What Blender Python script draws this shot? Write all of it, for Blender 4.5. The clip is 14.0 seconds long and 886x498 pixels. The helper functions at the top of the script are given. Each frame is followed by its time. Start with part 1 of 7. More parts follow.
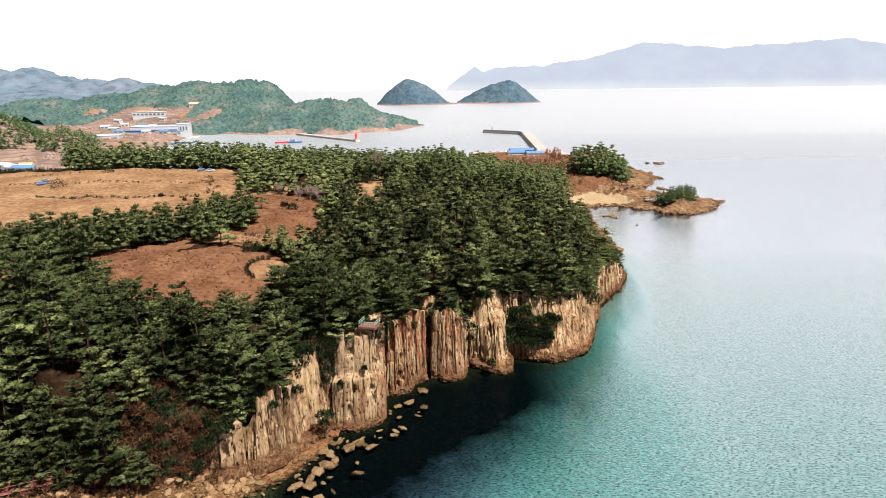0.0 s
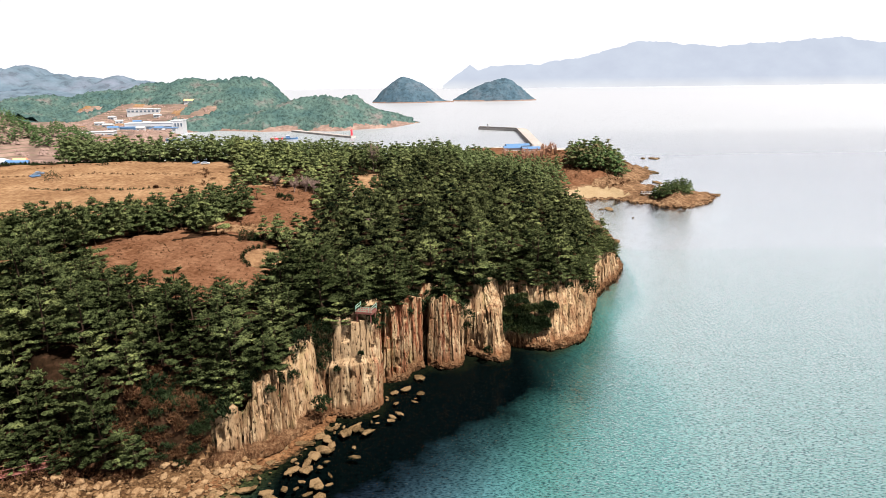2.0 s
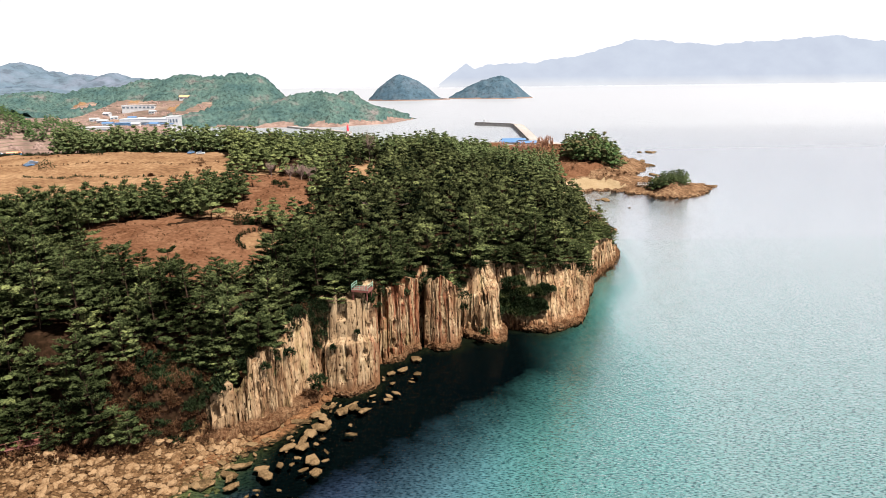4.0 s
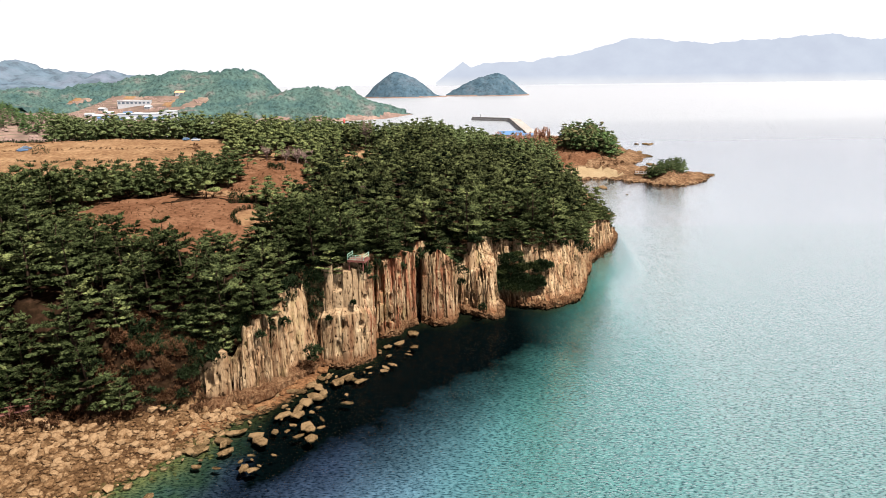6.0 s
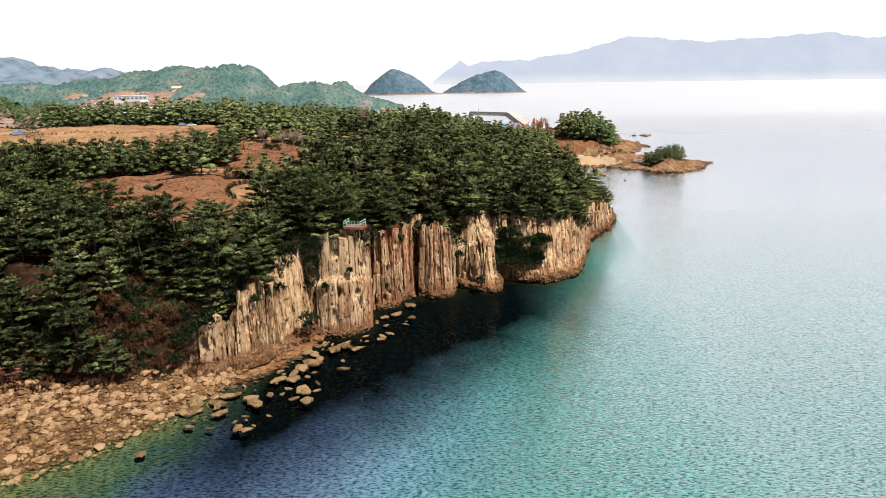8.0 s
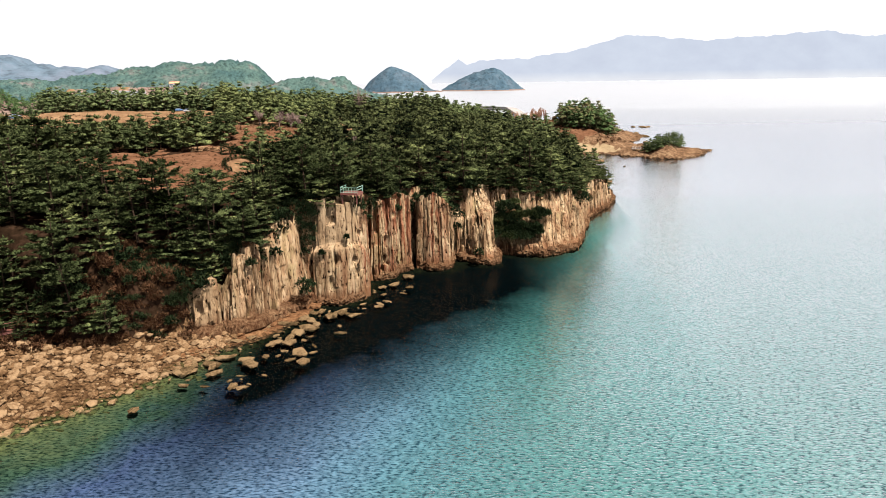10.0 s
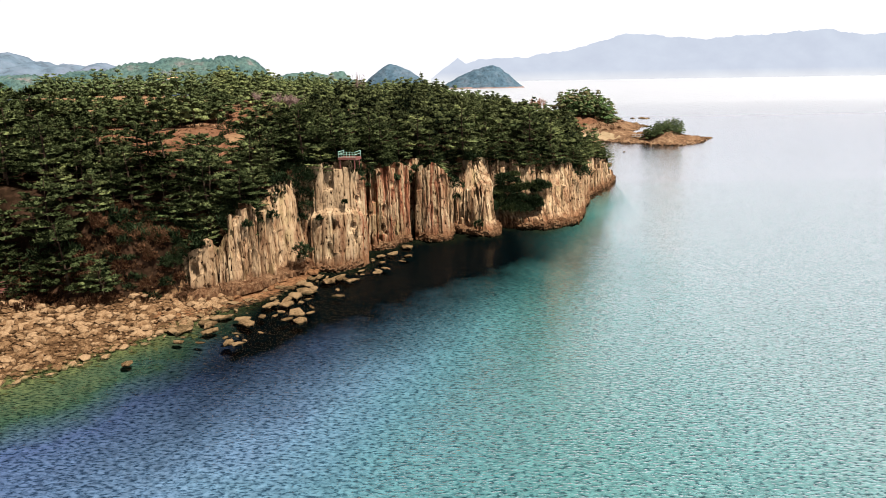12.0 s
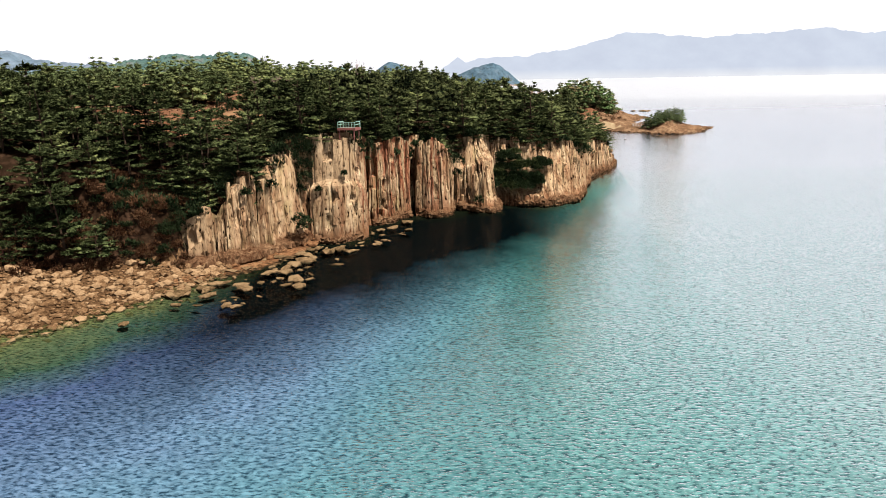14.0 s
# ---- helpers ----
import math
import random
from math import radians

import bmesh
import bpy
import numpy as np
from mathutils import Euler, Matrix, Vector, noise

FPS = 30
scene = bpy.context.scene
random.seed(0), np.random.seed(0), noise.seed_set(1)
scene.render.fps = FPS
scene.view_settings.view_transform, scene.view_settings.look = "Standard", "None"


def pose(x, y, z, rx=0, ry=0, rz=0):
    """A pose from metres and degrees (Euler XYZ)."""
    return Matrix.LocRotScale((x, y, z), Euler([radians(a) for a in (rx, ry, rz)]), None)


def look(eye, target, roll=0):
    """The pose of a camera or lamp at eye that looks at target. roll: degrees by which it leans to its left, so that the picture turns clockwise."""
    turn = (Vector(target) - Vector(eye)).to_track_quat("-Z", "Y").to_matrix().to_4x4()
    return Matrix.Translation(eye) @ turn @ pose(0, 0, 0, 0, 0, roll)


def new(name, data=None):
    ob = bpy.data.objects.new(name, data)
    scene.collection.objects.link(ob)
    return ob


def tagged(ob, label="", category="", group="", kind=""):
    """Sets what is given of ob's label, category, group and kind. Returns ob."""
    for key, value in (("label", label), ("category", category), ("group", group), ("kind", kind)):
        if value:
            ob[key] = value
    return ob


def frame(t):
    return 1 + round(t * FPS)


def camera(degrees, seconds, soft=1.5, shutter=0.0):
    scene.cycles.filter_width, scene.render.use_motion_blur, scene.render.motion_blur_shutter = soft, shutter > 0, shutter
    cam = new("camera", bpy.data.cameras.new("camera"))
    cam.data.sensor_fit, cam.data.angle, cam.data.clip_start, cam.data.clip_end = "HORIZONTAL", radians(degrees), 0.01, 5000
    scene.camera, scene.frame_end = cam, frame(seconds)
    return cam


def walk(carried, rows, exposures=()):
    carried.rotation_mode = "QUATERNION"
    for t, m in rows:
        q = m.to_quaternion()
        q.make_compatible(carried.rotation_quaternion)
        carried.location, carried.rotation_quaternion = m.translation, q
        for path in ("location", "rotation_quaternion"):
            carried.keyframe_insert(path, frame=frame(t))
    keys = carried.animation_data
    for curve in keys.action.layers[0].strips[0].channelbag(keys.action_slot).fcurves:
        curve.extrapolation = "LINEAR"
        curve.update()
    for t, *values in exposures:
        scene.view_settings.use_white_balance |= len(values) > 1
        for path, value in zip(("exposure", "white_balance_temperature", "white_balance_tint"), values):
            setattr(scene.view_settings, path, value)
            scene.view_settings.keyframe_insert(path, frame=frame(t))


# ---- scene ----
cam = camera(67.0, 14.0, soft=0.8)
ROWS = [
    # seconds, eye in metres, yaw, pitch and lean in degrees
    (0.0, 0.484, -1.593, 71.217, -0.240, -14.243, -0.664),
    (0.5, 0.409, -1.679, 70.469, -0.340, -14.271, -0.662),
    (1.0, 0.343, -1.757, 69.790, -0.436, -14.296, -0.661),
    (1.5, 0.285, -1.828, 69.088, -0.530, -14.320, -0.661),
    (2.0, 0.235, -1.893, 68.299, -0.619, -14.341, -0.662),
    (2.5, 0.193, -1.951, 67.388, -0.705, -14.361, -0.663),
    (3.0, 0.157, -2.004, 66.337, -0.788, -14.378, -0.665),
    (5.5, 0.059, -2.203, 59.242, -1.143, -14.441, -0.689),
    (6.0, 0.051, -2.233, 57.588, -1.203, -14.450, -0.697),
    (6.5, 0.046, -2.262, 55.903, -1.258, -14.457, -0.705),
    (7.0, 0.042, -2.290, 54.204, -1.309, -14.463, -0.714),
    (7.5, 0.040, -2.317, 52.500, -1.356, -14.468, -0.724),
    (8.0, 0.038, -2.344, 50.797, -1.399, -14.473, -0.735),
    (10.5, 0.015, -2.495, 42.260, -1.548, -14.487, -0.801),
    (11.0, 0.004, -2.533, 40.524, -1.564, -14.489, -0.817),
    (11.5, -0.011, -2.574, 38.785, -1.576, -14.490, -0.833),
    (12.0, -0.031, -2.620, 37.063, -1.583, -14.492, -0.851),
    (12.5, -0.056, -2.670, 35.394, -1.586, -14.494, -0.869),
    (13.0, -0.086, -2.726, 33.836, -1.583, -14.496, -0.888),
    (13.5, -0.122, -2.787, 32.471, -1.576, -14.498, -0.908),
    (14.0, -0.165, -2.855, 31.413, -1.564, -14.501, -0.929),
]

def heading(yaw, pitch):
    a, b = radians(yaw), radians(pitch)
    return Vector((-math.sin(a) * math.cos(b), math.cos(a) * math.cos(b), math.sin(b)))


walk(cam, [(t, look((x, y, z), Vector((x, y, z)) + heading(yaw, pitch), lean)) for t, x, y, z, yaw, pitch, lean in ROWS], [(0, 1.62), (14, 1.62)])

# ---- world, sun, exposure ----
SUN_ELEVATION, SUN_TURN = 60.0, 132.0     # degrees; turn clockwise from north (+y)
SKY_STRENGTH, SUN_STRENGTH = 0.335, 5.0
world = bpy.data.worlds.new("hazy_sky")
scene.world = world
world.use_nodes = True
wn = world.node_tree
wn.nodes.clear()
w_out = wn.nodes.new("ShaderNodeOutputWorld")
w_bg = wn.nodes.new("ShaderNodeBackground")
w_sky = wn.nodes.new("ShaderNodeTexSky")
w_sky.sky_type = "NISHITA"
w_sky.sun_disc = False
w_sky.sun_elevation, w_sky.sun_rotation = radians(SUN_ELEVATION), radians(SUN_TURN)
w_sky.dust_density, w_sky.air_density = 6.0, 1.0
w_scale = wn.nodes.new("ShaderNodeVectorMath")
w_scale.operation = "SCALE"
w_scale.inputs["Scale"].default_value = 0.03
# bright haze low over the sea; upper sky set dark to deepen the shade
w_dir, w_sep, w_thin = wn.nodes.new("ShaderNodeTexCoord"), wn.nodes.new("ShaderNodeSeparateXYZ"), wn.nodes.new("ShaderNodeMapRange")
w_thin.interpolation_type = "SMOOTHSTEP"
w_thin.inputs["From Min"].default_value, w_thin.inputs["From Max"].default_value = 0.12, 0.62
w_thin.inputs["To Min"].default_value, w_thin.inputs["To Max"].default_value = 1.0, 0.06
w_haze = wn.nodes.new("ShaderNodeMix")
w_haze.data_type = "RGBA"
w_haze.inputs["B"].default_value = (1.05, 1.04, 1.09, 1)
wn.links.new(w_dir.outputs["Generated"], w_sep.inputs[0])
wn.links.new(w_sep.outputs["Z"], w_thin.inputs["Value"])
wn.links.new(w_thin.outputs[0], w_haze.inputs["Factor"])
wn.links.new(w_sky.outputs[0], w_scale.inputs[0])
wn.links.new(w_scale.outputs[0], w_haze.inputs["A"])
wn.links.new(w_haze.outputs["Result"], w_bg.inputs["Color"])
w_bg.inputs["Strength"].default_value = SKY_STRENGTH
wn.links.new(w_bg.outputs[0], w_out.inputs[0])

sun_data = bpy.data.lights.new("sun", "SUN")
sun_data.energy, sun_data.angle, sun_data.color = SUN_STRENGTH, radians(3.0), (1.0, 0.95, 0.87)
sun = new("sun", sun_data)
_e, _r = radians(SUN_ELEVATION), radians(SUN_TURN)
sun.matrix_world = look((300, -300, 400), Vector((300, -300, 400)) - Vector((math.sin(_r) * math.cos(_e), math.cos(_r) * math.cos(_e), math.sin(_e))))


# ---- materials ----
def nodes_of(name, rough=0.9, spec=0.2, metal=0.0):
    m = bpy.data.materials.new(name)
    m.use_nodes = True
    b = m.node_tree.nodes["Principled BSDF"]
    b.inputs["Roughness"].default_value = rough
    b.inputs["Metallic"].default_value = metal
    b.inputs["Specular IOR Level"].default_value = spec
    return m, m.node_tree.nodes, m.node_tree.links, b


def noise_node(n, l, scale, detail=4.0, stretch=None, where="Object", turn=0.0):
    c = n.new("ShaderNodeTexCoord") if where != "World" else n.new("ShaderNodeNewGeometry")
    vec = c.outputs["Position"] if where == "World" else c.outputs[where]
    if stretch:
        mp = n.new("ShaderNodeMapping")
        mp.inputs["Scale"].default_value = stretch
        mp.inputs["Rotation"].default_value = (0, 0, radians(turn))
        l.new(vec, mp.inputs["Vector"])
        vec = mp.outputs["Vector"]
    t = n.new("ShaderNodeTexNoise")
    t.inputs["Scale"].default_value = scale
    t.inputs["Detail"].default_value = detail
    t.inputs["Roughness"].default_value = 0.62
    l.new(vec, t.inputs["Vector"])
    return t.outputs["Fac"]


def ramp(n, l, fac, stops):
    r = n.new("ShaderNodeValToRGB")
    e = r.color_ramp.elements
    while len(e) < len(stops):
        e.new(0.5)
    for el, (p, c) in zip(e, stops):
        el.position, el.color = p, (*c, 1)
    if fac is not None:
        l.new(fac, r.inputs[0])
    return r.outputs[0]


def mixed(n, l, fac, a, b, mode="MIX"):
    x = n.new("ShaderNodeMix")
    x.data_type, x.blend_type = "RGBA", mode
    for key, v in (("Factor", fac), ("A", a), ("B", b)):
        if isinstance(v, (int, float)):
            x.inputs[key].default_value = v
        elif isinstance(v, tuple):
            x.inputs[key].default_value = (*v, 1)
        else:
            l.new(v, x.inputs[key])
    return x.outputs["Result"]


def bump(n, l, b, fac, strength, distance):
    x = n.new("ShaderNodeBump")
    x.inputs["Strength"].default_value, x.inputs["Distance"].default_value = strength, distance
    l.new(fac, x.inputs["Height"])
    l.new(x.outputs[0], b.inputs["Normal"])


def surface(name, dark, mid, light, scale, fine, rough=0.9, relief=0.3, depth=0.1, vary=0.0, spec=0.0, where="World", stretch=None, metal=0.0):
    """Three tones laid out by two scales of noise, with relief; vary: spread of tone from one object to the next."""
    m, n, l, b = nodes_of(name, rough, spec, metal)
    big, small = noise_node(n, l, scale, 5, stretch, where), noise_node(n, l, fine, 6, stretch, where)
    s = n.new("ShaderNodeMath")
    s.operation = "MULTIPLY_ADD"
    s.inputs[1].default_value = 0.55
    l.new(small, s.inputs[0])
    h = n.new("ShaderNodeMath")
    h.operation = "MULTIPLY"
    h.inputs[1].default_value = 0.45
    l.new(big, h.inputs[0])
    l.new(h.outputs[0], s.inputs[2])
    fac = s.outputs[0]
    if vary:
        o = n.new("ShaderNodeObjectInfo")
        v = n.new("ShaderNodeMath")
        v.operation = "MULTIPLY_ADD"
        v.inputs[1].default_value = vary
        isle, half = n.new("ShaderNodeNewGeometry"), n.new("ShaderNodeMix")
        half.inputs["Factor"].default_value = 0.5
        l.new(isle.outputs["Random Per Island"], half.inputs["A"])
        l.new(o.outputs["Random"], half.inputs["B"])
        l.new(half.outputs["Result"], v.inputs[0])
        l.new(fac, v.inputs[2])
        w = n.new("ShaderNodeMath")
        w.operation = "SUBTRACT"
        w.inputs[1].default_value = vary / 2
        l.new(v.outputs[0], w.inputs[0])
        fac = w.outputs[0]
    l.new(ramp(n, l, fac, [(0.36, dark), (0.5, mid), (0.64, light)]), b.inputs["Base Color"])
    if relief:
        bump(n, l, b, small, relief, depth)
    return m


def below_tide(m, top, weed_shade):
    """Dark weed on whatever lies under the tide mark, with a ragged edge."""
    n, l = m.node_tree.nodes, m.node_tree.links
    b = n["Principled BSDF"]
    was = b.inputs["Base Color"].links[0].from_socket
    g, sep, w, r = n.new("ShaderNodeNewGeometry"), n.new("ShaderNodeSeparateXYZ"), n.new("ShaderNodeMath"), n.new("ShaderNodeMapRange")
    w.operation = "MULTIPLY_ADD"
    w.inputs[1].default_value = 1.5
    l.new(g.outputs["Position"], sep.inputs[0])
    l.new(noise_node(n, l, 0.8, 5, None, "World"), w.inputs[0])
    l.new(sep.outputs["Z"], w.inputs[2])
    r.inputs["From Min"].default_value, r.inputs["From Max"].default_value = top + 0.55, top + 0.95
    l.new(w.outputs[0], r.inputs["Value"])
    l.new(mixed(n, l, r.outputs[0], weed_shade, was), b.inputs["Base Color"])
    return m


def needle_material(name, dark, mid, light, rough=0.8, grain=2.2, relief=0.35, spread=1.0, stops=(0.29, 0.49, 0.82), islands=0.20, trees=0.12, patch_scale=0.17):
    """Foliage: tone by tuft and by tree; fine grain paints in dark gaps between leaves."""
    m, n, l, b = nodes_of(name, rough, 0.0)
    g, o = n.new("ShaderNodeNewGeometry"), n.new("ShaderNodeObjectInfo")
    patch = noise_node(n, l, patch_scale, 3, None, "World")
    a = n.new("ShaderNodeMath")
    a.operation = "MULTIPLY_ADD"
    a.inputs[1].default_value = islands
    l.new(g.outputs["Random Per Island"], a.inputs[0])
    c = n.new("ShaderNodeMath")
    c.operation = "MULTIPLY_ADD"
    c.inputs[1].default_value = trees
    l.new(o.outputs["Random"], c.inputs[0])
    d = n.new("ShaderNodeMath")
    d.operation = "MULTIPLY"
    d.inputs[1].default_value = 0.62
    l.new(patch, d.inputs[0])
    l.new(d.outputs[0], c.inputs[2])
    l.new(c.outputs[0], a.inputs[2])
    col = ramp(n, l, a.outputs[0], [(stops[0], dark), (stops[1], mid), (stops[2], light)])
    fine = noise_node(n, l, grain, 4, None, "World")
    leaf = ramp(n, l, fine, [(0.36, (1 - 0.75 * spread,) * 3), (0.47, (1 - 0.15 * spread,) * 3), (0.66, (1 + 0.3 * spread,) * 3)])
    l.new(mixed(n, l, 1.0, col, leaf, "MULTIPLY"), b.inputs["Base Color"])
    bump(n, l, b, fine, 1.0, relief)
    return m


M_NEEDLE = needle_material("pine_needles", (0.004, 0.006, 0.002), (0.044, 0.055, 0.022), (0.200, 0.214, 0.080), spread=1.0, islands=0.10, trees=0.20)
# lighter copy of the pine needles: sun and haze put into the colour
M_NEEDLE_LIT = needle_material("lit_pine_needles", (0.004, 0.006, 0.003), (0.080, 0.090, 0.036), (0.220, 0.225, 0.088), grain=1.6, spread=1.0, islands=0.09, trees=0.16, patch_scale=0.10)
M_LIGHT_LEAF = needle_material("light_pines", (0.024, 0.034, 0.014), (0.058, 0.074, 0.030), (0.115, 0.122, 0.056), grain=1.0)
# far hill wood, its colour shifted towards blue for distance haze
M_FAR_LEAF = needle_material("hazed_hill_wood", (0.030, 0.056, 0.056), (0.046, 0.074, 0.066), (0.130, 0.098, 0.098), grain=0.22, relief=1.2, spread=0.7, stops=(0.24, 0.38, 0.52), islands=0.0, patch_scale=0.022)
M_KNOLL_LEAF = needle_material("knoll_trees", (0.034, 0.058, 0.022), (0.056, 0.088, 0.034), (0.095, 0.115, 0.055), grain=0.6, spread=0.7)
# islands and back hills carry more of the haze in their colour
M_ISLE_LEAF = needle_material("hazed_island_wood", (0.028, 0.050, 0.070), (0.040, 0.064, 0.084), (0.070, 0.080, 0.098), grain=0.10, relief=0.8, spread=0.5, stops=(0.24, 0.38, 0.60), islands=0.0, patch_scale=0.03)
M_BACK_LEAF = needle_material("hazed_back_hill_wood", (0.056, 0.080, 0.110), (0.070, 0.095, 0.122), (0.098, 0.104, 0.136), grain=0.03, relief=1.5, spread=0.45, stops=(0.24, 0.38, 0.60), islands=0.0, patch_scale=0.008)
M_FIELD_WEED = needle_material("field_weeds", (0.062, 0.030, 0.015), (0.090, 0.046, 0.024), (0.130, 0.078, 0.042))
M_SHRUB = needle_material("brown_scrub", (0.047, 0.022, 0.012), (0.087, 0.044, 0.023), (0.131, 0.075, 0.040))
M_BUSH = needle_material("evergreen_bush", (0.010, 0.017, 0.007), (0.019, 0.028, 0.013), (0.036, 0.048, 0.019))
M_BARE = surface("bare_twigs", (0.110, 0.074, 0.064), (0.160, 0.110, 0.096), (0.215, 0.155, 0.134), 0.5, 3.0, relief=0)
M_POINT_ROCK = surface("point_rock", (0.030, 0.014, 0.007), (0.096, 0.055, 0.031), (0.185, 0.120, 0.072), 0.2, 0.7, relief=1.0, depth=0.9)
M_POINT_LEAF = needle_material("point_trees", (0.022, 0.042, 0.016), (0.048, 0.076, 0.028), (0.110, 0.068, 0.042), grain=0.8, stops=(0.27, 0.46, 0.72), patch_scale=0.09)
M_BARK = surface("pine_bark", (0.014, 0.009, 0.007), (0.030, 0.020, 0.014), (0.060, 0.040, 0.028), 1.5, 9.0, relief=0.5, depth=0.05, where="Object")
M_FIELD = surface("dry_grass", (0.072, 0.038, 0.020), (0.132, 0.076, 0.041), (0.200, 0.128, 0.074), 0.045, 0.6, relief=0.8, depth=0.2)
M_RUSSET = surface("russet_scrub", (0.046, 0.020, 0.010), (0.085, 0.040, 0.022), (0.122, 0.066, 0.038), 0.14, 0.9, relief=0.8, depth=0.25)
# near-black: the shade under the pines is put into this colour
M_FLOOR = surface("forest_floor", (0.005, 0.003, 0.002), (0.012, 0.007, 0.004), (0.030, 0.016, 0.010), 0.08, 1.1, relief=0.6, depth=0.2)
M_BEACH = surface("beach_gravel", (0.018, 0.009, 0.005), (0.050, 0.027, 0.013), (0.105, 0.062, 0.032), 0.2, 2.2, relief=0.8, depth=0.2)
M_SAND = surface("sand", (0.150, 0.104, 0.058), (0.180, 0.130, 0.078), (0.205, 0.155, 0.098), 0.1, 1.2, relief=0.3, depth=0.05)
M_CONCRETE = surface("concrete", (0.141, 0.125, 0.113), (0.188, 0.169, 0.157), (0.227, 0.208, 0.196), 0.05, 0.6, relief=0.2, depth=0.05)
M_STONE = surface("beach_stone", (0.036, 0.019, 0.009), (0.092, 0.052, 0.026), (0.165, 0.106, 0.060), 0.35, 2.6, relief=0.6, depth=0.08, vary=0.36)
M_WET = surface("wet_rock", (0.022, 0.014, 0.007), (0.060, 0.038, 0.019), (0.120, 0.078, 0.042), 0.35, 2.6, relief=0.6, depth=0.08, vary=0.35)
M_WEED = surface("weed_rock", (0.004, 0.006, 0.004), (0.010, 0.013, 0.008), (0.025, 0.024, 0.012), 0.35, 2.6, relief=0.3, depth=0.08)
def farm_material():
    """Terraced farmland: ploughed pinkish earth, with dark grassy banks along the contours."""
    m, n, l, b = nodes_of("far_farmland", 0.95, 0.1)
    g, sep, w, fr = n.new("ShaderNodeNewGeometry"), n.new("ShaderNodeSeparateXYZ"), n.new("ShaderNodeMath"), n.new("ShaderNodeMath")
    l.new(g.outputs["Position"], sep.inputs[0])
    w.operation, fr.operation = "MULTIPLY_ADD", "FRACT"
    w.inputs[1].default_value = 0.42
    l.new(sep.outputs["Z"], w.inputs[0])
    l.new(noise_node(n, l, 0.02, 3, None, "World"), w.inputs[2])
    l.new(w.outputs[0], fr.inputs[0])
    plot = ramp(n, l, noise_node(n, l, 0.03, 5, None, "World"), [(0.36, (0.072, 0.050, 0.042)), (0.5, (0.122, 0.080, 0.066)), (0.64, (0.175, 0.122, 0.100))])
    bank = ramp(n, l, fr.outputs[0], [(0.0, (0.075, 0.062, 0.045)), (0.22, (0.085, 0.066, 0.046)), (0.34, (1, 1, 1)), (1.0, (1, 1, 1))])
    l.new(mixed(n, l, 1.0, plot, bank, "DARKEN"), b.inputs["Base Color"])
    return m


M_FARM = farm_material()
M_LEDGE = surface("coast_rock", (0.030, 0.012, 0.006), (0.080, 0.038, 0.018), (0.145, 0.078, 0.038), 0.25, 1.6, relief=0.9, depth=0.35)
M_ROCK_FOOT = surface("cliff_foot_rock", (0.024, 0.009, 0.004), (0.066, 0.034, 0.018), (0.130, 0.078, 0.043), 0.35, 1.5, relief=1.0, depth=0.5, stretch=(1.6, 1.6, 0.35))
M_SHORE_FAR = surface("far_shore_rock", (0.075, 0.052, 0.046), (0.135, 0.092, 0.078), (0.200, 0.145, 0.122), 0.03, 0.2, relief=0.4, depth=1.0)


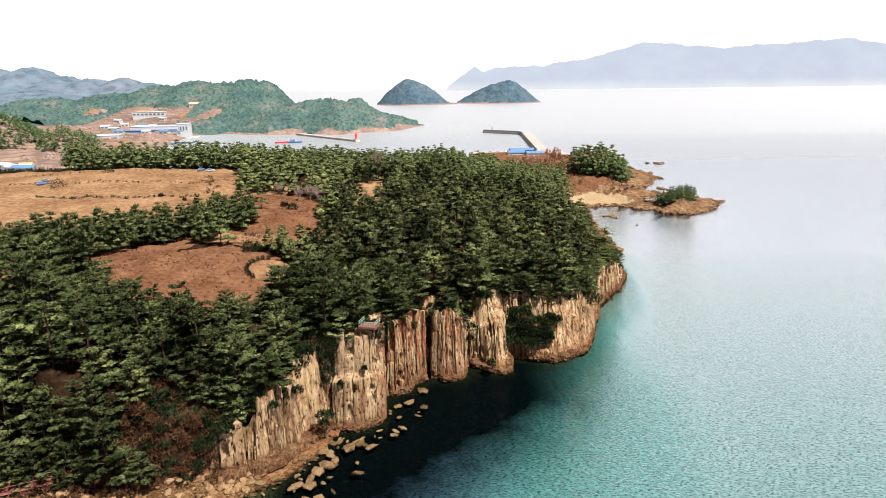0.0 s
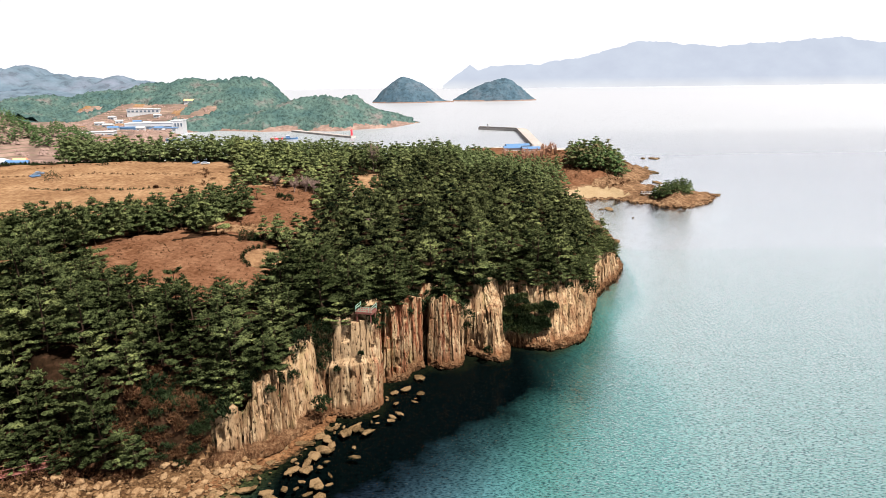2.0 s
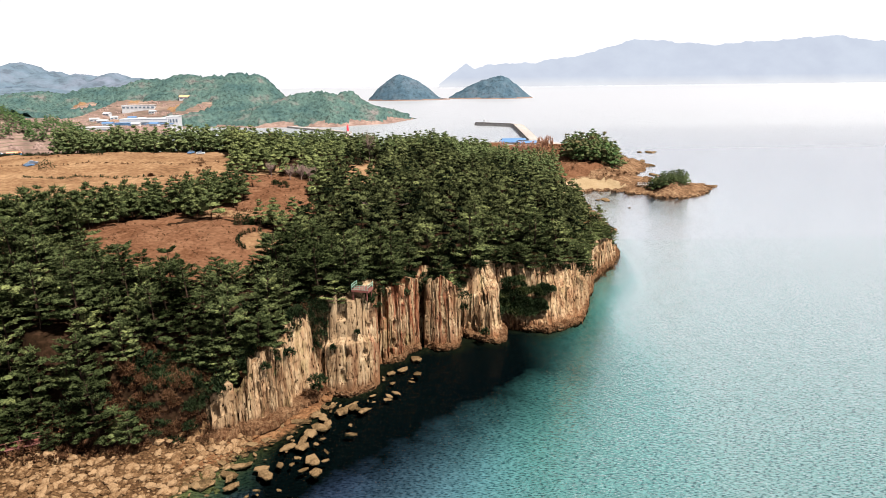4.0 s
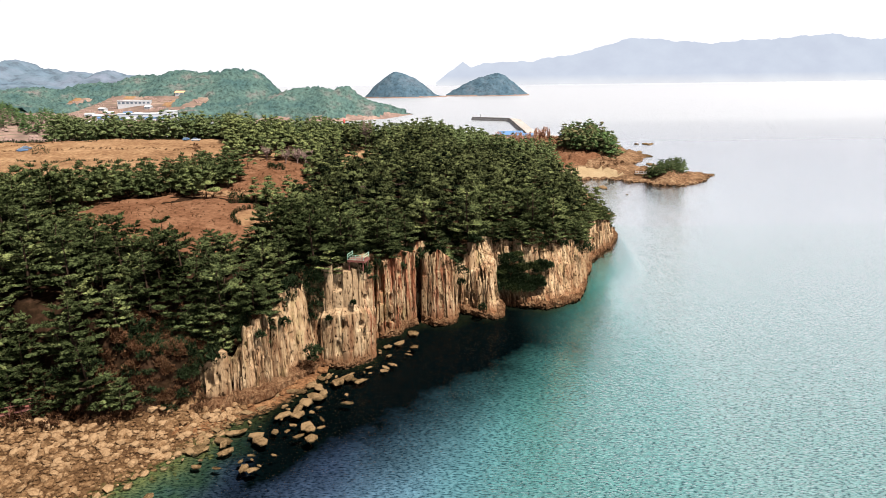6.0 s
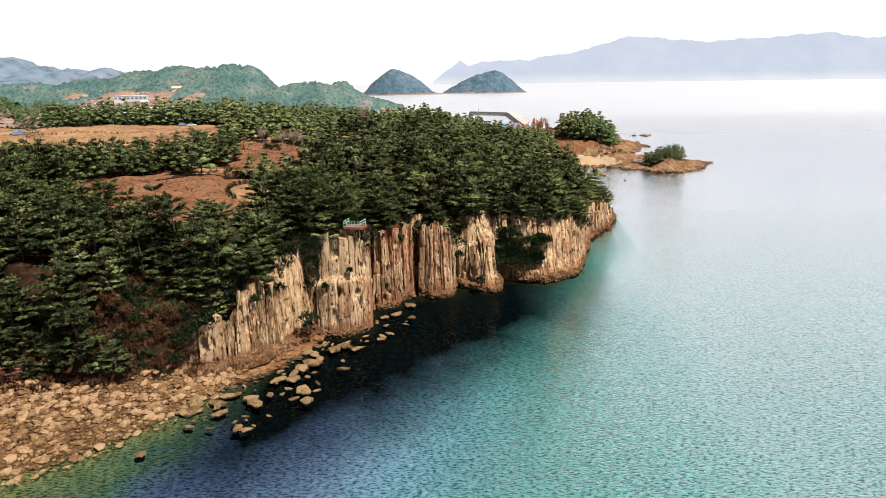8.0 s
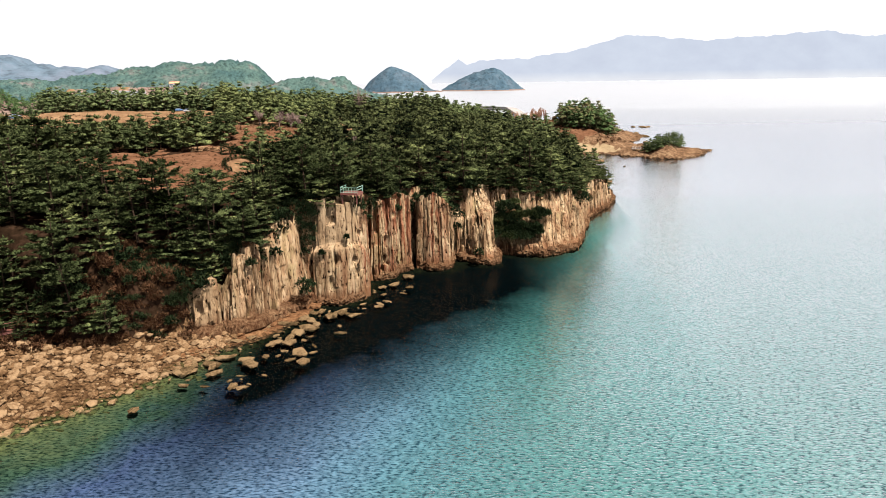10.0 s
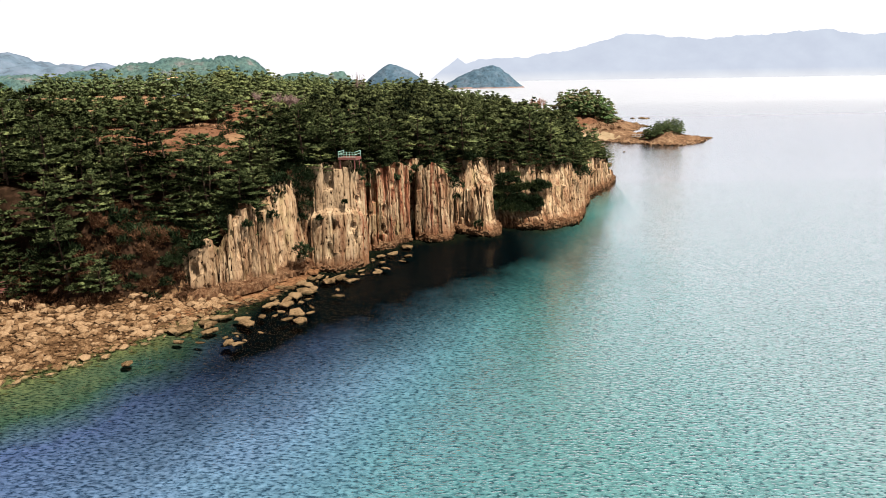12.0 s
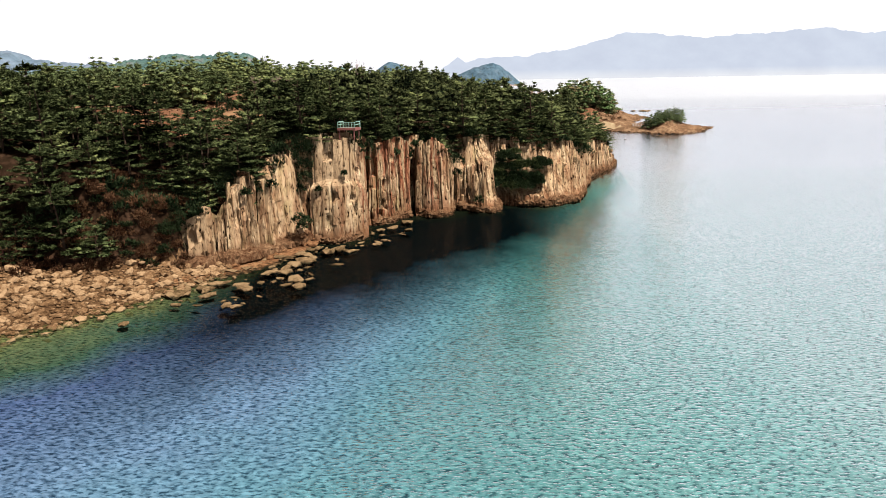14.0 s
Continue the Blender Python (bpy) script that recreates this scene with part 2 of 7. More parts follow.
def rock_material():
    """Cliff rock: ochre tan with upright flutes, black cracks and pits, rust runs and grey lichen."""
    m, n, l, b = nodes_of("cliff_rock", 0.95, 0.0)
    g = n.new("ShaderNodeNewGeometry")
    sep = n.new("ShaderNodeSeparateXYZ")
    l.new(g.outputs["Position"], sep.inputs[0])
    flute = noise_node(n, l, 1.3, 7, (1.5, 1.5, 0.16), "World")
    streak = noise_node(n, l, 0.6, 7, (1.2, 1.2, 0.22), "World")
    blotch = noise_node(n, l, 0.23, 5, (1, 1, 0.5), "World")
    crack = noise_node(n, l, 1.9, 9, (1.0, 1.0, 0.45), "World")
    run = noise_node(n, l, 0.62, 5, (1.1, 1.1, 0.16), "World")
    col = ramp(n, l, streak, [(0.32, (0.080, 0.044, 0.025)), (0.42, (0.150, 0.096, 0.056)), (0.52, (0.205, 0.142, 0.087)), (0.66, (0.285, 0.216, 0.142))])
    stained = n.new("ShaderNodeMapRange")
    stained.inputs["From Min"].default_value, stained.inputs["From Max"].default_value = -40.0, 60.0
    l.new(sep.outputs["X"], stained.inputs["Value"])
    where = ramp(n, l, stained.outputs[0], [(0.0, (0.2, 0.2, 0.2)), (0.26, (0.22, 0.22, 0.22)), (0.28, (1, 1, 1)), (0.37, (0.9, 0.9, 0.9)), (0.39, (0.4, 0.4, 0.4)), (0.42, (1, 1, 1)), (0.46, (0.3, 0.3, 0.3)), (1.0, (0.2, 0.2, 0.2))])
    runs = mixed(n, l, 1.0, ramp(n, l, run, [(0.45, (0, 0, 0)), (0.55, (1, 1, 1))]), where, "MULTIPLY")
    col = mixed(n, l, runs, col, mixed(n, l, 0.85, col, (0.120, 0.034, 0.018)))
    grey = ramp(n, l, noise_node(n, l, 0.35, 6, (1, 1, 0.4), "World"), [(0.56, (0, 0, 0)), (0.66, (0.6, 0.6, 0.6))])
    col = mixed(n, l, grey, col, (0.150, 0.115, 0.058))
    dark = ramp(n, l, flute, [(0.30, (0.06, 0.045, 0.035)), (0.37, (0.45, 0.40, 0.36)), (0.45, (0.95, 0.95, 0.95)), (0.7, (1.08, 1.08, 1.06))])
    # two slabs have weathered smooth: the upper half of the great block, and the pale slab at the low end
    def within(socket, a, b):
        up, down, k = n.new("ShaderNodeMapRange"), n.new("ShaderNodeMapRange"), n.new("ShaderNodeMath")
        for q, edge, way in ((up, a, 0.5), (down, b, -0.5)):
            q.inputs["From Min"].default_value, q.inputs["From Max"].default_value = edge - way, edge + way
            l.new(socket, q.inputs["Value"])
        k.operation = "MULTIPLY"
        l.new(up.outputs[0], k.inputs[0])
        l.new(down.outputs[0], k.inputs[1])
        return k.outputs[0]
    block_top = mixed(n, l, 1.0, within(sep.outputs["X"], -22.6, -14.4), within(sep.outputs["Z"], 11.0, 40.0), "MULTIPLY")
    smoothed = mixed(n, l, 1.0, block_top, within(sep.outputs["X"], -40.9, -37.2), "LIGHTEN")
    smoothed = mixed(n, l, 1.0, smoothed, (0.82, 0.82, 0.82), "MULTIPLY")
    col = mixed(n, l, smoothed, col, ramp(n, l, blotch, [(0.38, (0.165, 0.108, 0.064)), (0.62, (0.255, 0.185, 0.118))]))
    dark = mixed(n, l, smoothed, dark, (0.97, 0.97, 0.97))
    col = mixed(n, l, 1.0, col, dark, "MULTIPLY")
    pits = ramp(n, l, crack, [(0.375, (0.02, 0.016, 0.013)), (0.40, (0.72, 0.66, 0.60)), (0.47, (1, 1, 1)), (0.62, (1.16, 1.15, 1.12))])
    col = mixed(n, l, 1.0, col, pits, "MULTIPLY")
    o = n.new("ShaderNodeObjectInfo")
    tone = ramp(n, l, o.outputs["Random"], [(0.0, (0.88, 0.84, 0.80)), (0.4, (0.96, 0.94, 0.92)), (1.0, (1.05, 1.05, 1.04))])
    col = mixed(n, l, 1.0, col, tone, "MULTIPLY")
    wob = n.new("ShaderNodeMath")
    wob.operation = "MULTIPLY_ADD"
    wob.inputs[1].default_value = -5.0
    l.new(blotch, wob.inputs[0])
    l.new(sep.outputs["Z"], wob.inputs[2])
    mr = n.new("ShaderNodeMapRange")
    mr.inputs["From Min"].default_value, mr.inputs["From Max"].default_value = -1.2, 0.9
    l.new(wob.outputs[0], mr.inputs["Value"])
    foot = mixed(n, l, 0.8, col, (0.105, 0.048, 0.024))
    col = mixed(n, l, mr.outputs[0], foot, col)
    l.new(col, b.inputs["Base Color"])
    b1, b2 = n.new("ShaderNodeBump"), n.new("ShaderNodeBump")
    b1.inputs["Strength"].default_value, b1.inputs["Distance"].default_value = 1.0, 0.30
    b2.inputs["Strength"].default_value, b2.inputs["Distance"].default_value = 1.0, 0.20
    l.new(flute, b1.inputs["Height"])
    l.new(crack, b2.inputs["Height"])
    l.new(b1.outputs[0], b2.inputs["Normal"])
    l.new(b2.outputs[0], b.inputs["Normal"])
    return m


for m_shore in (M_LEDGE, M_WET, M_ROCK_FOOT):
    below_tide(m_shore, -0.05, (0.006, 0.007, 0.004))
below_tide(M_BEACH, 0.0, (0.020, 0.026, 0.008))
below_tide(M_STONE, 0.0, (0.040, 0.042, 0.016))
M_ROCK = rock_material()


def plain(name, colour, rough=0.6, metal=0.0, spec=0.4):
    r, g, b_ = colour
    return surface(name, (r * 0.8, g * 0.8, b_ * 0.8), colour, (min(1, r * 1.12), min(1, g * 1.12), min(1, b_ * 1.12)), 0.4, 3.0, rough, 0.1, 0.02, 0.0, spec, "Object", None, metal)


M_GREEN_PAINT = plain("green_paint", (0.16, 0.26, 0.21), 0.5)
M_RED_BEAM = plain("red_beam", (0.10, 0.030, 0.022), 0.7)
M_RED = plain("red_paint", (0.65, 0.03, 0.05), 0.5)
M_WHITE = plain("white_paint", (0.320, 0.320, 0.339), 0.6)
M_BLUE = plain("blue_sheet", (0.053, 0.115, 0.221), 0.6)
M_DARK = plain("dark_glass", (0.06, 0.08, 0.11), 0.3)
M_GREY = plain("grey_metal", (0.35, 0.36, 0.38), 0.5)
M_ORANGE_ROOF = plain("orange_roof", (0.55, 0.24, 0.12), 0.7)


def water_material():
    """Clear sea water: sky gloss, steeply stronger at grazing angles, over a tinted view of the bed."""
    m = bpy.data.materials.new("sea_water")
    m.use_nodes = True
    n, l = m.node_tree.nodes, m.node_tree.links
    n.clear()
    out = n.new("ShaderNodeOutputMaterial")
    clear, gloss, mix, fres = n.new("ShaderNodeBsdfTransparent"), n.new("ShaderNodeBsdfGlossy"), n.new("ShaderNodeMixShader"), n.new("ShaderNodeFresnel")
    fres.inputs["IOR"].default_value = 1.33
    # sky gloss is masked by place: cut to darken water under the cliff, raised offshore
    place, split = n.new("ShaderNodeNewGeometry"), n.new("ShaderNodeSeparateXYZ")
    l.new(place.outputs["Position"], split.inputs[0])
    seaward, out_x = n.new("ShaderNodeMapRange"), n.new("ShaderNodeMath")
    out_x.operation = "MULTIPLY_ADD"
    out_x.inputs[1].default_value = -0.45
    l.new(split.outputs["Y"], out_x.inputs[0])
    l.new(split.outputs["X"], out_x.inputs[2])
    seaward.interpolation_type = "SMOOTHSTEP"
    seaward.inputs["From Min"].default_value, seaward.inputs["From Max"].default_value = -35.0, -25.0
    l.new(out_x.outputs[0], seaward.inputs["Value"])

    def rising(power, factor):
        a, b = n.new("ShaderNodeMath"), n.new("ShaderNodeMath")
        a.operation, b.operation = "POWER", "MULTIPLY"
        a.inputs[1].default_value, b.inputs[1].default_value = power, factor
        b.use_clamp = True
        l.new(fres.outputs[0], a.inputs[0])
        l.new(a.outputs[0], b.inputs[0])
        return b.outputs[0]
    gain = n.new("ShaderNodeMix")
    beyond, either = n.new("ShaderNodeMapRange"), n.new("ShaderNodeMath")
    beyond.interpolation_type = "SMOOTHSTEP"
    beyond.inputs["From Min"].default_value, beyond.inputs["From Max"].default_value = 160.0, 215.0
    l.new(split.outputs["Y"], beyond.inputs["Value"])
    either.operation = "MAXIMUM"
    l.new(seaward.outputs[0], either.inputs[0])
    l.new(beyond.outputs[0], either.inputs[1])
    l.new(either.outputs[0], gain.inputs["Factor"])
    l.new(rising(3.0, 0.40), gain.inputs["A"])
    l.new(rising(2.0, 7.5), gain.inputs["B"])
    # wind roughens the open water further out
    far_g, far_s, far_r = n.new("ShaderNodeNewGeometry"), n.new("ShaderNodeSeparateXYZ"), n.new("ShaderNodeMapRange")
    far_r.inputs["From Min"].default_value, far_r.inputs["From Max"].default_value = 150.0, 900.0
    far_r.inputs["To Min"].default_value, far_r.inputs["To Max"].default_value = 0.06, 0.42
    l.new(far_g.outputs["Position"], far_s.inputs[0])
    l.new(far_s.outputs["Y"], far_r.inputs["Value"])
    l.new(far_r.outputs[0], gloss.inputs["Roughness"])
    # reflected sky is dimmed with distance in the gloss colour
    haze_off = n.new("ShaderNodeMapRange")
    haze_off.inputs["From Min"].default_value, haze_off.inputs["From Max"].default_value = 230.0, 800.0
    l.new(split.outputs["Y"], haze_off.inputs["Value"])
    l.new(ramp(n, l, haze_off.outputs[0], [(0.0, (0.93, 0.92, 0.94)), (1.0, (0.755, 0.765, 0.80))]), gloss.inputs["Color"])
    swell = noise_node(n, l, 0.22, 3, (1.0, 1.7, 1.0), "World")
    chop = noise_node(n, l, 2.2, 2, (0.62, 1.4, 1.0), "World", 14.0)
    b1, b2 = n.new("ShaderNodeBump"), n.new("ShaderNodeBump")
    b1.inputs["Strength"].default_value, b1.inputs["Distance"].default_value = 0.12, 0.9
    b2.inputs["Strength"].default_value, b2.inputs["Distance"].default_value = 1.0, 0.20
    l.new(swell, b1.inputs["Height"])
    l.new(chop, b2.inputs["Height"])
    l.new(b1.outputs[0], b2.inputs["Normal"])
    b3 = n.new("ShaderNodeBump")      # shallower bump for the gloss alone, so it mirrors the bright low sky
    b3.inputs["Strength"].default_value, b3.inputs["Distance"].default_value = 1.0, 0.07
    l.new(chop, b3.inputs["Height"])
    l.new(b1.outputs[0], b3.inputs["Normal"])
    l.new(b3.outputs[0], gloss.inputs["Normal"])
    l.new(b2.outputs[0], fres.inputs["Normal"])
    # dark ripple troughs are painted into the see-through colour from the wave noise
    l.new(ramp(n, l, chop, [(0.38, (0.24, 0.30, 0.34)), (0.49, (0.84, 0.89, 0.90)), (0.59, (1.0, 1.0, 1.0))]), clear.inputs["Color"])
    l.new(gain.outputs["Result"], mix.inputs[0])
    l.new(clear.outputs[0], mix.inputs[1])
    l.new(gloss.outputs[0], mix.inputs[2])
    l.new(mix.outputs[0], out.inputs[0])
    return m


def bed_material():
    """Sea bed by depth: ochre stones, dark seaweed, pale sand; cliff and sky reflections painted in."""
    m, n, l, b = nodes_of("sea_bed", 1.0, 0.0)
    g = n.new("ShaderNodeNewGeometry")
    sep = n.new("ShaderNodeSeparateXYZ")
    l.new(g.outputs["Position"], sep.inputs[0])
    w = n.new("ShaderNodeMath")
    w.operation = "MULTIPLY_ADD"
    w.inputs[1].default_value = 1.6
    l.new(noise_node(n, l, 0.09, 5, None, "World"), w.inputs[0])
    l.new(sep.outputs["Z"], w.inputs[2])
    mr = n.new("ShaderNodeMapRange")
    mr.inputs["From Min"].default_value, mr.inputs["From Max"].default_value = -14.0, 1.4
    l.new(w.outputs[0], mr.inputs["Value"])
    # dark reflection of cliff and pines, painted into the bed colour
    weed_shade = ramp(n, l, mr.outputs[0], [(0.0, (0.285, 0.305, 0.325)), (0.13, (0.185, 0.230, 0.238)), (0.4, (0.034, 0.084, 0.082)), (0.52, (0.006, 0.024, 0.025)), (0.64, (0.001, 0.005, 0.006)), (0.76, (0.0005, 0.0015, 0.002)), (0.91, (0.001, 0.002, 0.002)), (0.97, (0.008, 0.009, 0.004)), (1.0, (0.03, 0.022, 0.010))])
    # blue stops stand for sky mirrored off the shallows, painted into the bed
    clean = ramp(n, l, mr.outputs[0], [(0.0, (0.285, 0.305, 0.325)), (0.13, (0.185, 0.230, 0.238)), (0.4, (0.062, 0.120, 0.120)), (0.55, (0.066, 0.142, 0.166)), (0.70, (0.078, 0.116, 0.180)), (0.83, (0.040, 0.055, 0.112)), (0.89, (0.026, 0.046, 0.030)), (0.95, (0.075, 0.076, 0.028)), (1.0, (0.085, 0.064, 0.028))])
    # pale deep end, alike in all three ramps, is reflected sky painted in
    open_sea = ramp(n, l, mr.outputs[0], [(0.0, (0.285, 0.305, 0.325)), (0.13, (0.215, 0.258, 0.268)), (0.4, (0.100, 0.185, 0.190)), (0.6, (0.060, 0.142, 0.138)), (0.85, (0.036, 0.108, 0.098)), (0.95, (0.05, 0.066, 0.034)), (1.0, (0.07, 0.05, 0.03))])
    west = n.new("ShaderNodeMapRange")
    west.inputs["From Min"].default_value, west.inputs["From Max"].default_value = -16.0, 20.0
    l.new(sep.outputs["X"], west.inputs["Value"])
    clean = mixed(n, l, west.outputs[0], clean, open_sea)
    # mask that lays the painted dark reflection along the cliff
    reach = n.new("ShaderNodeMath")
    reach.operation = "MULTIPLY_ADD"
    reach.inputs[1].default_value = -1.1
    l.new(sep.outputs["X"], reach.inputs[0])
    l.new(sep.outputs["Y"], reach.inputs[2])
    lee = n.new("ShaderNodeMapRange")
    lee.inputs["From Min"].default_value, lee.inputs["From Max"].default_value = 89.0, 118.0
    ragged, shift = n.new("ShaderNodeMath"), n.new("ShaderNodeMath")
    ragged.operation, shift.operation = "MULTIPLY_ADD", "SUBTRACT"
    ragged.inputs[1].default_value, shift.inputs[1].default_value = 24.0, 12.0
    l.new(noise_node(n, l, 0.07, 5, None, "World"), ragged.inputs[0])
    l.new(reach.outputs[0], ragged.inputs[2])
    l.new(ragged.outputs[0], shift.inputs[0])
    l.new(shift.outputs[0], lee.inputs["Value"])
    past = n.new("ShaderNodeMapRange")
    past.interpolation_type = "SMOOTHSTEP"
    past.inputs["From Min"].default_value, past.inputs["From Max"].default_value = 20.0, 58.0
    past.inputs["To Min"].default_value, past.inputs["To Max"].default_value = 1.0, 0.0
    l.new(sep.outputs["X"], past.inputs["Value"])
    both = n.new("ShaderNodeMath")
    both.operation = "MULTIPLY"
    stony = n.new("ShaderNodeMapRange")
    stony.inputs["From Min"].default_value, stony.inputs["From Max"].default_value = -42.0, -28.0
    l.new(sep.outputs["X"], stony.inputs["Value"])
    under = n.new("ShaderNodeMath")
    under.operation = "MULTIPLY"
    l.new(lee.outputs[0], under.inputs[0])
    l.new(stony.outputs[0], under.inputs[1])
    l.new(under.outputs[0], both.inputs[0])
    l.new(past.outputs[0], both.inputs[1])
    col = mixed(n, l, both.outputs[0], clean, weed_shade)
    stones = ramp(n, l, noise_node(n, l, 0.9, 5, None, "World"), [(0.4, (0.55, 0.55, 0.55)), (0.62, (1.3, 1.3, 1.3))])
    col = mixed(n, l, 1.0, col, (0.90, 0.95, 0.93), "MULTIPLY")
    l.new(mixed(n, l, 0.4, col, mixed(n, l, 1.0, col, stones, "MULTIPLY")), b.inputs["Base Color"])
    return m


M_WATER, M_BED = water_material(), bed_material()
# pale colour that stands in for sky mirrored far out
M_OPEN_BED = surface("open_sea_bed", (0.258, 0.275, 0.297), (0.275, 0.290, 0.312), (0.293, 0.305, 0.327), 0.004, 0.03, relief=0)


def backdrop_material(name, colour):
    # self-lit, with distance haze painted in, paler towards the foot
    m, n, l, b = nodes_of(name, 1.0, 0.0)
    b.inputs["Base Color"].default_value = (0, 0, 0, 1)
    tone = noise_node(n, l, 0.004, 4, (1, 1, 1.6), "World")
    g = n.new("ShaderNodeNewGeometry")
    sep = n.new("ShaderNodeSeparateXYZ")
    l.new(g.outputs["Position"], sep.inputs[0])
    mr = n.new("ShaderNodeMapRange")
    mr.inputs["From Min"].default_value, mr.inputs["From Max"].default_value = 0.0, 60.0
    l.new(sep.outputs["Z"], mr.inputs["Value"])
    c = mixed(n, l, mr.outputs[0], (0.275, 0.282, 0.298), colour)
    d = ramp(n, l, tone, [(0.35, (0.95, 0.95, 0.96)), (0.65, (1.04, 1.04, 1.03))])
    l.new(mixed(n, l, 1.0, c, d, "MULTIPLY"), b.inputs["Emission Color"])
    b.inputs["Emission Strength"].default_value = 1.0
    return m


# ---- building helpers ----
def mesh_of(name, verts, faces, mats, mat_index=None, smooth=False):
    me = bpy.data.meshes.new(name)
    me.from_pydata([tuple(v) for v in verts], [], [tuple(f) for f in faces])
    for m in (mats if isinstance(mats, (list, tuple)) else [mats]):
        me.materials.append(m)
    if mat_index is not None:
        me.polygons.foreach_set("material_index", np.asarray(mat_index, dtype=np.int32))
    if smooth:
        me.polygons.foreach_set("use_smooth", np.ones(len(me.polygons), dtype=bool))
    me.update()
    return me


def tri_mesh(name, v, f, mats, mat_index=None, smooth=False):
    """Fast triangle mesh from arrays."""
    v, f = np.asarray(v, dtype=np.float32), np.asarray(f, dtype=np.int32)
    me = bpy.data.meshes.new(name)
    me.vertices.add(len(v))
    me.vertices.foreach_set("co", v.ravel())
    me.loops.add(f.size)
    me.loops.foreach_set("vertex_index", f.ravel())
    me.polygons.add(len(f))
    me.polygons.foreach_set("loop_start", np.arange(len(f), dtype=np.int32) * f.shape[1])
    for m in (mats if isinstance(mats, (list, tuple)) else [mats]):
        me.materials.append(m)
    if mat_index is not None:
        me.polygons.foreach_set("material_index", np.asarray(mat_index, dtype=np.int32))
    me.polygons.foreach_set("use_smooth", np.full(len(f), smooth, dtype=bool))
    me.update(calc_edges=True)
    return me


def part(name, bm, material, parent, label=""):
    me = bpy.data.meshes.new(name)
    bm.to_mesh(me)
    bm.free()
    me.materials.append(material)
    ob = new(name, me)
    ob.parent = parent
    return tagged(ob, label)


def box(bm, x0, x1, y0, y1, z0, z1, bevel=0.0):
    r = bmesh.ops.create_cube(bm, size=1.0, matrix=Matrix.LocRotScale(((x0 + x1) / 2, (y0 + y1) / 2, (z0 + z1) / 2), None, (x1 - x0, y1 - y0, z1 - z0)))
    if bevel:
        bmesh.ops.bevel(bm, geom=list({e for v in r["verts"] for e in v.link_edges}), offset=bevel, segments=1, affect="EDGES")
    return bm


def box_part(name, parent, material, dims, label="", bevel=0.0):
    return part(name, box(bmesh.new(), *dims, bevel), material, parent, label)


def tube(bm, a, b, r0, r1, sides=6):
    a, b = Vector(a), Vector(b)
    q = (b - a).to_track_quat("Z", "Y").to_matrix().to_4x4()
    bmesh.ops.create_cone(bm, cap_ends=True, segments=sides, radius1=r0, radius2=r1, depth=(b - a).length, matrix=Matrix.Translation((a + b) / 2) @ q)
    return bm


def smooth_noise(x, y, scale, seed=0):
    """Cheap smooth value noise on arrays, about -1 to 1."""
    s = np.zeros_like(x, dtype=float)
    rng = np.random.RandomState(seed)
    for k in range(7):
        a = rng.uniform(0, 6.283)
        f = rng.uniform(0.6, 1.7) / scale
        s += np.sin((x * math.cos(a) + y * math.sin(a)) * f * 6.283 + rng.uniform(0, 6.283))
    return s / 3.0


# ---- the lie of the land ----
# the cliff, buttress by buttress along the shore: foot x, y, then top x, y, z
TOE = [(-49.5, 112.6, -49.5, 113.6, 2.6), (-46, 110.8, -46.2, 112, 4.2), (-43.4, 109.8, -43.6, 111.2, 5.8), (-41.0, 109.0, -41.0, 110.2, 8.6)]
PALE_SLAB = [(-40.8, 108.4, -40.4, 109.5, 9.6), (-38.4, 108.0, -38.2, 109.4, 10.5), (-36.6, 108.6, -36.3, 110.0, 10.1), (-36.4, 110.6, -36.3, 111.6, 9.0)]
FLUTES = [(-36.3, 110.2, -36.2, 111.6, 9.2), (-35.0, 110.0, -34.6, 111.5, 11.8), (-33.6, 110.6, -33.5, 112.2, 13.9), (-31.9, 112.0, -31.8, 113.6, 15.2), (-30.8, 114.0, -30.6, 115.6, 15.6), (-30.0, 115.6, -30.1, 116.8, 14.0)]
RECESS = [(-29.8, 116.0, -30, 117.6, 13), (-28.8, 118.4, -29.4, 120, 15.6), (-27.6, 120.8, -28.2, 123.4, 17.7), (-26.6, 122.4, -27.6, 126, 17.8), (-25.2, 124.2, -26.2, 126.8, 17), (-23.8, 125.6, -24.6, 127.4, 15.2), (-22.4, 127.0, -22.6, 128.4, 14.4)]
BLOCK = [(-22.6, 129.5, -22.0, 130.0, 18.6), (-22.4, 125.7, -21.7, 127.4, 19.9), (-19.5, 125.5, -18.9, 127.2, 21.2), (-16.6, 125.8, -16.2, 127.4, 21.3), (-14.4, 127.2, -14.6, 128.5, 20.8), (-12.5, 129.0, -13, 130, 19.3), (-11.9, 131.5, -12.2, 132.3, 17.6), (-12.4, 136, -12.6, 136.4, 17.4), (-12.6, 141.6, -12.6, 142, 17.4)]
RUST_WALL = [(-13.0, 140.6, -12.8, 141.6, 17.5), (-10.5, 141.6, -10.3, 142.8, 17.8), (-7.7, 142.8, -7.9, 144.2, 17.9), (-6.9, 146.2, -7, 147.2, 17.9), (-5.4, 147.6, -5.5, 148.8, 18), (-3.5, 149.6, -3.6, 150.6, 16.8), (-3.1, 158, -3.1, 158.3, 16)]
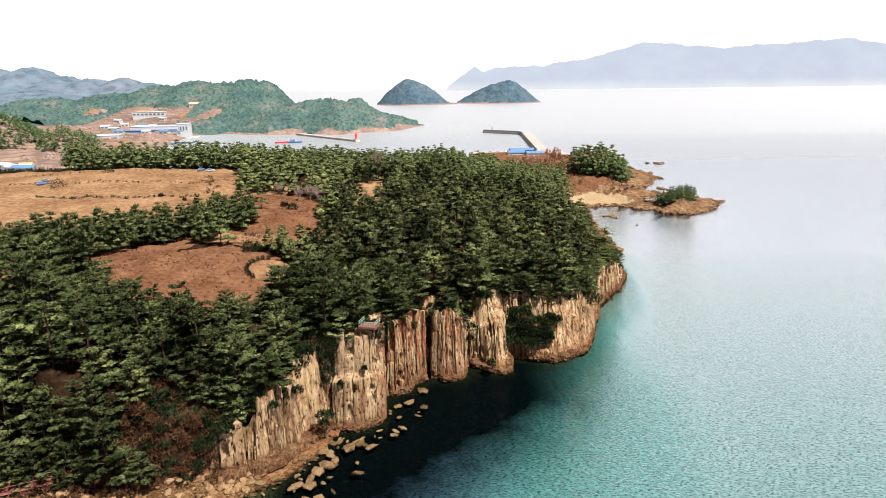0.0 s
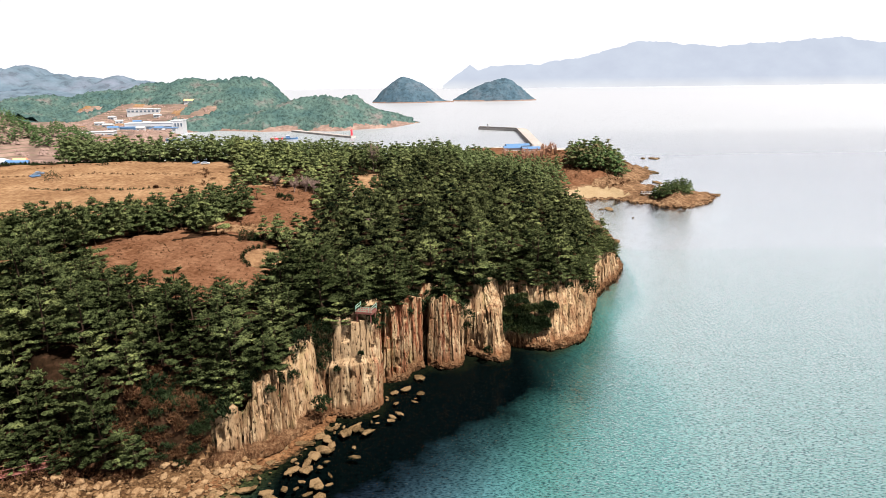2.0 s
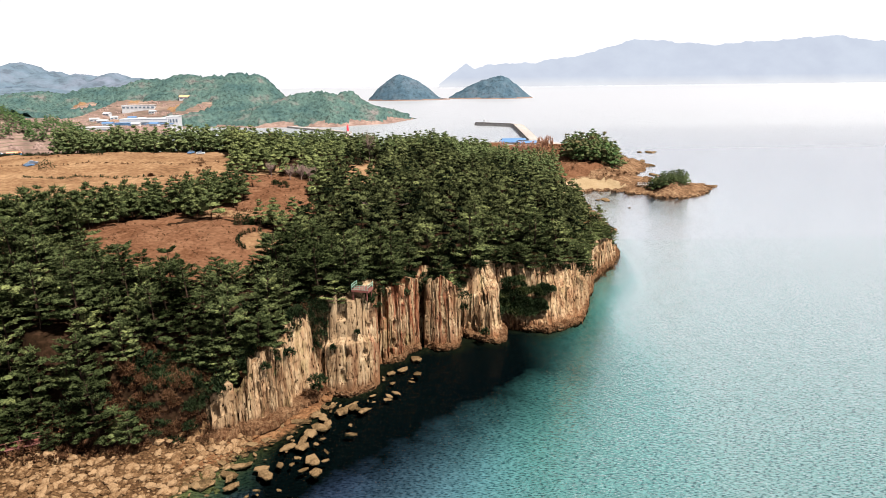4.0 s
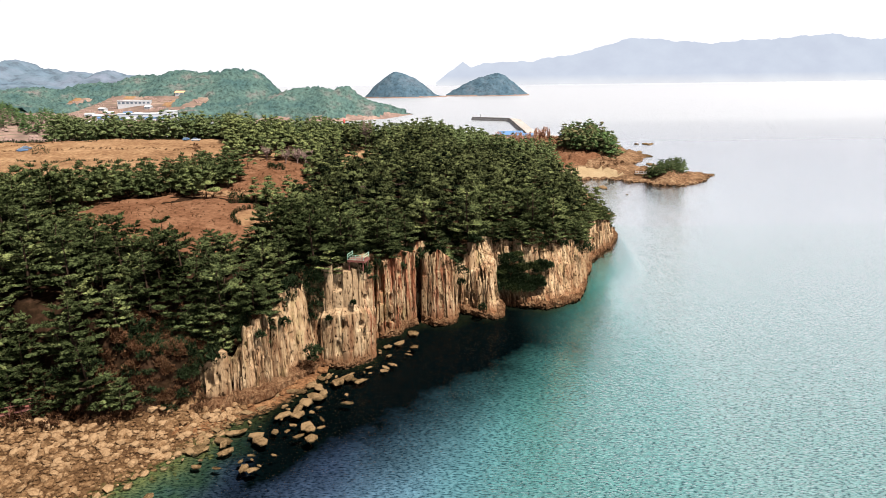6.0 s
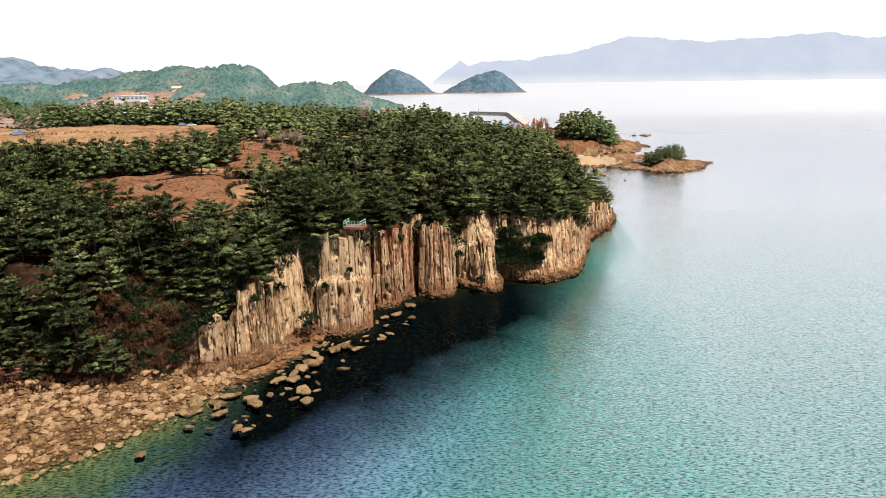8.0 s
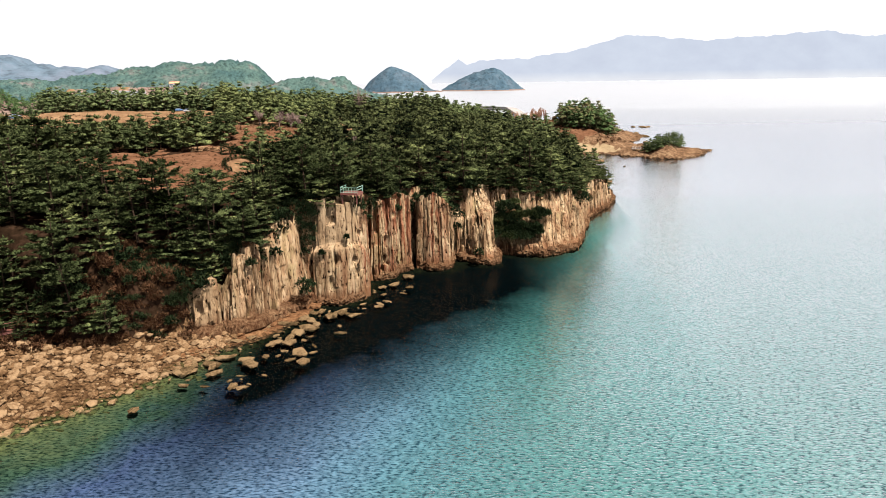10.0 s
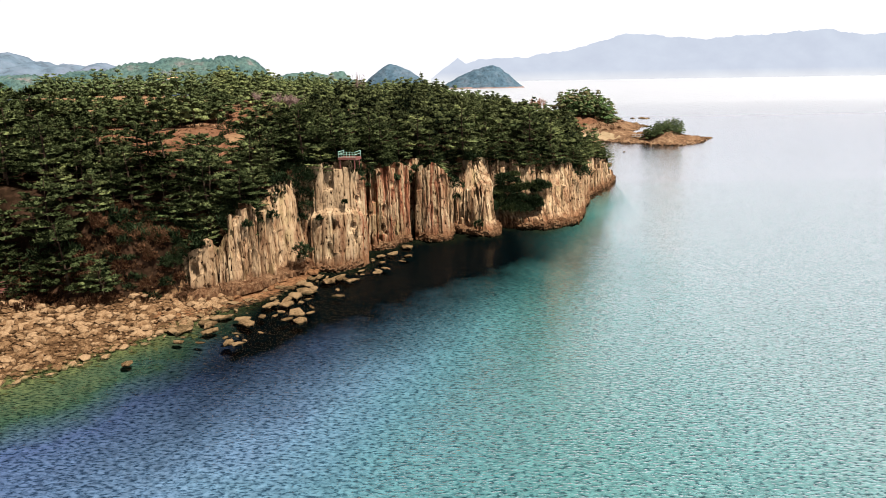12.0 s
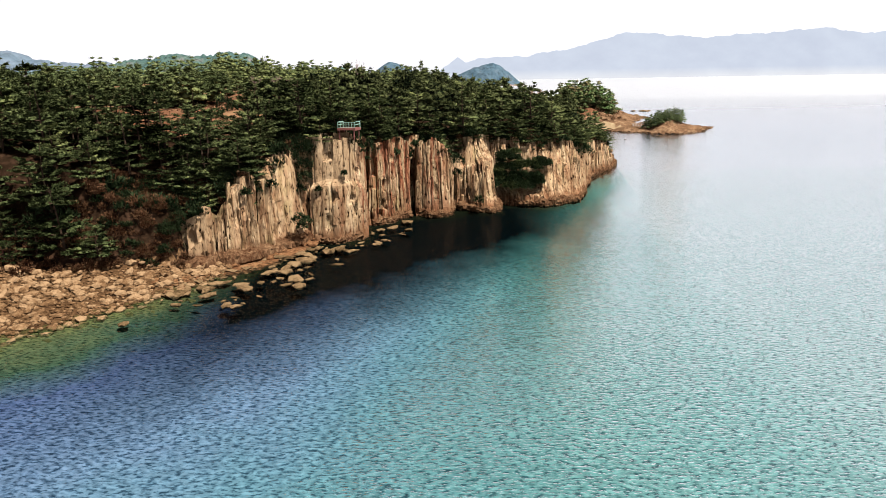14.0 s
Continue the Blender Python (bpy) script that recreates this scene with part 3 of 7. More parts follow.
PILLAR = [(-1.9, 158, -1.9, 158.3, 16.2), (-1.9, 150.3, -1.6, 151.6, 16.4), (1.0, 149.0, 1.2, 150.4, 17.6), (3.6, 148.9, 3.4, 150.4, 17.2), (5.4, 149.9, 4.9, 151.4, 15.6), (6.3, 153.6, 5.9, 154.4, 13.6), (7.2, 159.6, 7.0, 160, 13.0)]
FLARE = [(7.4, 158.4, 7.2, 160, 12.4), (9.4, 156.6, 9.3, 161.6, 13.6), (12.2, 154.4, 12, 164.5, 14.8), (15.6, 151.6, 13.0, 166.2, 16), (17.6, 153.4, 14.0, 167, 16.4), (17.8, 157.6, 14.8, 167.4, 16.5), (18.4, 162.6, 15.4, 167.8, 16.5)]
HOLLOW = [(17.8, 162.4, 15.2, 168, 16.5), (23, 161.6, 21.6, 168.6, 16.5), (26.6, 160.4, 25, 168.6, 16), (29.6, 158.9, 28.6, 168.2, 15.4)]
EAST_FACE = [(29.4, 158.8, 29.4, 168, 15.2), (32.6, 160.4, 32.8, 169.6, 15.6), (36, 163, 36.8, 171.6, 16.0), (39.4, 166.8, 39.6, 174.4, 14.2), (42.0, 172.6, 42.4, 178, 13.4), (43.8, 180, 44.2, 183, 13.4)]
FAR_END = [(43.6, 179.4, 44.2, 182.6, 13.4), (46.6, 188, 46.4, 191, 13), (51.5, 204, 50.9, 206.5, 12.6), (57.4, 213.5, 55.9, 216, 12.2), (63.0, 222.6, 61.4, 225.5, 9.8), (67.4, 233, 65.6, 235, 5.6), (69.2, 239, 67.6, 241, 3)]
SEA_WALL = [BLOCK[1:], RUST_WALL[:-1], [(-2.5, 158, -2.5, 158.3, 16)], PILLAR[1:], FLARE, HOLLOW[1:-1], EAST_FACE[:-1], FAR_END]

# shore points: x, y, foreshore width, foreshore slope, slope behind it
BEACH_SHORE = [(-170, -60, 20, 0.14, 0.5), (-115, 0, 20, 0.14, 0.5), (-80, 45, 23, 0.14, 0.5), (-57, 76.4, 24.5, 0.135, 0.5), (-49.5, 82.5, 22, 0.14, 0.5),
    (-43.5, 89, 16, 0.16, 0.55), (-38.5, 97, 11, 0.2, 0.9), (-34.5, 103.5, 8.2, 0.17, 4), (-28.2, 109.5, 7.0, 0.21, 4), (-22.5, 119, 6.6, 0.2, 2.8), (-21.8, 124.0, 3.0, 0.26, 6)]
CLIFF_SHORE = [(fx, fy, 1.2, 0.4, (tz - 0.5) / (max(math.hypot(tx - fx, ty - fy), 0.5) + 1.3)) if run[0] != HOLLOW[1] else (fx, fy, 6.0, 0.35, 5.0) for run in SEA_WALL for fx, fy, tx, ty, tz in run]
POINT_SHORE = [(72.2, 255, 2, 0.5, 1.2), (74, 270, 2, 0.4, 0.7), (76.2, 302, 2, 0.3, 0.5), (76.4, 328, 2, 0.3, 0.5), (78, 358, 6, 0.12, 0.35), (86.6, 374, 10, 0.1, 0.25), (101.7, 376, 8, 0.1, 0.25), (111, 364.5, 3, 0.5, 0.3), (120.5, 362, 2, 0.5, 0.3),
    (123, 371, 2, 0.5, 0.3), (119, 392, 2, 0.5, 0.3), (131, 403, 2, 0.5, 0.3), (137, 419, 2, 0.5, 0.3), (128, 426, 2, 0.5, 0.4), (143, 452, 2, 0.5, 0.4), (155, 481, 2, 0.5, 0.4), (154, 528, 2, 0.4, 0.4), (146, 565, 2, 0.4, 0.4)]
HARBOUR_SHORE = [(130, 610, 3, 0.4, 0.2), (104, 652, 3, 0.8, 0.1), (30, 646, 3, 0.8, 0.1), (20, 560, 3, 0.4, 0.2), (-30, 470, 5, 0.2, 0.25), (-150, 470, 5, 0.2, 0.25), (-250, 560, 5, 0.2, 0.4), (-300, 700, 6, 0.2, 0.4)]
SHORE = BEACH_SHORE + CLIFF_SHORE + POINT_SHORE + HARBOUR_SHORE
BAY = [(-315, 826, 6, 0.3, 0.5), (-338, 921, 6, 0.2, 0.5), (-296, 946, 5, 0.2, 0.5), (-234, 917, 5, 0.2, 0.5), (-183, 928, 4, 0.5, 0.5), (-134, 911, 4, 0.5, 0.6), (-99, 945, 4, 0.6, 0.7), (-58, 972, 4, 0.6, 0.6), (-19, 1086, 3, 0.3, 0.2),
    (-80, 1180, 4, 0.5, 0.5), (-300, 1500, 4, 0.5, 0.5), (-500, 2200, 4, 0.5, 0.5), (-1700, 2400, 4, 0.5, 0.5), (-1700, 500, 4, 0.5, 0.3), (-700, -60, 10, 0.3, 0.3)]
ISLET = [(121.5, 352, 2, 0.6, 0.55), (133, 347, 2, 0.6, 0.6), (146, 357, 2, 0.6, 0.5), (155, 370, 3, 0.5, 0.4), (163, 382, 4, 0.2, 0.2), (157, 392, 2, 0.5, 0.3), (140, 396, 2, 0.5, 0.5), (126, 386, 2, 0.5, 0.5), (121, 368, 2, 0.5, 0.5)]


def shore_distance(poly, x, y):
    """Distance to a closed shore line, inside positive, with the profile of the nearest stretch."""
    p = np.array(poly, dtype=float)
    q = np.roll(p, -1, axis=0)
    best = np.full(x.shape, 1e9)
    prof = np.zeros(x.shape + (3,))
    inside = np.zeros(x.shape, dtype=bool)
    for a, b in zip(p, q):
        dx, dy = b[0] - a[0], b[1] - a[1]
        t = np.clip(((x - a[0]) * dx + (y - a[1]) * dy) / (dx * dx + dy * dy), 0, 1)
        d = np.hypot(x - a[0] - t * dx, y - a[1] - t * dy)
        near = d < best
        best = np.where(near, d, best)
        prof = np.where(near[..., None], a[2:] + (b[2:] - a[2:]) * t[..., None], prof)
        if a[1] != b[1]:
            inside ^= ((a[1] > y) != (b[1] > y)) & (x < (b[0] - a[0]) * (y - a[1]) / (b[1] - a[1]) + a[0])
    return np.where(inside, best, -best), prof


# heights of the table land: x, y, z
BRINK_LAND = [(-140, 110, 22), (-100, 120, 22), (-85, 141, 23), (-60, 130, 20.5), (-40, 125, 19), (-33, 119, 15.5), (-41, 113, 9.5), (-26, 131, 19.5), (-18, 133, 21.4), (-14.5, 131.5, 21.6), (-12, 144, 18.8), (-3, 158, 18), (8, 164, 16.5), (16, 172, 17.5), (30, 174, 16.5), (42, 184, 14),
    (50, 212, 13.5), (62, 232, 9.5), (72, 260, 8), (-54, 187, 23.8), (-90, 185, 23.5), (-20, 190, 21.5), (18, 195, 19.5), (40, 215, 15.5)]
INNER_LAND = [(-60, 245, 26.5), (-140, 250, 27.5), (-20, 260, 21), (30, 270, 18), (60, 290, 11), (-106, 317, 29.5), (-150, 315, 30),
    (-210, 300, 29), (-60, 330, 28), (-12, 330, 24.5), (40, 340, 18), (70, 340, 10), (-150, 370, 26.5), (-60, 380, 26), (-5, 375, 24), (30, 390, 17), (60, 400, 9), (100, 440, 8.5), (107, 442, 15), (108, 480, 9), (140, 500, 8), (60, 500, 5), (60, 620, 3.0),
    (-60, 470, 8), (-150, 460, 8), (-250, 460, 9), (-330, 400, 12), (-300, 600, 8), (-280, 250, 26)]
TABLE = BRINK_LAND + INNER_LAND
# far hills: x, y, height, radius across, radius along
BACK_HILLS = [(-1110, 1900, 104, 90, 220), (-1210, 1890, 102, 110, 220), (-1330, 1850, 100, 180, 220), (-1030, 1900, 80, 100, 200), (-950, 1900, 72, 110, 180), (-862, 1900, 74, 80, 160), (-780, 1850, 60, 100, 160), (-680, 1720, 46, 120, 180), (-1000, 1700, 40, 200, 200)]
BAY_HILLS = [(-318, 1150, 63, 60, 110), (-355, 1155, 58, 90, 120), (-402, 1160, 61, 90, 120), (-288, 1145, 60, 46, 80), (-170, 1012, 33, 85, 75), (-122, 1003, 33, 46, 48), (-88, 1000, 24, 26, 30), (-470, 1180, 54, 100, 130), (-545, 1160, 42, 110, 120), (-640, 1120, 36, 120, 120), (-398, 615, 34, 34, 45), (-344, 626, 20, 24, 30), (-650, 800, 40, 150, 150), (-520, 700, 26, 90, 90)]
HILLS = BACK_HILLS + BAY_HILLS


def table_height(x, y):
    p = np.array(TABLE, dtype=float)
    num, den = np.zeros_like(x, dtype=float), np.zeros_like(x, dtype=float)
    for a in p:
        w = 1.0 / (((x - a[0]) ** 2 + (y - a[1]) ** 2) + 60.0) ** 1.9
        num += w * a[2]
        den += w
    h = num / den
    fade = np.clip((y - 480) / 150, 0, 1) * np.clip((-x) / 60, 0, 1)
    fade = np.maximum(fade, np.clip((-260 - x) / 60, 0, 1))
    h = h * (1 - fade) + 7.0 * fade
    rise = np.zeros_like(h)
    for hx, hy, hh, rx, ry in HILLS:
        rise = np.maximum(rise, hh * np.exp(-(((x - hx) / rx) ** 2 + ((y - hy) / ry) ** 2)))
    return h + rise


LAND = SHORE + BAY


def land_height(x, y, rough=1.0):
    x, y = np.asarray(x, dtype=float), np.asarray(y, dtype=float)
    d, pr = shore_distance(LAND, x, y)
    d2, pr2 = shore_distance(ISLET, x, y)
    top = table_height(x, y) + rough * 0.35 * smooth_noise(x, y, 14, 3)
    islet_top = 6.4 * np.exp(-(((x - 134) / 11) ** 2 + ((y - 368) / 12) ** 2)) + 1.8 + 0.7 * smooth_noise(x, y, 6, 5)

    def profile(d, pr, top):
        d = d + rough * (0.5 * smooth_noise(x, y, 9, 7) + 0.3 * smooth_noise(x, y, 3.5, 8)) * np.clip(d / 2, 0, 1)
        w, s1, s2 = pr[..., 0], pr[..., 1], pr[..., 2]
        h = np.where(d < w, d * s1, w * s1 + (d - w) * s2)
        return np.where(d > 0, np.minimum(h, top), np.maximum(d * np.where((x < -22) & (y < 115), 0.35, 1.5), -4))
    return np.maximum(profile(d, pr, top), profile(d2, pr2, islet_top)), d


def in_poly(poly, x, y):
    r = np.zeros(np.shape(x), dtype=bool)
    for (ax, ay), (bx, by) in zip(poly, poly[1:] + poly[:1]):
        if ay != by:
            r ^= ((ay > y) != (by > y)) & (x < (bx - ax) * (y - ay) / (by - ay) + ax)
    return r


RUSSET = [[(-104, 186), (-62, 192), (-44, 178), (-40, 160), (-47, 143), (-60, 143), (-73, 150), (-86, 163)], [(-126, 180), (-106, 180), (-95, 150), (-100, 132)], [(-64, 194), (-42, 192), (-37, 206), (-41, 226), (-44, 250), (-54, 266), (-66, 278), (-80, 270), (-80, 246), (-70, 220)]]
DRY = [[(-73, 209), (-45, 206), (-43, 196), (-70, 197)], [(-205, 285), (-146, 255), (-110, 249), (-76, 246), (-82, 275), (-88, 300), (-100, 329), (-142, 334), (-180, 338), (-240, 322)], [(-24, 268), (-34, 262), (-38, 300), (-30, 325), (-22, 300)]]
RING = (-44.6, 171.0, 6.5)
SAND = [(74, 350), (80, 360), (86, 371), (104, 373), (112, 378), (108, 390), (92, 398), (68, 382)]


def belt_front(x):
    return np.interp(x, (-130, -117, -97, -78, -65), (165, 171, 185, 201, 211))


def hill_ok(x, y):
    d, pr = shore_distance(LAND, x, y)
    h = land_height(x, y)[0]
    open_land = ((x < -355 + 25 * smooth_noise(x, y, 90, 61)) & (x > -520 + 30 * smooth_noise(x, y, 80, 62)) & (y > 780) & (y < 1075) & (h < 34)) | ((x < -262) & (y < 900) & (h < 15))
    knoll = (x > -480) & (x < -262) & (y < 760)
    return (d > 10 + 6 * smooth_noise(x, y, 60, 63)) & ~open_land & ~knoll


def grid_land(name, x0, x1, y0, y1, step, sink=None):
    xs, ys = np.arange(x0, x1 + step / 2, step), np.arange(y0, y1 + step / 2, step)
    gx, gy = np.meshgrid(xs, ys)
    h, d = land_height(gx, gy)
    if sink is not None:
        h = np.where(sink(gx, gy), h - 80.0, h)
    nx, ny = len(xs), len(ys)
    v = np.stack([gx.ravel(), gy.ravel(), h.ravel()], axis=1)
    i = np.arange(nx * ny).reshape(ny, nx)
    f = np.stack([i[:-1, :-1], i[:-1, 1:], i[1:, 1:], i[1:, :-1]], axis=-1).reshape(-1, 4)
    c = v[f].mean(axis=1)
    keep = v[f][:, :, 2].max(axis=1) > np.where((c[:, 1] < 240) & (step < 5), -0.9, -0.1)
    f, c = f[keep], c[keep]
    n = np.cross(v[f[:, 2]] - v[f[:, 0]], v[f[:, 3]] - v[f[:, 1]])
    slope = np.abs(n[:, 2]) / np.linalg.norm(n, axis=1)
    cx, cy = c[:, 0] + 1.5 * smooth_noise(c[:, 0], c[:, 1], 8, 11), c[:, 1] + 1.5 * smooth_noise(c[:, 0], c[:, 1], 8, 12)
    dd, pr = shore_distance(LAND, c[:, 0], c[:, 1])
    m = np.full(len(f), 2)
    m[(cx < -92) & (cy > 150) & (cy < 250)] = 1
    m[(cx > 25) & (cy > 345)] = 1
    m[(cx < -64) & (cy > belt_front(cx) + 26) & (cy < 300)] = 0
    m[(cx < -76) & (cy > belt_front(cx) - 24) & (cy < belt_front(cx) + 2)] = 1
    for p in RUSSET:
        m[in_poly(p, cx, cy)] = 1
    for p in DRY:
        m[in_poly(p, cx, cy)] = 0
    m[np.hypot(c[:, 0] - RING[0], c[:, 1] - RING[1]) < RING[2]] = 0
    m[(dd < pr[:, 0] + 1.0) & (c[:, 2] < 3.9) & (c[:, 1] < 113) & (c[:, 0] < -33)] = 3
    m[(dd < 5) & (c[:, 2] < 2.4) & (c[:, 0] > -44) & (c[:, 1] > 98)] = 5
    m[(dd < 14) & (c[:, 1] > 240) & (c[:, 0] > 30)] = 5
    m[(c[:, 0] > 72) & (c[:, 1] > 300) & (c[:, 1] < 575) & ((dd < 24) | (dd < 0))] = 9
    m[(slope < 0.62) & (c[:, 1] < 260) & (c[:, 0] > -35)] = 4
    m[in_poly(SAND, c[:, 0], c[:, 1])] = 6
    far = (c[:, 0] < -250) | ((c[:, 1] > 700))
    m[far] = 11
    m[far & (smooth_noise(c[:, 0], c[:, 1], 70, 21) > 0.9)] = 0
    m[far & (dd < 26)] = 7
    if step > 5:
        m[far & hill_ok(c[:, 0], c[:, 1])] = 8
    m[(c[:, 2] < -0.9) & (~far) & (c[:, 1] < 240)] = 10
    return v, f, m


GROUND_MATS = [M_FIELD, M_RUSSET, M_FLOOR, M_BEACH, M_ROCK, M_LEDGE, M_SAND, M_SHORE_FAR, M_FAR_LEAF, M_POINT_ROCK, M_WEED, M_FARM]
NEAR, MIDDLE = (-130, 92, 52, 300), (-264, 190, 52, 604)


def well_inside(area, gap):
    return lambda x, y: (x > area[0] + gap) & (x < area[1] - gap) & (y > area[2] + gap) & (y < area[3] - gap)


gv, gf, gm = grid_land("ground", *NEAR, 1.1)
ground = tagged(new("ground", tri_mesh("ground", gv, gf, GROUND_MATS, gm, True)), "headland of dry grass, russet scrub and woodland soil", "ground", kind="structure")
mv, mf, mm = grid_land("ground", *MIDDLE, 2.2, well_inside(NEAR, 4))
tagged(new("ground_middle", tri_mesh("ground_middle", mv, mf, GROUND_MATS, mm, True)), "rocky point, harbour ground and dry fields", "ground", kind="structure")
fv, ff, fm = grid_land("ground", -1500, 190, 100, 2200, 7.5, well_inside(MIDDLE, 9))
far_land = tagged(new("ground_far", tri_mesh("ground_far", fv, ff, GROUND_MATS, fm, True)), "low hills and farmland round the far bay", "ground", kind="structure")

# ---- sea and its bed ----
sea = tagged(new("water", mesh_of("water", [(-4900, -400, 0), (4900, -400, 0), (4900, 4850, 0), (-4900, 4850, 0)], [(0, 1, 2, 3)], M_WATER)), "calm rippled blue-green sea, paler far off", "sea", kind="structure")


def sea_bed():
    xs, ys = np.arange(-130, 400, 3.0), np.arange(-120, 470, 3.0)
    gx, gy = np.meshgrid(xs, ys)
    d = -np.maximum(shore_distance(LAND, gx, gy)[0], shore_distance(ISLET, gx, gy)[0])
    beach = np.clip((-30 - gx) / 15, 0, 1)
    z = -(0.25 * np.clip(d, 0, 4) + 0.105 * np.clip(d - 4, 0, 46) + 0.05 * np.clip(d - 50, 0, 170))
    z = z - np.clip((gx - 10) / 70, 0, 1) * 0.5 * np.clip(d, 0, 6)
    z = np.where(d > 0, z * (1 - 0.45 * beach * np.clip(1 - d / 40, 0, 1)), 0.4 * d * -1)
    z = np.where(d < 0, -0.05 + 0.3 * d, z)
    # dropped towards open sea so the colour ramp pales like reflected sky
    z = z - 8.0 * np.clip((gy - 70) / 150, 0, 1) * np.clip(d / 10, 0, 1) * np.clip((gx - 15) / 45, 0, 1)
    z = np.maximum(z, -10.0 - 4.2 * np.clip((gy - 110) / 190, 0, 1)) + 0.12 * smooth_noise(gx, gy, 7, 33) * np.clip(d / 3, 0, 1)
    rise = np.clip((gy - 310) / 140, 0, 1)
    z = np.where(d > 0, z + (-0.5 - z) * rise, z)
    edge = (gx < -126) | (gx > 394) | (gy < -116)
    z = np.where(edge, np.minimum(z, -13.9), z)
    i = np.arange(gx.size).reshape(gx.shape)
    f = np.stack([i[:-1, :-1], i[:-1, 1:], i[1:, 1:], i[1:, :-1]], axis=-1).reshape(-1, 4)
    v = np.stack([gx.ravel(), gy.ravel(), z.ravel()], axis=1)
    # beyond the shallows an added pale sheet hides the depths and paints reflected sky
    x0, x1, y0, y1 = xs[0], xs[-1], ys[0], ys[-1] - 4
    k = len(v)
    v = np.vstack([v, [(x, y, -0.4) for y in (-400, y0, y1, 4850) for x in (-4900, x0, x1, 4900)]])
    out = [(k + r * 4 + c, k + r * 4 + c + 1, k + r * 4 + c + 5, k + r * 4 + c + 4) for r in range(3) for c in range(3) if (r, c) != (1, 1)]
    mi = np.concatenate([v[f].mean(axis=1)[:, 1] > 312, np.ones(len(out))])
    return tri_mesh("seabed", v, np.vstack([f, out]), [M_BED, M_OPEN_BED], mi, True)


tagged(new("seabed", sea_bed()), "submerged stones, seaweed and sand, with cliff and sky reflections painted in", "sea bed", kind="structure")

# ---- far mountains, two ridges far behind the rest ----
def ridge(name, y, crest, colour, label):
    xs = np.linspace(crest[0][0], crest[-1][0], 260)
    z = np.interp(xs, [c[0] for c in crest], [c[1] for c in crest])
    z = z + (5 * smooth_noise(xs, xs * 0, 160, 41) + 3 * smooth_noise(xs, xs * 0, 50, 42)) * np.clip(z / 120, 0, 1)
    v, f = [], []
    for k, t in enumerate((0.0, 0.35, 0.7, 1.0)):
        for x, h in zip(xs, z):
            v.append((x, y - 160 * (1 - t), h * t ** 1.15 + (8 * math.sin(x * 0.02 + k) if 0 < t < 1 else 0) - (30 if t == 0 else 0)))
    m = len(xs)
    for k in range(3):
        for i in range(m - 1):
            f.append((k * m + i, k * m + i + 1, (k + 1) * m + i + 1, (k + 1) * m + i))
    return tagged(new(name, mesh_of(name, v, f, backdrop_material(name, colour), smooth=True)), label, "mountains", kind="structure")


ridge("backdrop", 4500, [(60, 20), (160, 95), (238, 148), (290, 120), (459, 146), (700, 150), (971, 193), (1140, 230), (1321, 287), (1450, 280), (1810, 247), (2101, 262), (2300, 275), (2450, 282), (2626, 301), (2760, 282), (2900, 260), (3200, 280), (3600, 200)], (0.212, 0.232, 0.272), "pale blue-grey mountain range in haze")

# ---- scattered foliage shapes ----
def blades(rng, pts, outward, n, length, width, lift=0.6, flat=1.0):
    """n pointed needle sprays at each point."""
    p = np.repeat(pts, n, axis=0)
    o = np.repeat(outward, n, axis=0)
    d = o * 0.8 + rng.normal(0, 0.5, p.shape) * (1, 1, flat)
    d[:, 2] += lift
    d /= np.linalg.norm(d, axis=1)[:, None] + 1e-9
    up = rng.normal(0, 0.30, p.shape) + (0, 0, 1.0)      # sprays lie mostly flat
    s = np.cross(d, up)
    s /= np.linalg.norm(s, axis=1)[:, None] + 1e-9
    L = length * rng.uniform(0.7, 1.25, (len(p), 1))
    w = width * rng.uniform(0.7, 1.25, (len(p), 1))
    v = np.stack([p - s * w * 0.5 - d * L * 0.15, p + s * w * 0.5 - d * L * 0.15, p + d * L], axis=1).reshape(-1, 3)
    return v, np.arange(len(v)).reshape(-1, 3)


def limb(a, b, r0, r1, sides=5):
    a, b = np.asarray(a, float), np.asarray(b, float)
    d = b - a
    u = np.cross(d, (0.31, 0.17, 0.93))
    u /= np.linalg.norm(u) + 1e-9
    w = np.cross(d, u)
    w /= np.linalg.norm(w) + 1e-9
    t = np.arange(sides) * 2 * math.pi / sides
    ring = np.cos(t)[:, None] * u + np.sin(t)[:, None] * w
    v = np.vstack([a + ring * r0, b + ring * r1])
    f = []
    for i in range(sides):
        j = (i + 1) % sides
        f += [(i, j, sides + j), (i, sides + j, sides + i)]
    return v, np.array(f)


def merge(list_vf):
    v, f, k = [], [], 0
    for a, b in list_vf:
        v.append(a)
        f.append(b + k)
        k += len(a)
    return np.vstack(v), np.vstack(f)


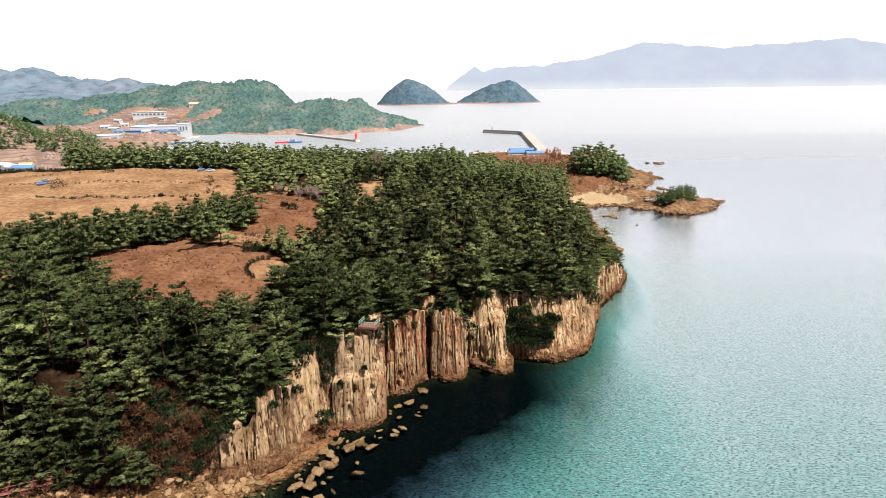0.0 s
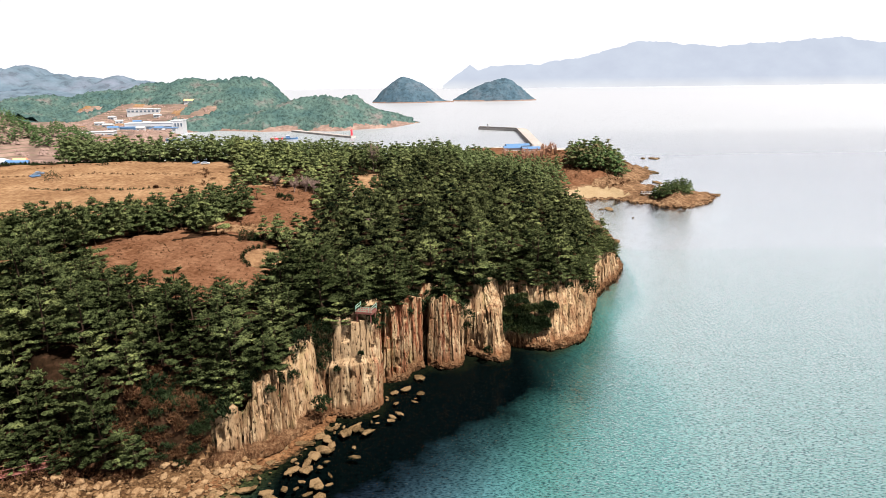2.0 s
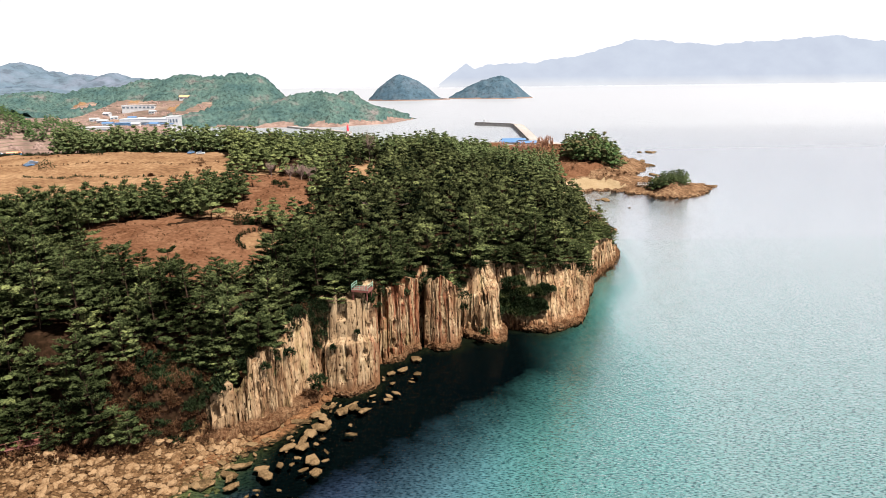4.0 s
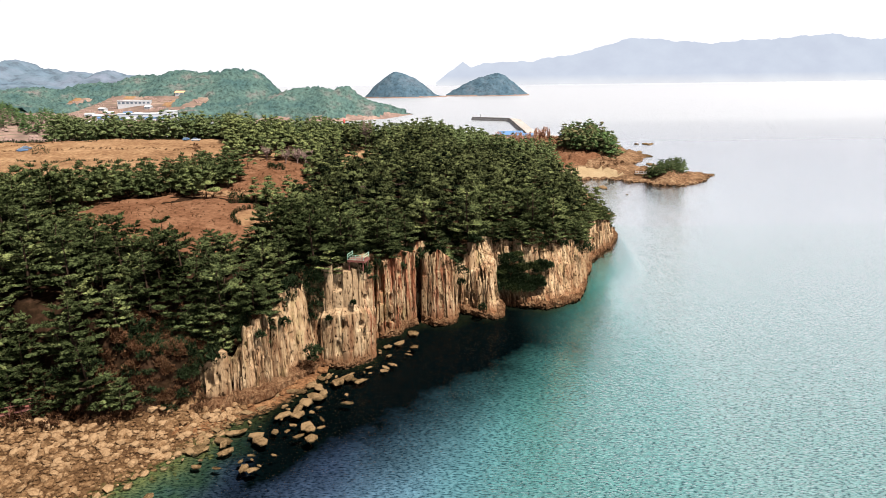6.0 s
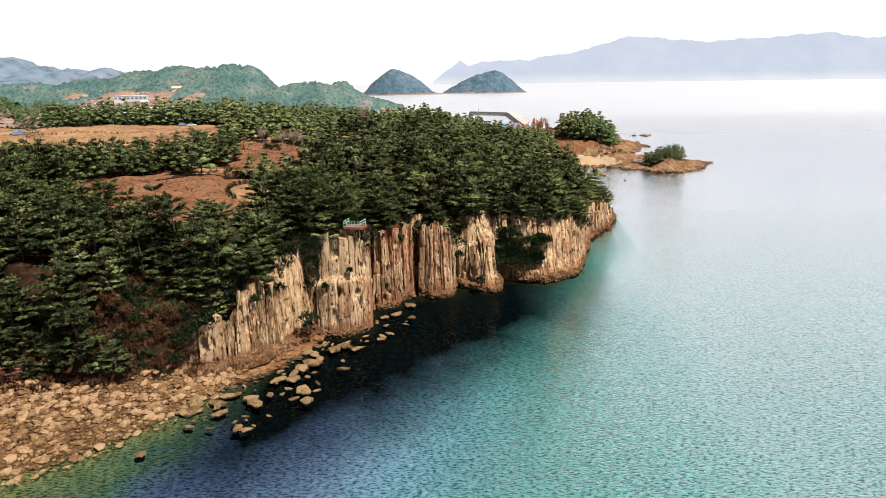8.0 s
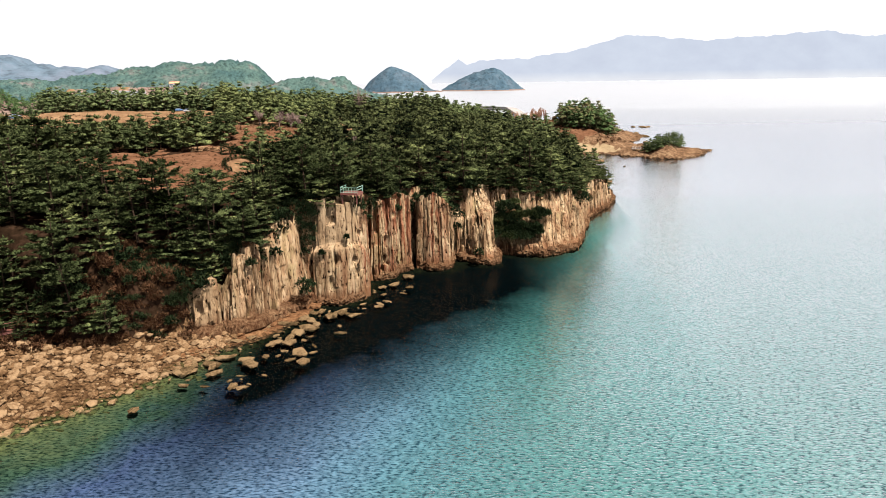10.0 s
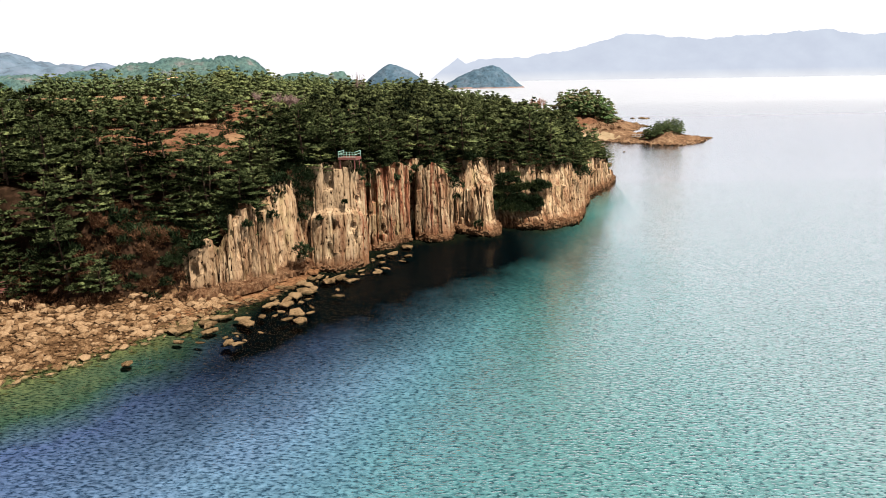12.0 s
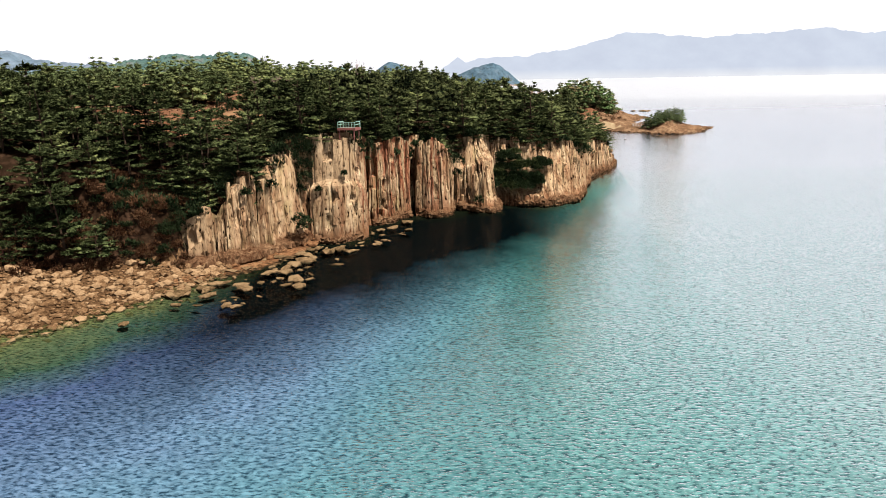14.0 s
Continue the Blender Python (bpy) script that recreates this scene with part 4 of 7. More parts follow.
def clumps(rng, pts, radius, height):
    """A rounded, ragged clump of foliage at each point, flat below."""
    n = len(pts)
    r = np.broadcast_to(np.asarray(radius, float).reshape(-1, 1), (n, 1))
    h = np.broadcast_to(np.asarray(height, float).reshape(-1, 1), (n, 1))
    a1 = np.arange(6) * 6.2832 / 6 + rng.uniform(0, 6.28, (n, 1))
    a2 = a1 + 0.52
    k1, k2 = 0.60 * rng.uniform(0.75, 1.25, (n, 6)), rng.uniform(0.72, 1.28, (n, 6))
    v = np.zeros((n, 14, 3))
    v[:, 0, 2] = h[:, 0]
    v[:, 1:7, 0], v[:, 1:7, 1] = np.cos(a1) * k1 * r, np.sin(a1) * k1 * r
    v[:, 1:7, 2] = h * rng.uniform(0.55, 0.95, (n, 6))
    v[:, 7:13, 0], v[:, 7:13, 1] = np.cos(a2) * k2 * r, np.sin(a2) * k2 * r
    v[:, 7:13, 2] = h * rng.uniform(-0.15, 0.25, (n, 6))
    v[:, 13, 2] = -0.35 * h[:, 0]
    f = []
    for i in range(6):
        j = (i + 1) % 6
        f += [(0, 1 + i, 1 + j), (1 + i, 7 + i, 1 + j), (1 + j, 7 + i, 7 + j), (13, 7 + j, 7 + i)]
    f = np.array(f)
    v = v + np.asarray(pts)[:, None, :]
    return v.reshape(-1, 3), (f[None, :, :] + (np.arange(n) * 14)[:, None, None]).reshape(-1, 3)


def clump_pine(seed, h=9.6, r=3.7, pads=15, sprays=14):
    """A pine seen from afar: flat ragged pads of needles in tiers round the stem, fringed with loose sprays."""
    rng = np.random.RandomState(seed)
    p, rad = [(0.0, 0.0, h * 0.95)], [1.1]
    for k in range(pads):
        u = (k + rng.uniform(0, 1)) / pads
        a = k * 2.4 + rng.uniform(-0.5, 0.5)
        reach = r * (1.02 - u) ** 0.6 * rng.uniform(0.5, 1.0)
        p.append((math.cos(a) * reach, math.sin(a) * reach, h * (0.13 + 0.76 * u) + rng.uniform(-0.5, 0.5)))
        rad.append((1.95 - 0.75 * u) * rng.uniform(0.75, 1.2))
    p, rad = np.array(p), np.array(rad)
    body = clumps(rng, p, rad * 0.66, rad * 0.46)
    q = np.repeat(p, sprays, axis=0)
    d = rng.normal(0, 1, q.shape) * (1, 1, 0.45)
    d[:, 2] = np.abs(d[:, 2])
    d /= np.linalg.norm(d, axis=1)[:, None]
    q = q + d * (1, 1, 0.55) * np.repeat(rad, sprays)[:, None] * rng.uniform(0.45, 0.95, (len(q), 1))
    return merge([body, blades(rng, q, d, 1, 0.75, 0.36, 0.22, 0.5)])


def pine_arrays(seed, h, r, whorls=5, arms=5, fingers=8, tufts=4, sprays=4, length=0.52, width=0.26, bare=0.12):
    """A coastal black pine: leaning trunk, spreading limbs, flat pads of needles."""
    rng = np.random.RandomState(seed)
    lean = rng.normal(0, 0.35, 2) * h / 10
    bow = rng.normal(0, 0.3, 2)

    def stem(t):
        return np.array([lean[0] * t + bow[0] * math.sin(3 * t), lean[1] * t + bow[1] * math.sin(3 * t), h * t * 0.95])
    wood = []
    ts = np.linspace(0, 1, 7)
    for a, b in zip(ts[:-1], ts[1:]):
        wood.append(limb(stem(a) - (0, 0, 0.5 if a == 0 else 0), stem(b), 0.20 * (1 - a) + 0.03, 0.20 * (1 - b) + 0.03, 6))
    pts, outs, mats, mat_r = [], [], [], []
    for k in range(whorls):
        u = min(max((k + rng.uniform(-0.5, 0.5)) / (whorls - 1), 0.0), 1.0)
        t = bare + (0.96 - bare) * u
        c = stem(t)
        reach = r * (0.26 + 0.74 * (1 - u) ** 0.75) * (0.85 if k == 0 else 1.0)
        n = max(4, arms - (k == whorls - 1))
        a0 = rng.uniform(0, 6.28)
        for j in range(n):
            ang = a0 + j * 6.283 / n + rng.uniform(-0.45, 0.45)
            L = reach * rng.uniform(0.6, 1.2)
            out = np.array([math.cos(ang), math.sin(ang), 0])
            e = c + out * L + (0, 0, 0.14 * L + rng.uniform(-0.5, 0.6) + 0.5 * u)
            wood.append(limb(c, e, 0.07 * (1 - u) + 0.03, 0.02, 3))
            mats += [c + (e - c) * 0.58 - (0, 0, 0.16), c + (e - c) * 0.92 - (0, 0, 0.14)]
            mat_r += [0.21 * L + 0.20, 0.17 * L + 0.18]
            # twigs spread like fingers in one flat plane, each thick with needles
            for g in range(fingers):
                s = 0.48 + 0.50 * (g + 0.5) / fingers
                b = ang + (-1) ** g * rng.uniform(0.25, 1.05) * (1 if g < fingers - 1 else 0.2)
                tip = np.array([math.cos(b), math.sin(b), rng.uniform(0.0, 0.22)])
                reach2 = (0.24 * L + 0.40) * rng.uniform(0.7, 1.25)
                q = c + (e - c) * s
                w = np.linspace(0.15, 1.0, tufts)[:, None] * reach2
                pts.append(q + tip * w + rng.normal(0, 0.09, (tufts, 3)) * (1, 1, 0.6))
                outs.append(np.repeat(tip[None, :], tufts, axis=0))
    pts, outs = np.vstack(pts), np.vstack(outs)
    pads = clumps(rng, np.array(mats), mat_r, np.array(mat_r) * 0.45)
    return merge([pads, blades(rng, pts, outs, sprays, length, width, 0.22, 0.5)]), merge(wood)


def bush_arrays(seed, rx, ry, rz, count, sprays=5, length=0.35, width=0.12, hollow=0.55):
    rng = np.random.RandomState(seed)
    d = rng.normal(0, 1, (count, 3))
    d /= np.linalg.norm(d, axis=1)[:, None]
    d[:, 2] = np.abs(d[:, 2])
    lump = 1 + 0.22 * np.sin(d[:, 0] * 5 + seed) * np.cos(d[:, 1] * 6 + seed * 2)
    p = d * (hollow + (1 - hollow) * rng.uniform(0, 1, (count, 1)) ** 0.5) * lump[:, None] * (rx, ry, rz)
    return blades(rng, p, d, sprays, length, width, 0.35)


def scattered(x0, x1, y0, y1, gap, seed, ok):
    """Jittered points, gap apart, where ok(x, y) holds."""
    rng = np.random.RandomState(seed)
    xs, ys = np.arange(x0, x1, gap), np.arange(y0, y1, gap * 0.87)
    gx, gy = np.meshgrid(xs, ys)
    gx = gx + (np.arange(len(ys)) % 2)[:, None] * gap / 2
    gx, gy = (gx + rng.uniform(-0.36, 0.36, gx.shape) * gap).ravel(), (gy + rng.uniform(-0.36, 0.36, gy.shape) * gap).ravel()
    k = ok(gx, gy)
    return gx[k], gy[k]


OPEN = RUSSET + DRY + [[(-8, 205), (-16, 209), (-6, 214), (2, 206)]]


GLADE = [(-57, 106), (-53, 116), (-45, 115), (-40, 109), (-47, 103)]      # russet scrub beside the cliff


def wooded(x, y):
    k = np.ones(x.shape, dtype=bool)
    for p in OPEN:
        k &= ~in_poly(p, x, y)
    k &= np.hypot(x - RING[0], y - RING[1]) > RING[2] + 1.5
    d, pr = shore_distance(LAND, x, y)
    k &= d > pr[..., 0] + np.where(pr[..., 2] > 2, 2.3, np.where(y > 240, 9.0, np.where(x < -40, 1.5, 3.5)))
    k &= x > -0.73 * y - 8
    k &= ~in_poly(GLADE, x, y)
    sea_side = (x > -31) & (y < 240)
    k &= ~sea_side | (land_height(x, y, 0.0)[0] > table_height(x, y) - 1.2)
    # the pine belt between the fields is a strip some 28 m deep
    front = belt_front(x)
    k &= ~((x < -64) & (y > front + 28) & (y < 300) & ~((x > -94) & (y > 264)))
    k &= ~((x < -76) & (y > front - 24) & (y < front))
    return k


# ---- pines near the cliff, each a tree of its own ----
PINES = []
for k in range(9):
    rng = np.random.RandomState(100 + k)
    h, r = rng.uniform(8.4, 12.4), rng.uniform(3.9, 5.2)
    (cv, cf), (tv, tf) = pine_arrays(200 + k, h, r)
    PINES.append((tri_mesh("crown", cv, cf, M_NEEDLE), tri_mesh("trunk", tv, tf, M_BARK), h))
tx, ty = scattered(-125, 70, 90, 330, 5.7, 7, wooded)
tz = land_height(tx, ty)[0]
near_tree = (ty < 164 + 0.12 * tx) | ((tx > 12) & (ty < 190)) | ((tx < -78) & (ty < 168))
order = np.argsort(ty + 0.0 * tx)
near_index = [i for i in order if near_tree[i]][:262]
near_set = set(near_index)
pine_rng = np.random.RandomState(5)
for i in near_index:
    k = pine_rng.randint(len(PINES))
    size = pine_rng.uniform(0.68, 1.22) * (0.55 if -88 < tx[i] < -40 and 138 < ty[i] < 170 else 1.22 if tx[i] < -84 else 1.0)
    tree = new("pine_tree")
    for me, nm in ((PINES[k][0], "crown"), (PINES[k][1], "trunk")):
        o = new(nm, me)
        o.parent = tree
    tree.matrix_world = pose(tx[i], ty[i], tz[i], 0, 0, pine_rng.uniform(0, 360)) @ Matrix.Diagonal((size, size, size * pine_rng.uniform(0.9, 1.1), 1))
    tagged(tree, "dark green coastal pine with flat needle pads, rooted above the cliff", "tree", "pines above the cliff")


def brink_pines():
    """Small pines that lean out over the edge of the cliff."""
    at_face, s = face_line()
    rng = np.random.RandomState(57)
    d = 6.0
    while d < s[-1] - 5:
        x, y, top, nx, ny = at_face(d)
        back = rng.uniform(1.6, 4.2) if x < 14 else rng.uniform(-0.5, 4.5)
        if not (-21 < x < -11.5 and back < 3.6) and not in_cleft(x, y):
            k, size = rng.randint(len(PINES)), rng.uniform(0.42, 0.72) * (1.0 if x < 14 else 0.92)
            tree = new("pine_tree")
            for me, nm in ((PINES[k][0], "crown"), (PINES[k][1], "trunk")):
                o = new(nm, me)
                o.parent = tree
            tree.matrix_world = pose(x + nx * back, y + ny * back, top - (0.6 if x < 14 else rng.uniform(0.6, 2.4)), rng.uniform(-7, 2), rng.uniform(-5, 5), rng.uniform(0, 360)) @ Matrix.Diagonal((size * 1.2, size * 1.2, size, 1))
            tagged(tree, "small pine leaning over the cliff edge", "tree", "pines on the cliff edge")
        d += rng.uniform(2.2, 4.6) if x < 14 else rng.uniform(1.1, 2.3)


def slope_band(x, y):
    d, pr = shore_distance(LAND, x, y)
    return (d > pr[..., 0] + 0.5) & (d < pr[..., 0] + 9) & ((pr[..., 2] < 3) | (x < -38)) & (x > -0.73 * y - 8) & (y > 84) & (smooth_noise(x, y, 16, 77) > -0.3) & ~in_poly(GLADE, x, y)


lx, ly = scattered(-90, -38, 84, 128, 3.5, 27, slope_band)
lz = land_height(lx, ly)[0]
for x, y, z in list(zip(lx, ly, lz))[:60]:
    k = pine_rng.randint(len(PINES))
    size = pine_rng.uniform(0.36, 0.66)
    tree = new("pine_tree")
    for me, nm in ((PINES[k][0], "crown"), (PINES[k][1], "trunk")):
        o = new(nm, me)
        o.parent = tree
    tree.matrix_world = pose(x, y, z, 0, 0, pine_rng.uniform(0, 360)) @ Matrix.Diagonal((size * 1.15, size * 1.15, size, 1))
    tagged(tree, "small dark green pine on the slope behind the stony beach", "tree", "pines on the slope")

# ---- the woods behind, too many to count ----


LIGHT_PINES = [clump_pine(300 + k, sprays=21) for k in range(10)]
FAR_PINES = [clump_pine(330 + k, pads=12, sprays=9) for k in range(8)]
LIGHT_STEMS = limb((0, 0, -0.5), (0.2, 0.1, 4.5), 0.16, 0.05, 4)


SIZE_AT = ((-130, -100, -82, -40, 0, 60), (1.20, 1.15, 1.05, 0.95, 1.08, 1.0))      # tree sizes across the headland, set to fit the skyline in the camera's view


def wood_mass(name, xs, ys, zs, label, seed, low=0.66, high=1.32, material=None):
    rng = np.random.RandomState(seed)
    crowns, stems = [], []
    for x, y, z in zip(xs, ys, zs):
        shapes = LIGHT_PINES if y < 225 else FAR_PINES
        v, f = shapes[rng.randint(len(shapes))]
        a, s = rng.uniform(0, 6.283), rng.uniform(low, high) * float(np.interp(x, SIZE_AT[0], SIZE_AT[1]))
        m = np.array([[math.cos(a), -math.sin(a), 0], [math.sin(a), math.cos(a), 0], [0, 0, rng.uniform(0.9, 1.1)]]) * s
        crowns.append((v @ m.T + (x, y, z), f))
        stems.append((LIGHT_STEMS[0] @ m.T + (x, y, z), LIGHT_STEMS[1]))
    cv, cf = merge(crowns)
    sv, sf = merge(stems)
    v, f = merge([(cv, cf), (sv, sf)])
    mi = np.concatenate([np.zeros(len(cf)), np.ones(len(sf))])
    return tagged(new(name, tri_mesh(name, v, f, [material or M_NEEDLE, M_BARK], mi)), label, "woodland", kind="stuff")


thin = np.random.RandomState(58).uniform(0, 1, len(tx))      # gaps between the crowns further back
rest = np.array([i for i in range(len(tx)) if i not in near_set and (thin[i] > 0.34 or tx[i] < -64)])
belt = rest[(tx[rest] < -40) & ~((tx[rest] < -64) & (ty[rest] > belt_front(tx[rest])) & (ty[rest] < 245))]
east = rest[(tx[rest] >= -40)]
wood_mass("pine_wood", tx[belt], ty[belt], tz[belt], "belt of dark green pines between dry fields", 51, material=M_NEEDLE)
wood_mass("pine_wood", tx[east], ty[east], tz[east], "dense dark green pine wood on the headland", 52, material=M_NEEDLE_LIT)
ax, ay = scattered(-160, -62, 160, 244, 4.1, 16, lambda x, y: (y > belt_front(x)) & (y < belt_front(x) + 26) & (x > -0.73 * y - 8))
wood_mass("pine_wood", ax, ay, land_height(ax, ay)[0], "closely planted belt of dark pines between two fields", 56, 0.72, 1.0, material=M_NEEDLE)
bx, by = scattered(-250, 75, 328, 430, 5.4, 17, lambda x, y: wooded(x, y) & (x > -0.555 * y) & (y < np.interp(x, (-40, 0), (384, 430))))
wood_mass("pine_wood", bx, by, land_height(bx, by)[0], "row of lighter green pines behind the far field", 53, 0.75, 1.2, M_LIGHT_LEAF)
px, py = scattered(80, 132, 400, 500, 5.0, 18, lambda x, y: ((x - 107) / 18) ** 2 + ((y - 442) / 28) ** 2 < 1)
wood_mass("pine_wood", px, py, land_height(px, py)[0], "clump of green and rusty trees on the rocky point", 54, 1.15, 1.75, M_POINT_LEAF)
ix, iy = scattered(118, 146, 354, 384, 2.5, 19, lambda x, y: ((x - 132.5) / 10.5) ** 2 + ((y - 367) / 8) ** 2 < 1)
wood_mass("pine_wood", ix, iy, land_height(ix, iy)[0] - 0.3, "small pines on the rocky islet", 55, 0.46, 0.78, M_LIGHT_LEAF)

# ---- far wooded hills ----
def hill_wood(name, x0, x1, y0, y1, gap, rise, rough, label, seed, material):
    """The closed canopy of a far wood: crowns swell out of one another, down to the ground at its edges."""
    rng = np.random.RandomState(seed)
    xs, ys = np.arange(x0, x1, gap), np.arange(y0, y1, gap)
    gx, gy = np.meshgrid(xs, ys)
    gx, gy = gx + rng.uniform(-0.3, 0.3, gx.shape) * gap, gy + rng.uniform(-0.3, 0.3, gy.shape) * gap
    ok = hill_ok(gx, gy)
    h = land_height(gx, gy)[0]
    z = np.where(ok, h + rise + rng.uniform(-1, 1, h.shape) * rough + 0.7 * rough * smooth_noise(gx, gy, gap * 4, seed), h - 1.5)
    i = np.arange(gx.size).reshape(gx.shape)
    f = np.stack([i[:-1, :-1], i[:-1, 1:], i[1:, 1:], i[1:, :-1]], axis=-1).reshape(-1, 4)
    f = f[ok.ravel()[f].any(axis=1)]
    v = np.stack([gx.ravel(), gy.ravel(), z.ravel()], axis=1)
    return tagged(new(name, tri_mesh(name, v, f, material, None, True)), label, "woodland", kind="stuff")


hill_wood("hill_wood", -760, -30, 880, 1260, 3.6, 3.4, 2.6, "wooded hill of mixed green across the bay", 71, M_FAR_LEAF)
hill_wood("hill_wood", -1450, -560, 1300, 2050, 9.0, 3.0, 1.6, "wooded hills far behind the village, tinted blue with painted haze", 72, M_BACK_LEAF)


def knoll_ok(x, y):
    d, pr = shore_distance(LAND, x, y)
    return (d > 8) & ((((x + 400) / 42) ** 2 + ((y - 615) / 50) ** 2 < 1) | (((x + 344) / 27) ** 2 + ((y - 626) / 34) ** 2 < 1))


kx, ky = scattered(-480, -290, 480, 690, 6.2, 74, knoll_ok)
wood_mass("knoll_wood", kx, ky, land_height(kx, ky)[0], "fresh green trees on two knolls beside the village", 75, 0.55, 0.85, M_KNOLL_LEAF)


def island(cx, cy, crest, depth, label, seed):
    """A steep wooded island: crest is its outline as height over the way across."""
    xs = np.linspace(crest[0][0], crest[-1][0], 90)
    top = np.interp(xs, [c[0] for c in crest], [c[1] for c in crest])
    top = np.convolve(np.pad(top, 4, "edge"), np.ones(9) / 9, "valid")
    us = np.linspace(-1, 1, 60)
    gx, gu = np.meshgrid(xs, us)
    z = top[None, :] * (1 - np.abs(gu) ** 1.6)
    z = z + 2.0 * smooth_noise(gx, gu * depth, 40, seed) * np.clip(z / 30, 0, 1)
    z = z + np.random.RandomState(seed).uniform(-0.9, 0.9, z.shape) * (z > 7)
    width = np.clip(np.sqrt(np.maximum(top / top.max(), 0.02)), 0, 1)
    gy = cy + gu * depth * width[None, :]
    i = np.arange(gx.size).reshape(gx.shape)
    f = np.stack([i[:-1, :-1], i[:-1, 1:], i[1:, 1:], i[1:, :-1]], axis=-1).reshape(-1, 4)
    v = np.stack([gx.ravel(), gy.ravel(), z.ravel() - 0.5], axis=1)
    zc = v[f][:, :, 2].mean(axis=1)
    mi = (zc < 3.2).astype(int)
    isl = new("island")
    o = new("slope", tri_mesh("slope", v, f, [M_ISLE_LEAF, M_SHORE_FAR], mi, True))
    o.parent = isl
    return tagged(isl, label, "island", "twin islands")


island(0, 2000, [(-178, 2), (-164, 19), (-140, 43), (-115, 63), (-97, 71), (-77, 73), (-58, 64), (-33, 52), (-6, 34), (16, 15), (30, 4), (44, 5), (58, 2)], 70, "steep wooded island with a pale rocky foot", 81)
island(0, 2070, [(58, 4), (84, 18), (119, 38), (161, 55), (198, 66), (220, 64), (246, 53), (272, 29), (295, 11), (309, 1)], 80, "wooded island with a long low slope", 82)

# ---- rock shapes ----
def stone_mesh(seed, material, flat=0.55, name="stone"):
    rng = np.random.RandomState(seed)
    bm = bmesh.new()
    bmesh.ops.create_icosphere(bm, subdivisions=1, radius=0.5)
    cuts = [Vector(rng.normal(0, 1, 3)).normalized() for _ in range(5)]
    for v in bm.verts:
        for c in cuts:
            k = v.co.dot(c)
            if k > 0.33:
                v.co -= c * (k - 0.33)
        v.co *= rng.uniform(0.9, 1.12)
        v.co.x *= 1.2
        v.co.z *= flat
    me = bpy.data.meshes.new(name)
    bm.to_mesh(me)
    bm.free()
    me.materials.append(material)
    return me


def column_mesh(seed):
    """One upright rock column, about 2 m wide and 1 m high before scaling: sharp straight arrises, cross joints, a slanting broken top."""
    rng = np.random.RandomState(seed)
    n = rng.randint(4, 7)
    ang = rng.uniform(-0.25, 0.25, n) + np.arange(n) * 6.283 / n
    rad = rng.uniform(0.75, 1.15, n)
    levels = [0.0, 0.22, 0.225, 0.47, 0.475, 0.76, 0.765, 0.93, 1.0]
    v, f = [], []
    off, grow = np.zeros(2), 1.12
    slant = rng.normal(0, 0.035, 2)
    for k, t in enumerate(levels):
        if k in (2, 4, 6):      # a joint: the piece above sits a little askew
            off, grow = off + rng.normal(0, 0.10, 2), grow * rng.uniform(0.86, 1.04)
        top = k == len(levels) - 1
        for a, r in zip(ang, rad):
            rr = r * grow * rng.uniform(0.96, 1.04) * (rng.uniform(0.45, 0.8) if top else 1.0)
            x, y = math.cos(a) * rr + off[0], math.sin(a) * rr + off[1]
            v.append((x, y, t + (x * slant[0] + y * slant[1] if k >= 7 else 0)))
    for k in range(len(levels) - 1):
        for i in range(n):
            j = (i + 1) % n
            f.append((k * n + i, k * n + j, (k + 1) * n + j, (k + 1) * n + i))
    f.append(tuple((len(levels) - 1) * n + i for i in range(n)))
    return mesh_of("rock_column", v, f, M_ROCK)


# ---- the cliff, buttress by buttress ----
cliff = new("cliff")
tagged(cliff, "tan sea cliff of upright jointed rock columns, rust-stained", "cliff", kind="structure")
COLUMNS = [column_mesh(400 + k) for k in range(16)]
c_rng = np.random.RandomState(9)
BUTTRESSES = [TOE, PALE_SLAB, FLUTES, RECESS, BLOCK, RUST_WALL, PILLAR, FLARE, HOLLOW, EAST_FACE, FAR_END]


def along(stations):
    """Ways along a run of the cliff: the place at a distance (foot x, y, top x, y, z), its length, and the inward normal there."""
    p = np.array(stations, dtype=float)
    s = np.concatenate([[0], np.cumsum(np.hypot(*(p[1:, :2] - p[:-1, :2]).T))])

    def at(d):
        return np.array([np.interp(d, s, p[:, k]) for k in range(5)])

    def inward(d, reach=1.3):
        a, b = at(max(d - reach, 0)), at(min(d + reach, s[-1]))
        t = (b[:2] - a[:2]) + 0.5 * (b[2:4] - a[2:4])
        t = t / (np.hypot(*t) + 1e-9)
        return np.array([-t[1], t[0]])
    return at, s[-1], inward


def face_line(rim=True):
    """The brink (or, with rim False, the foot) of the whole cliff: place, height of the top and inward normal at a distance along it."""
    p = np.array([q for run in BUTTRESSES for q in run], dtype=float)
    xy = p[:, 2:4] if rim else p[:, :2]
    s = np.concatenate([[0], np.cumsum(np.hypot(*(xy[1:] - xy[:-1]).T))])

    def at(d):
        x, y, top = np.interp(d, s, xy[:, 0]), np.interp(d, s, xy[:, 1]), np.interp(d, s, p[:, 4])
        xa, ya = np.interp(d - 0.6, s, xy[:, 0]), np.interp(d - 0.6, s, xy[:, 1])
        xb, yb = np.interp(d + 0.6, s, xy[:, 0]), np.interp(d + 0.6, s, xy[:, 1])
        q = math.hypot(xb - xa, yb - ya) + 1e-9
        return float(x), float(y), float(top), float(-(yb - ya) / q), float((xb - xa) / q)
    return at, s


def in_cleft(x, y):
    return -3.6 < x < -1.4 and y > 150.0


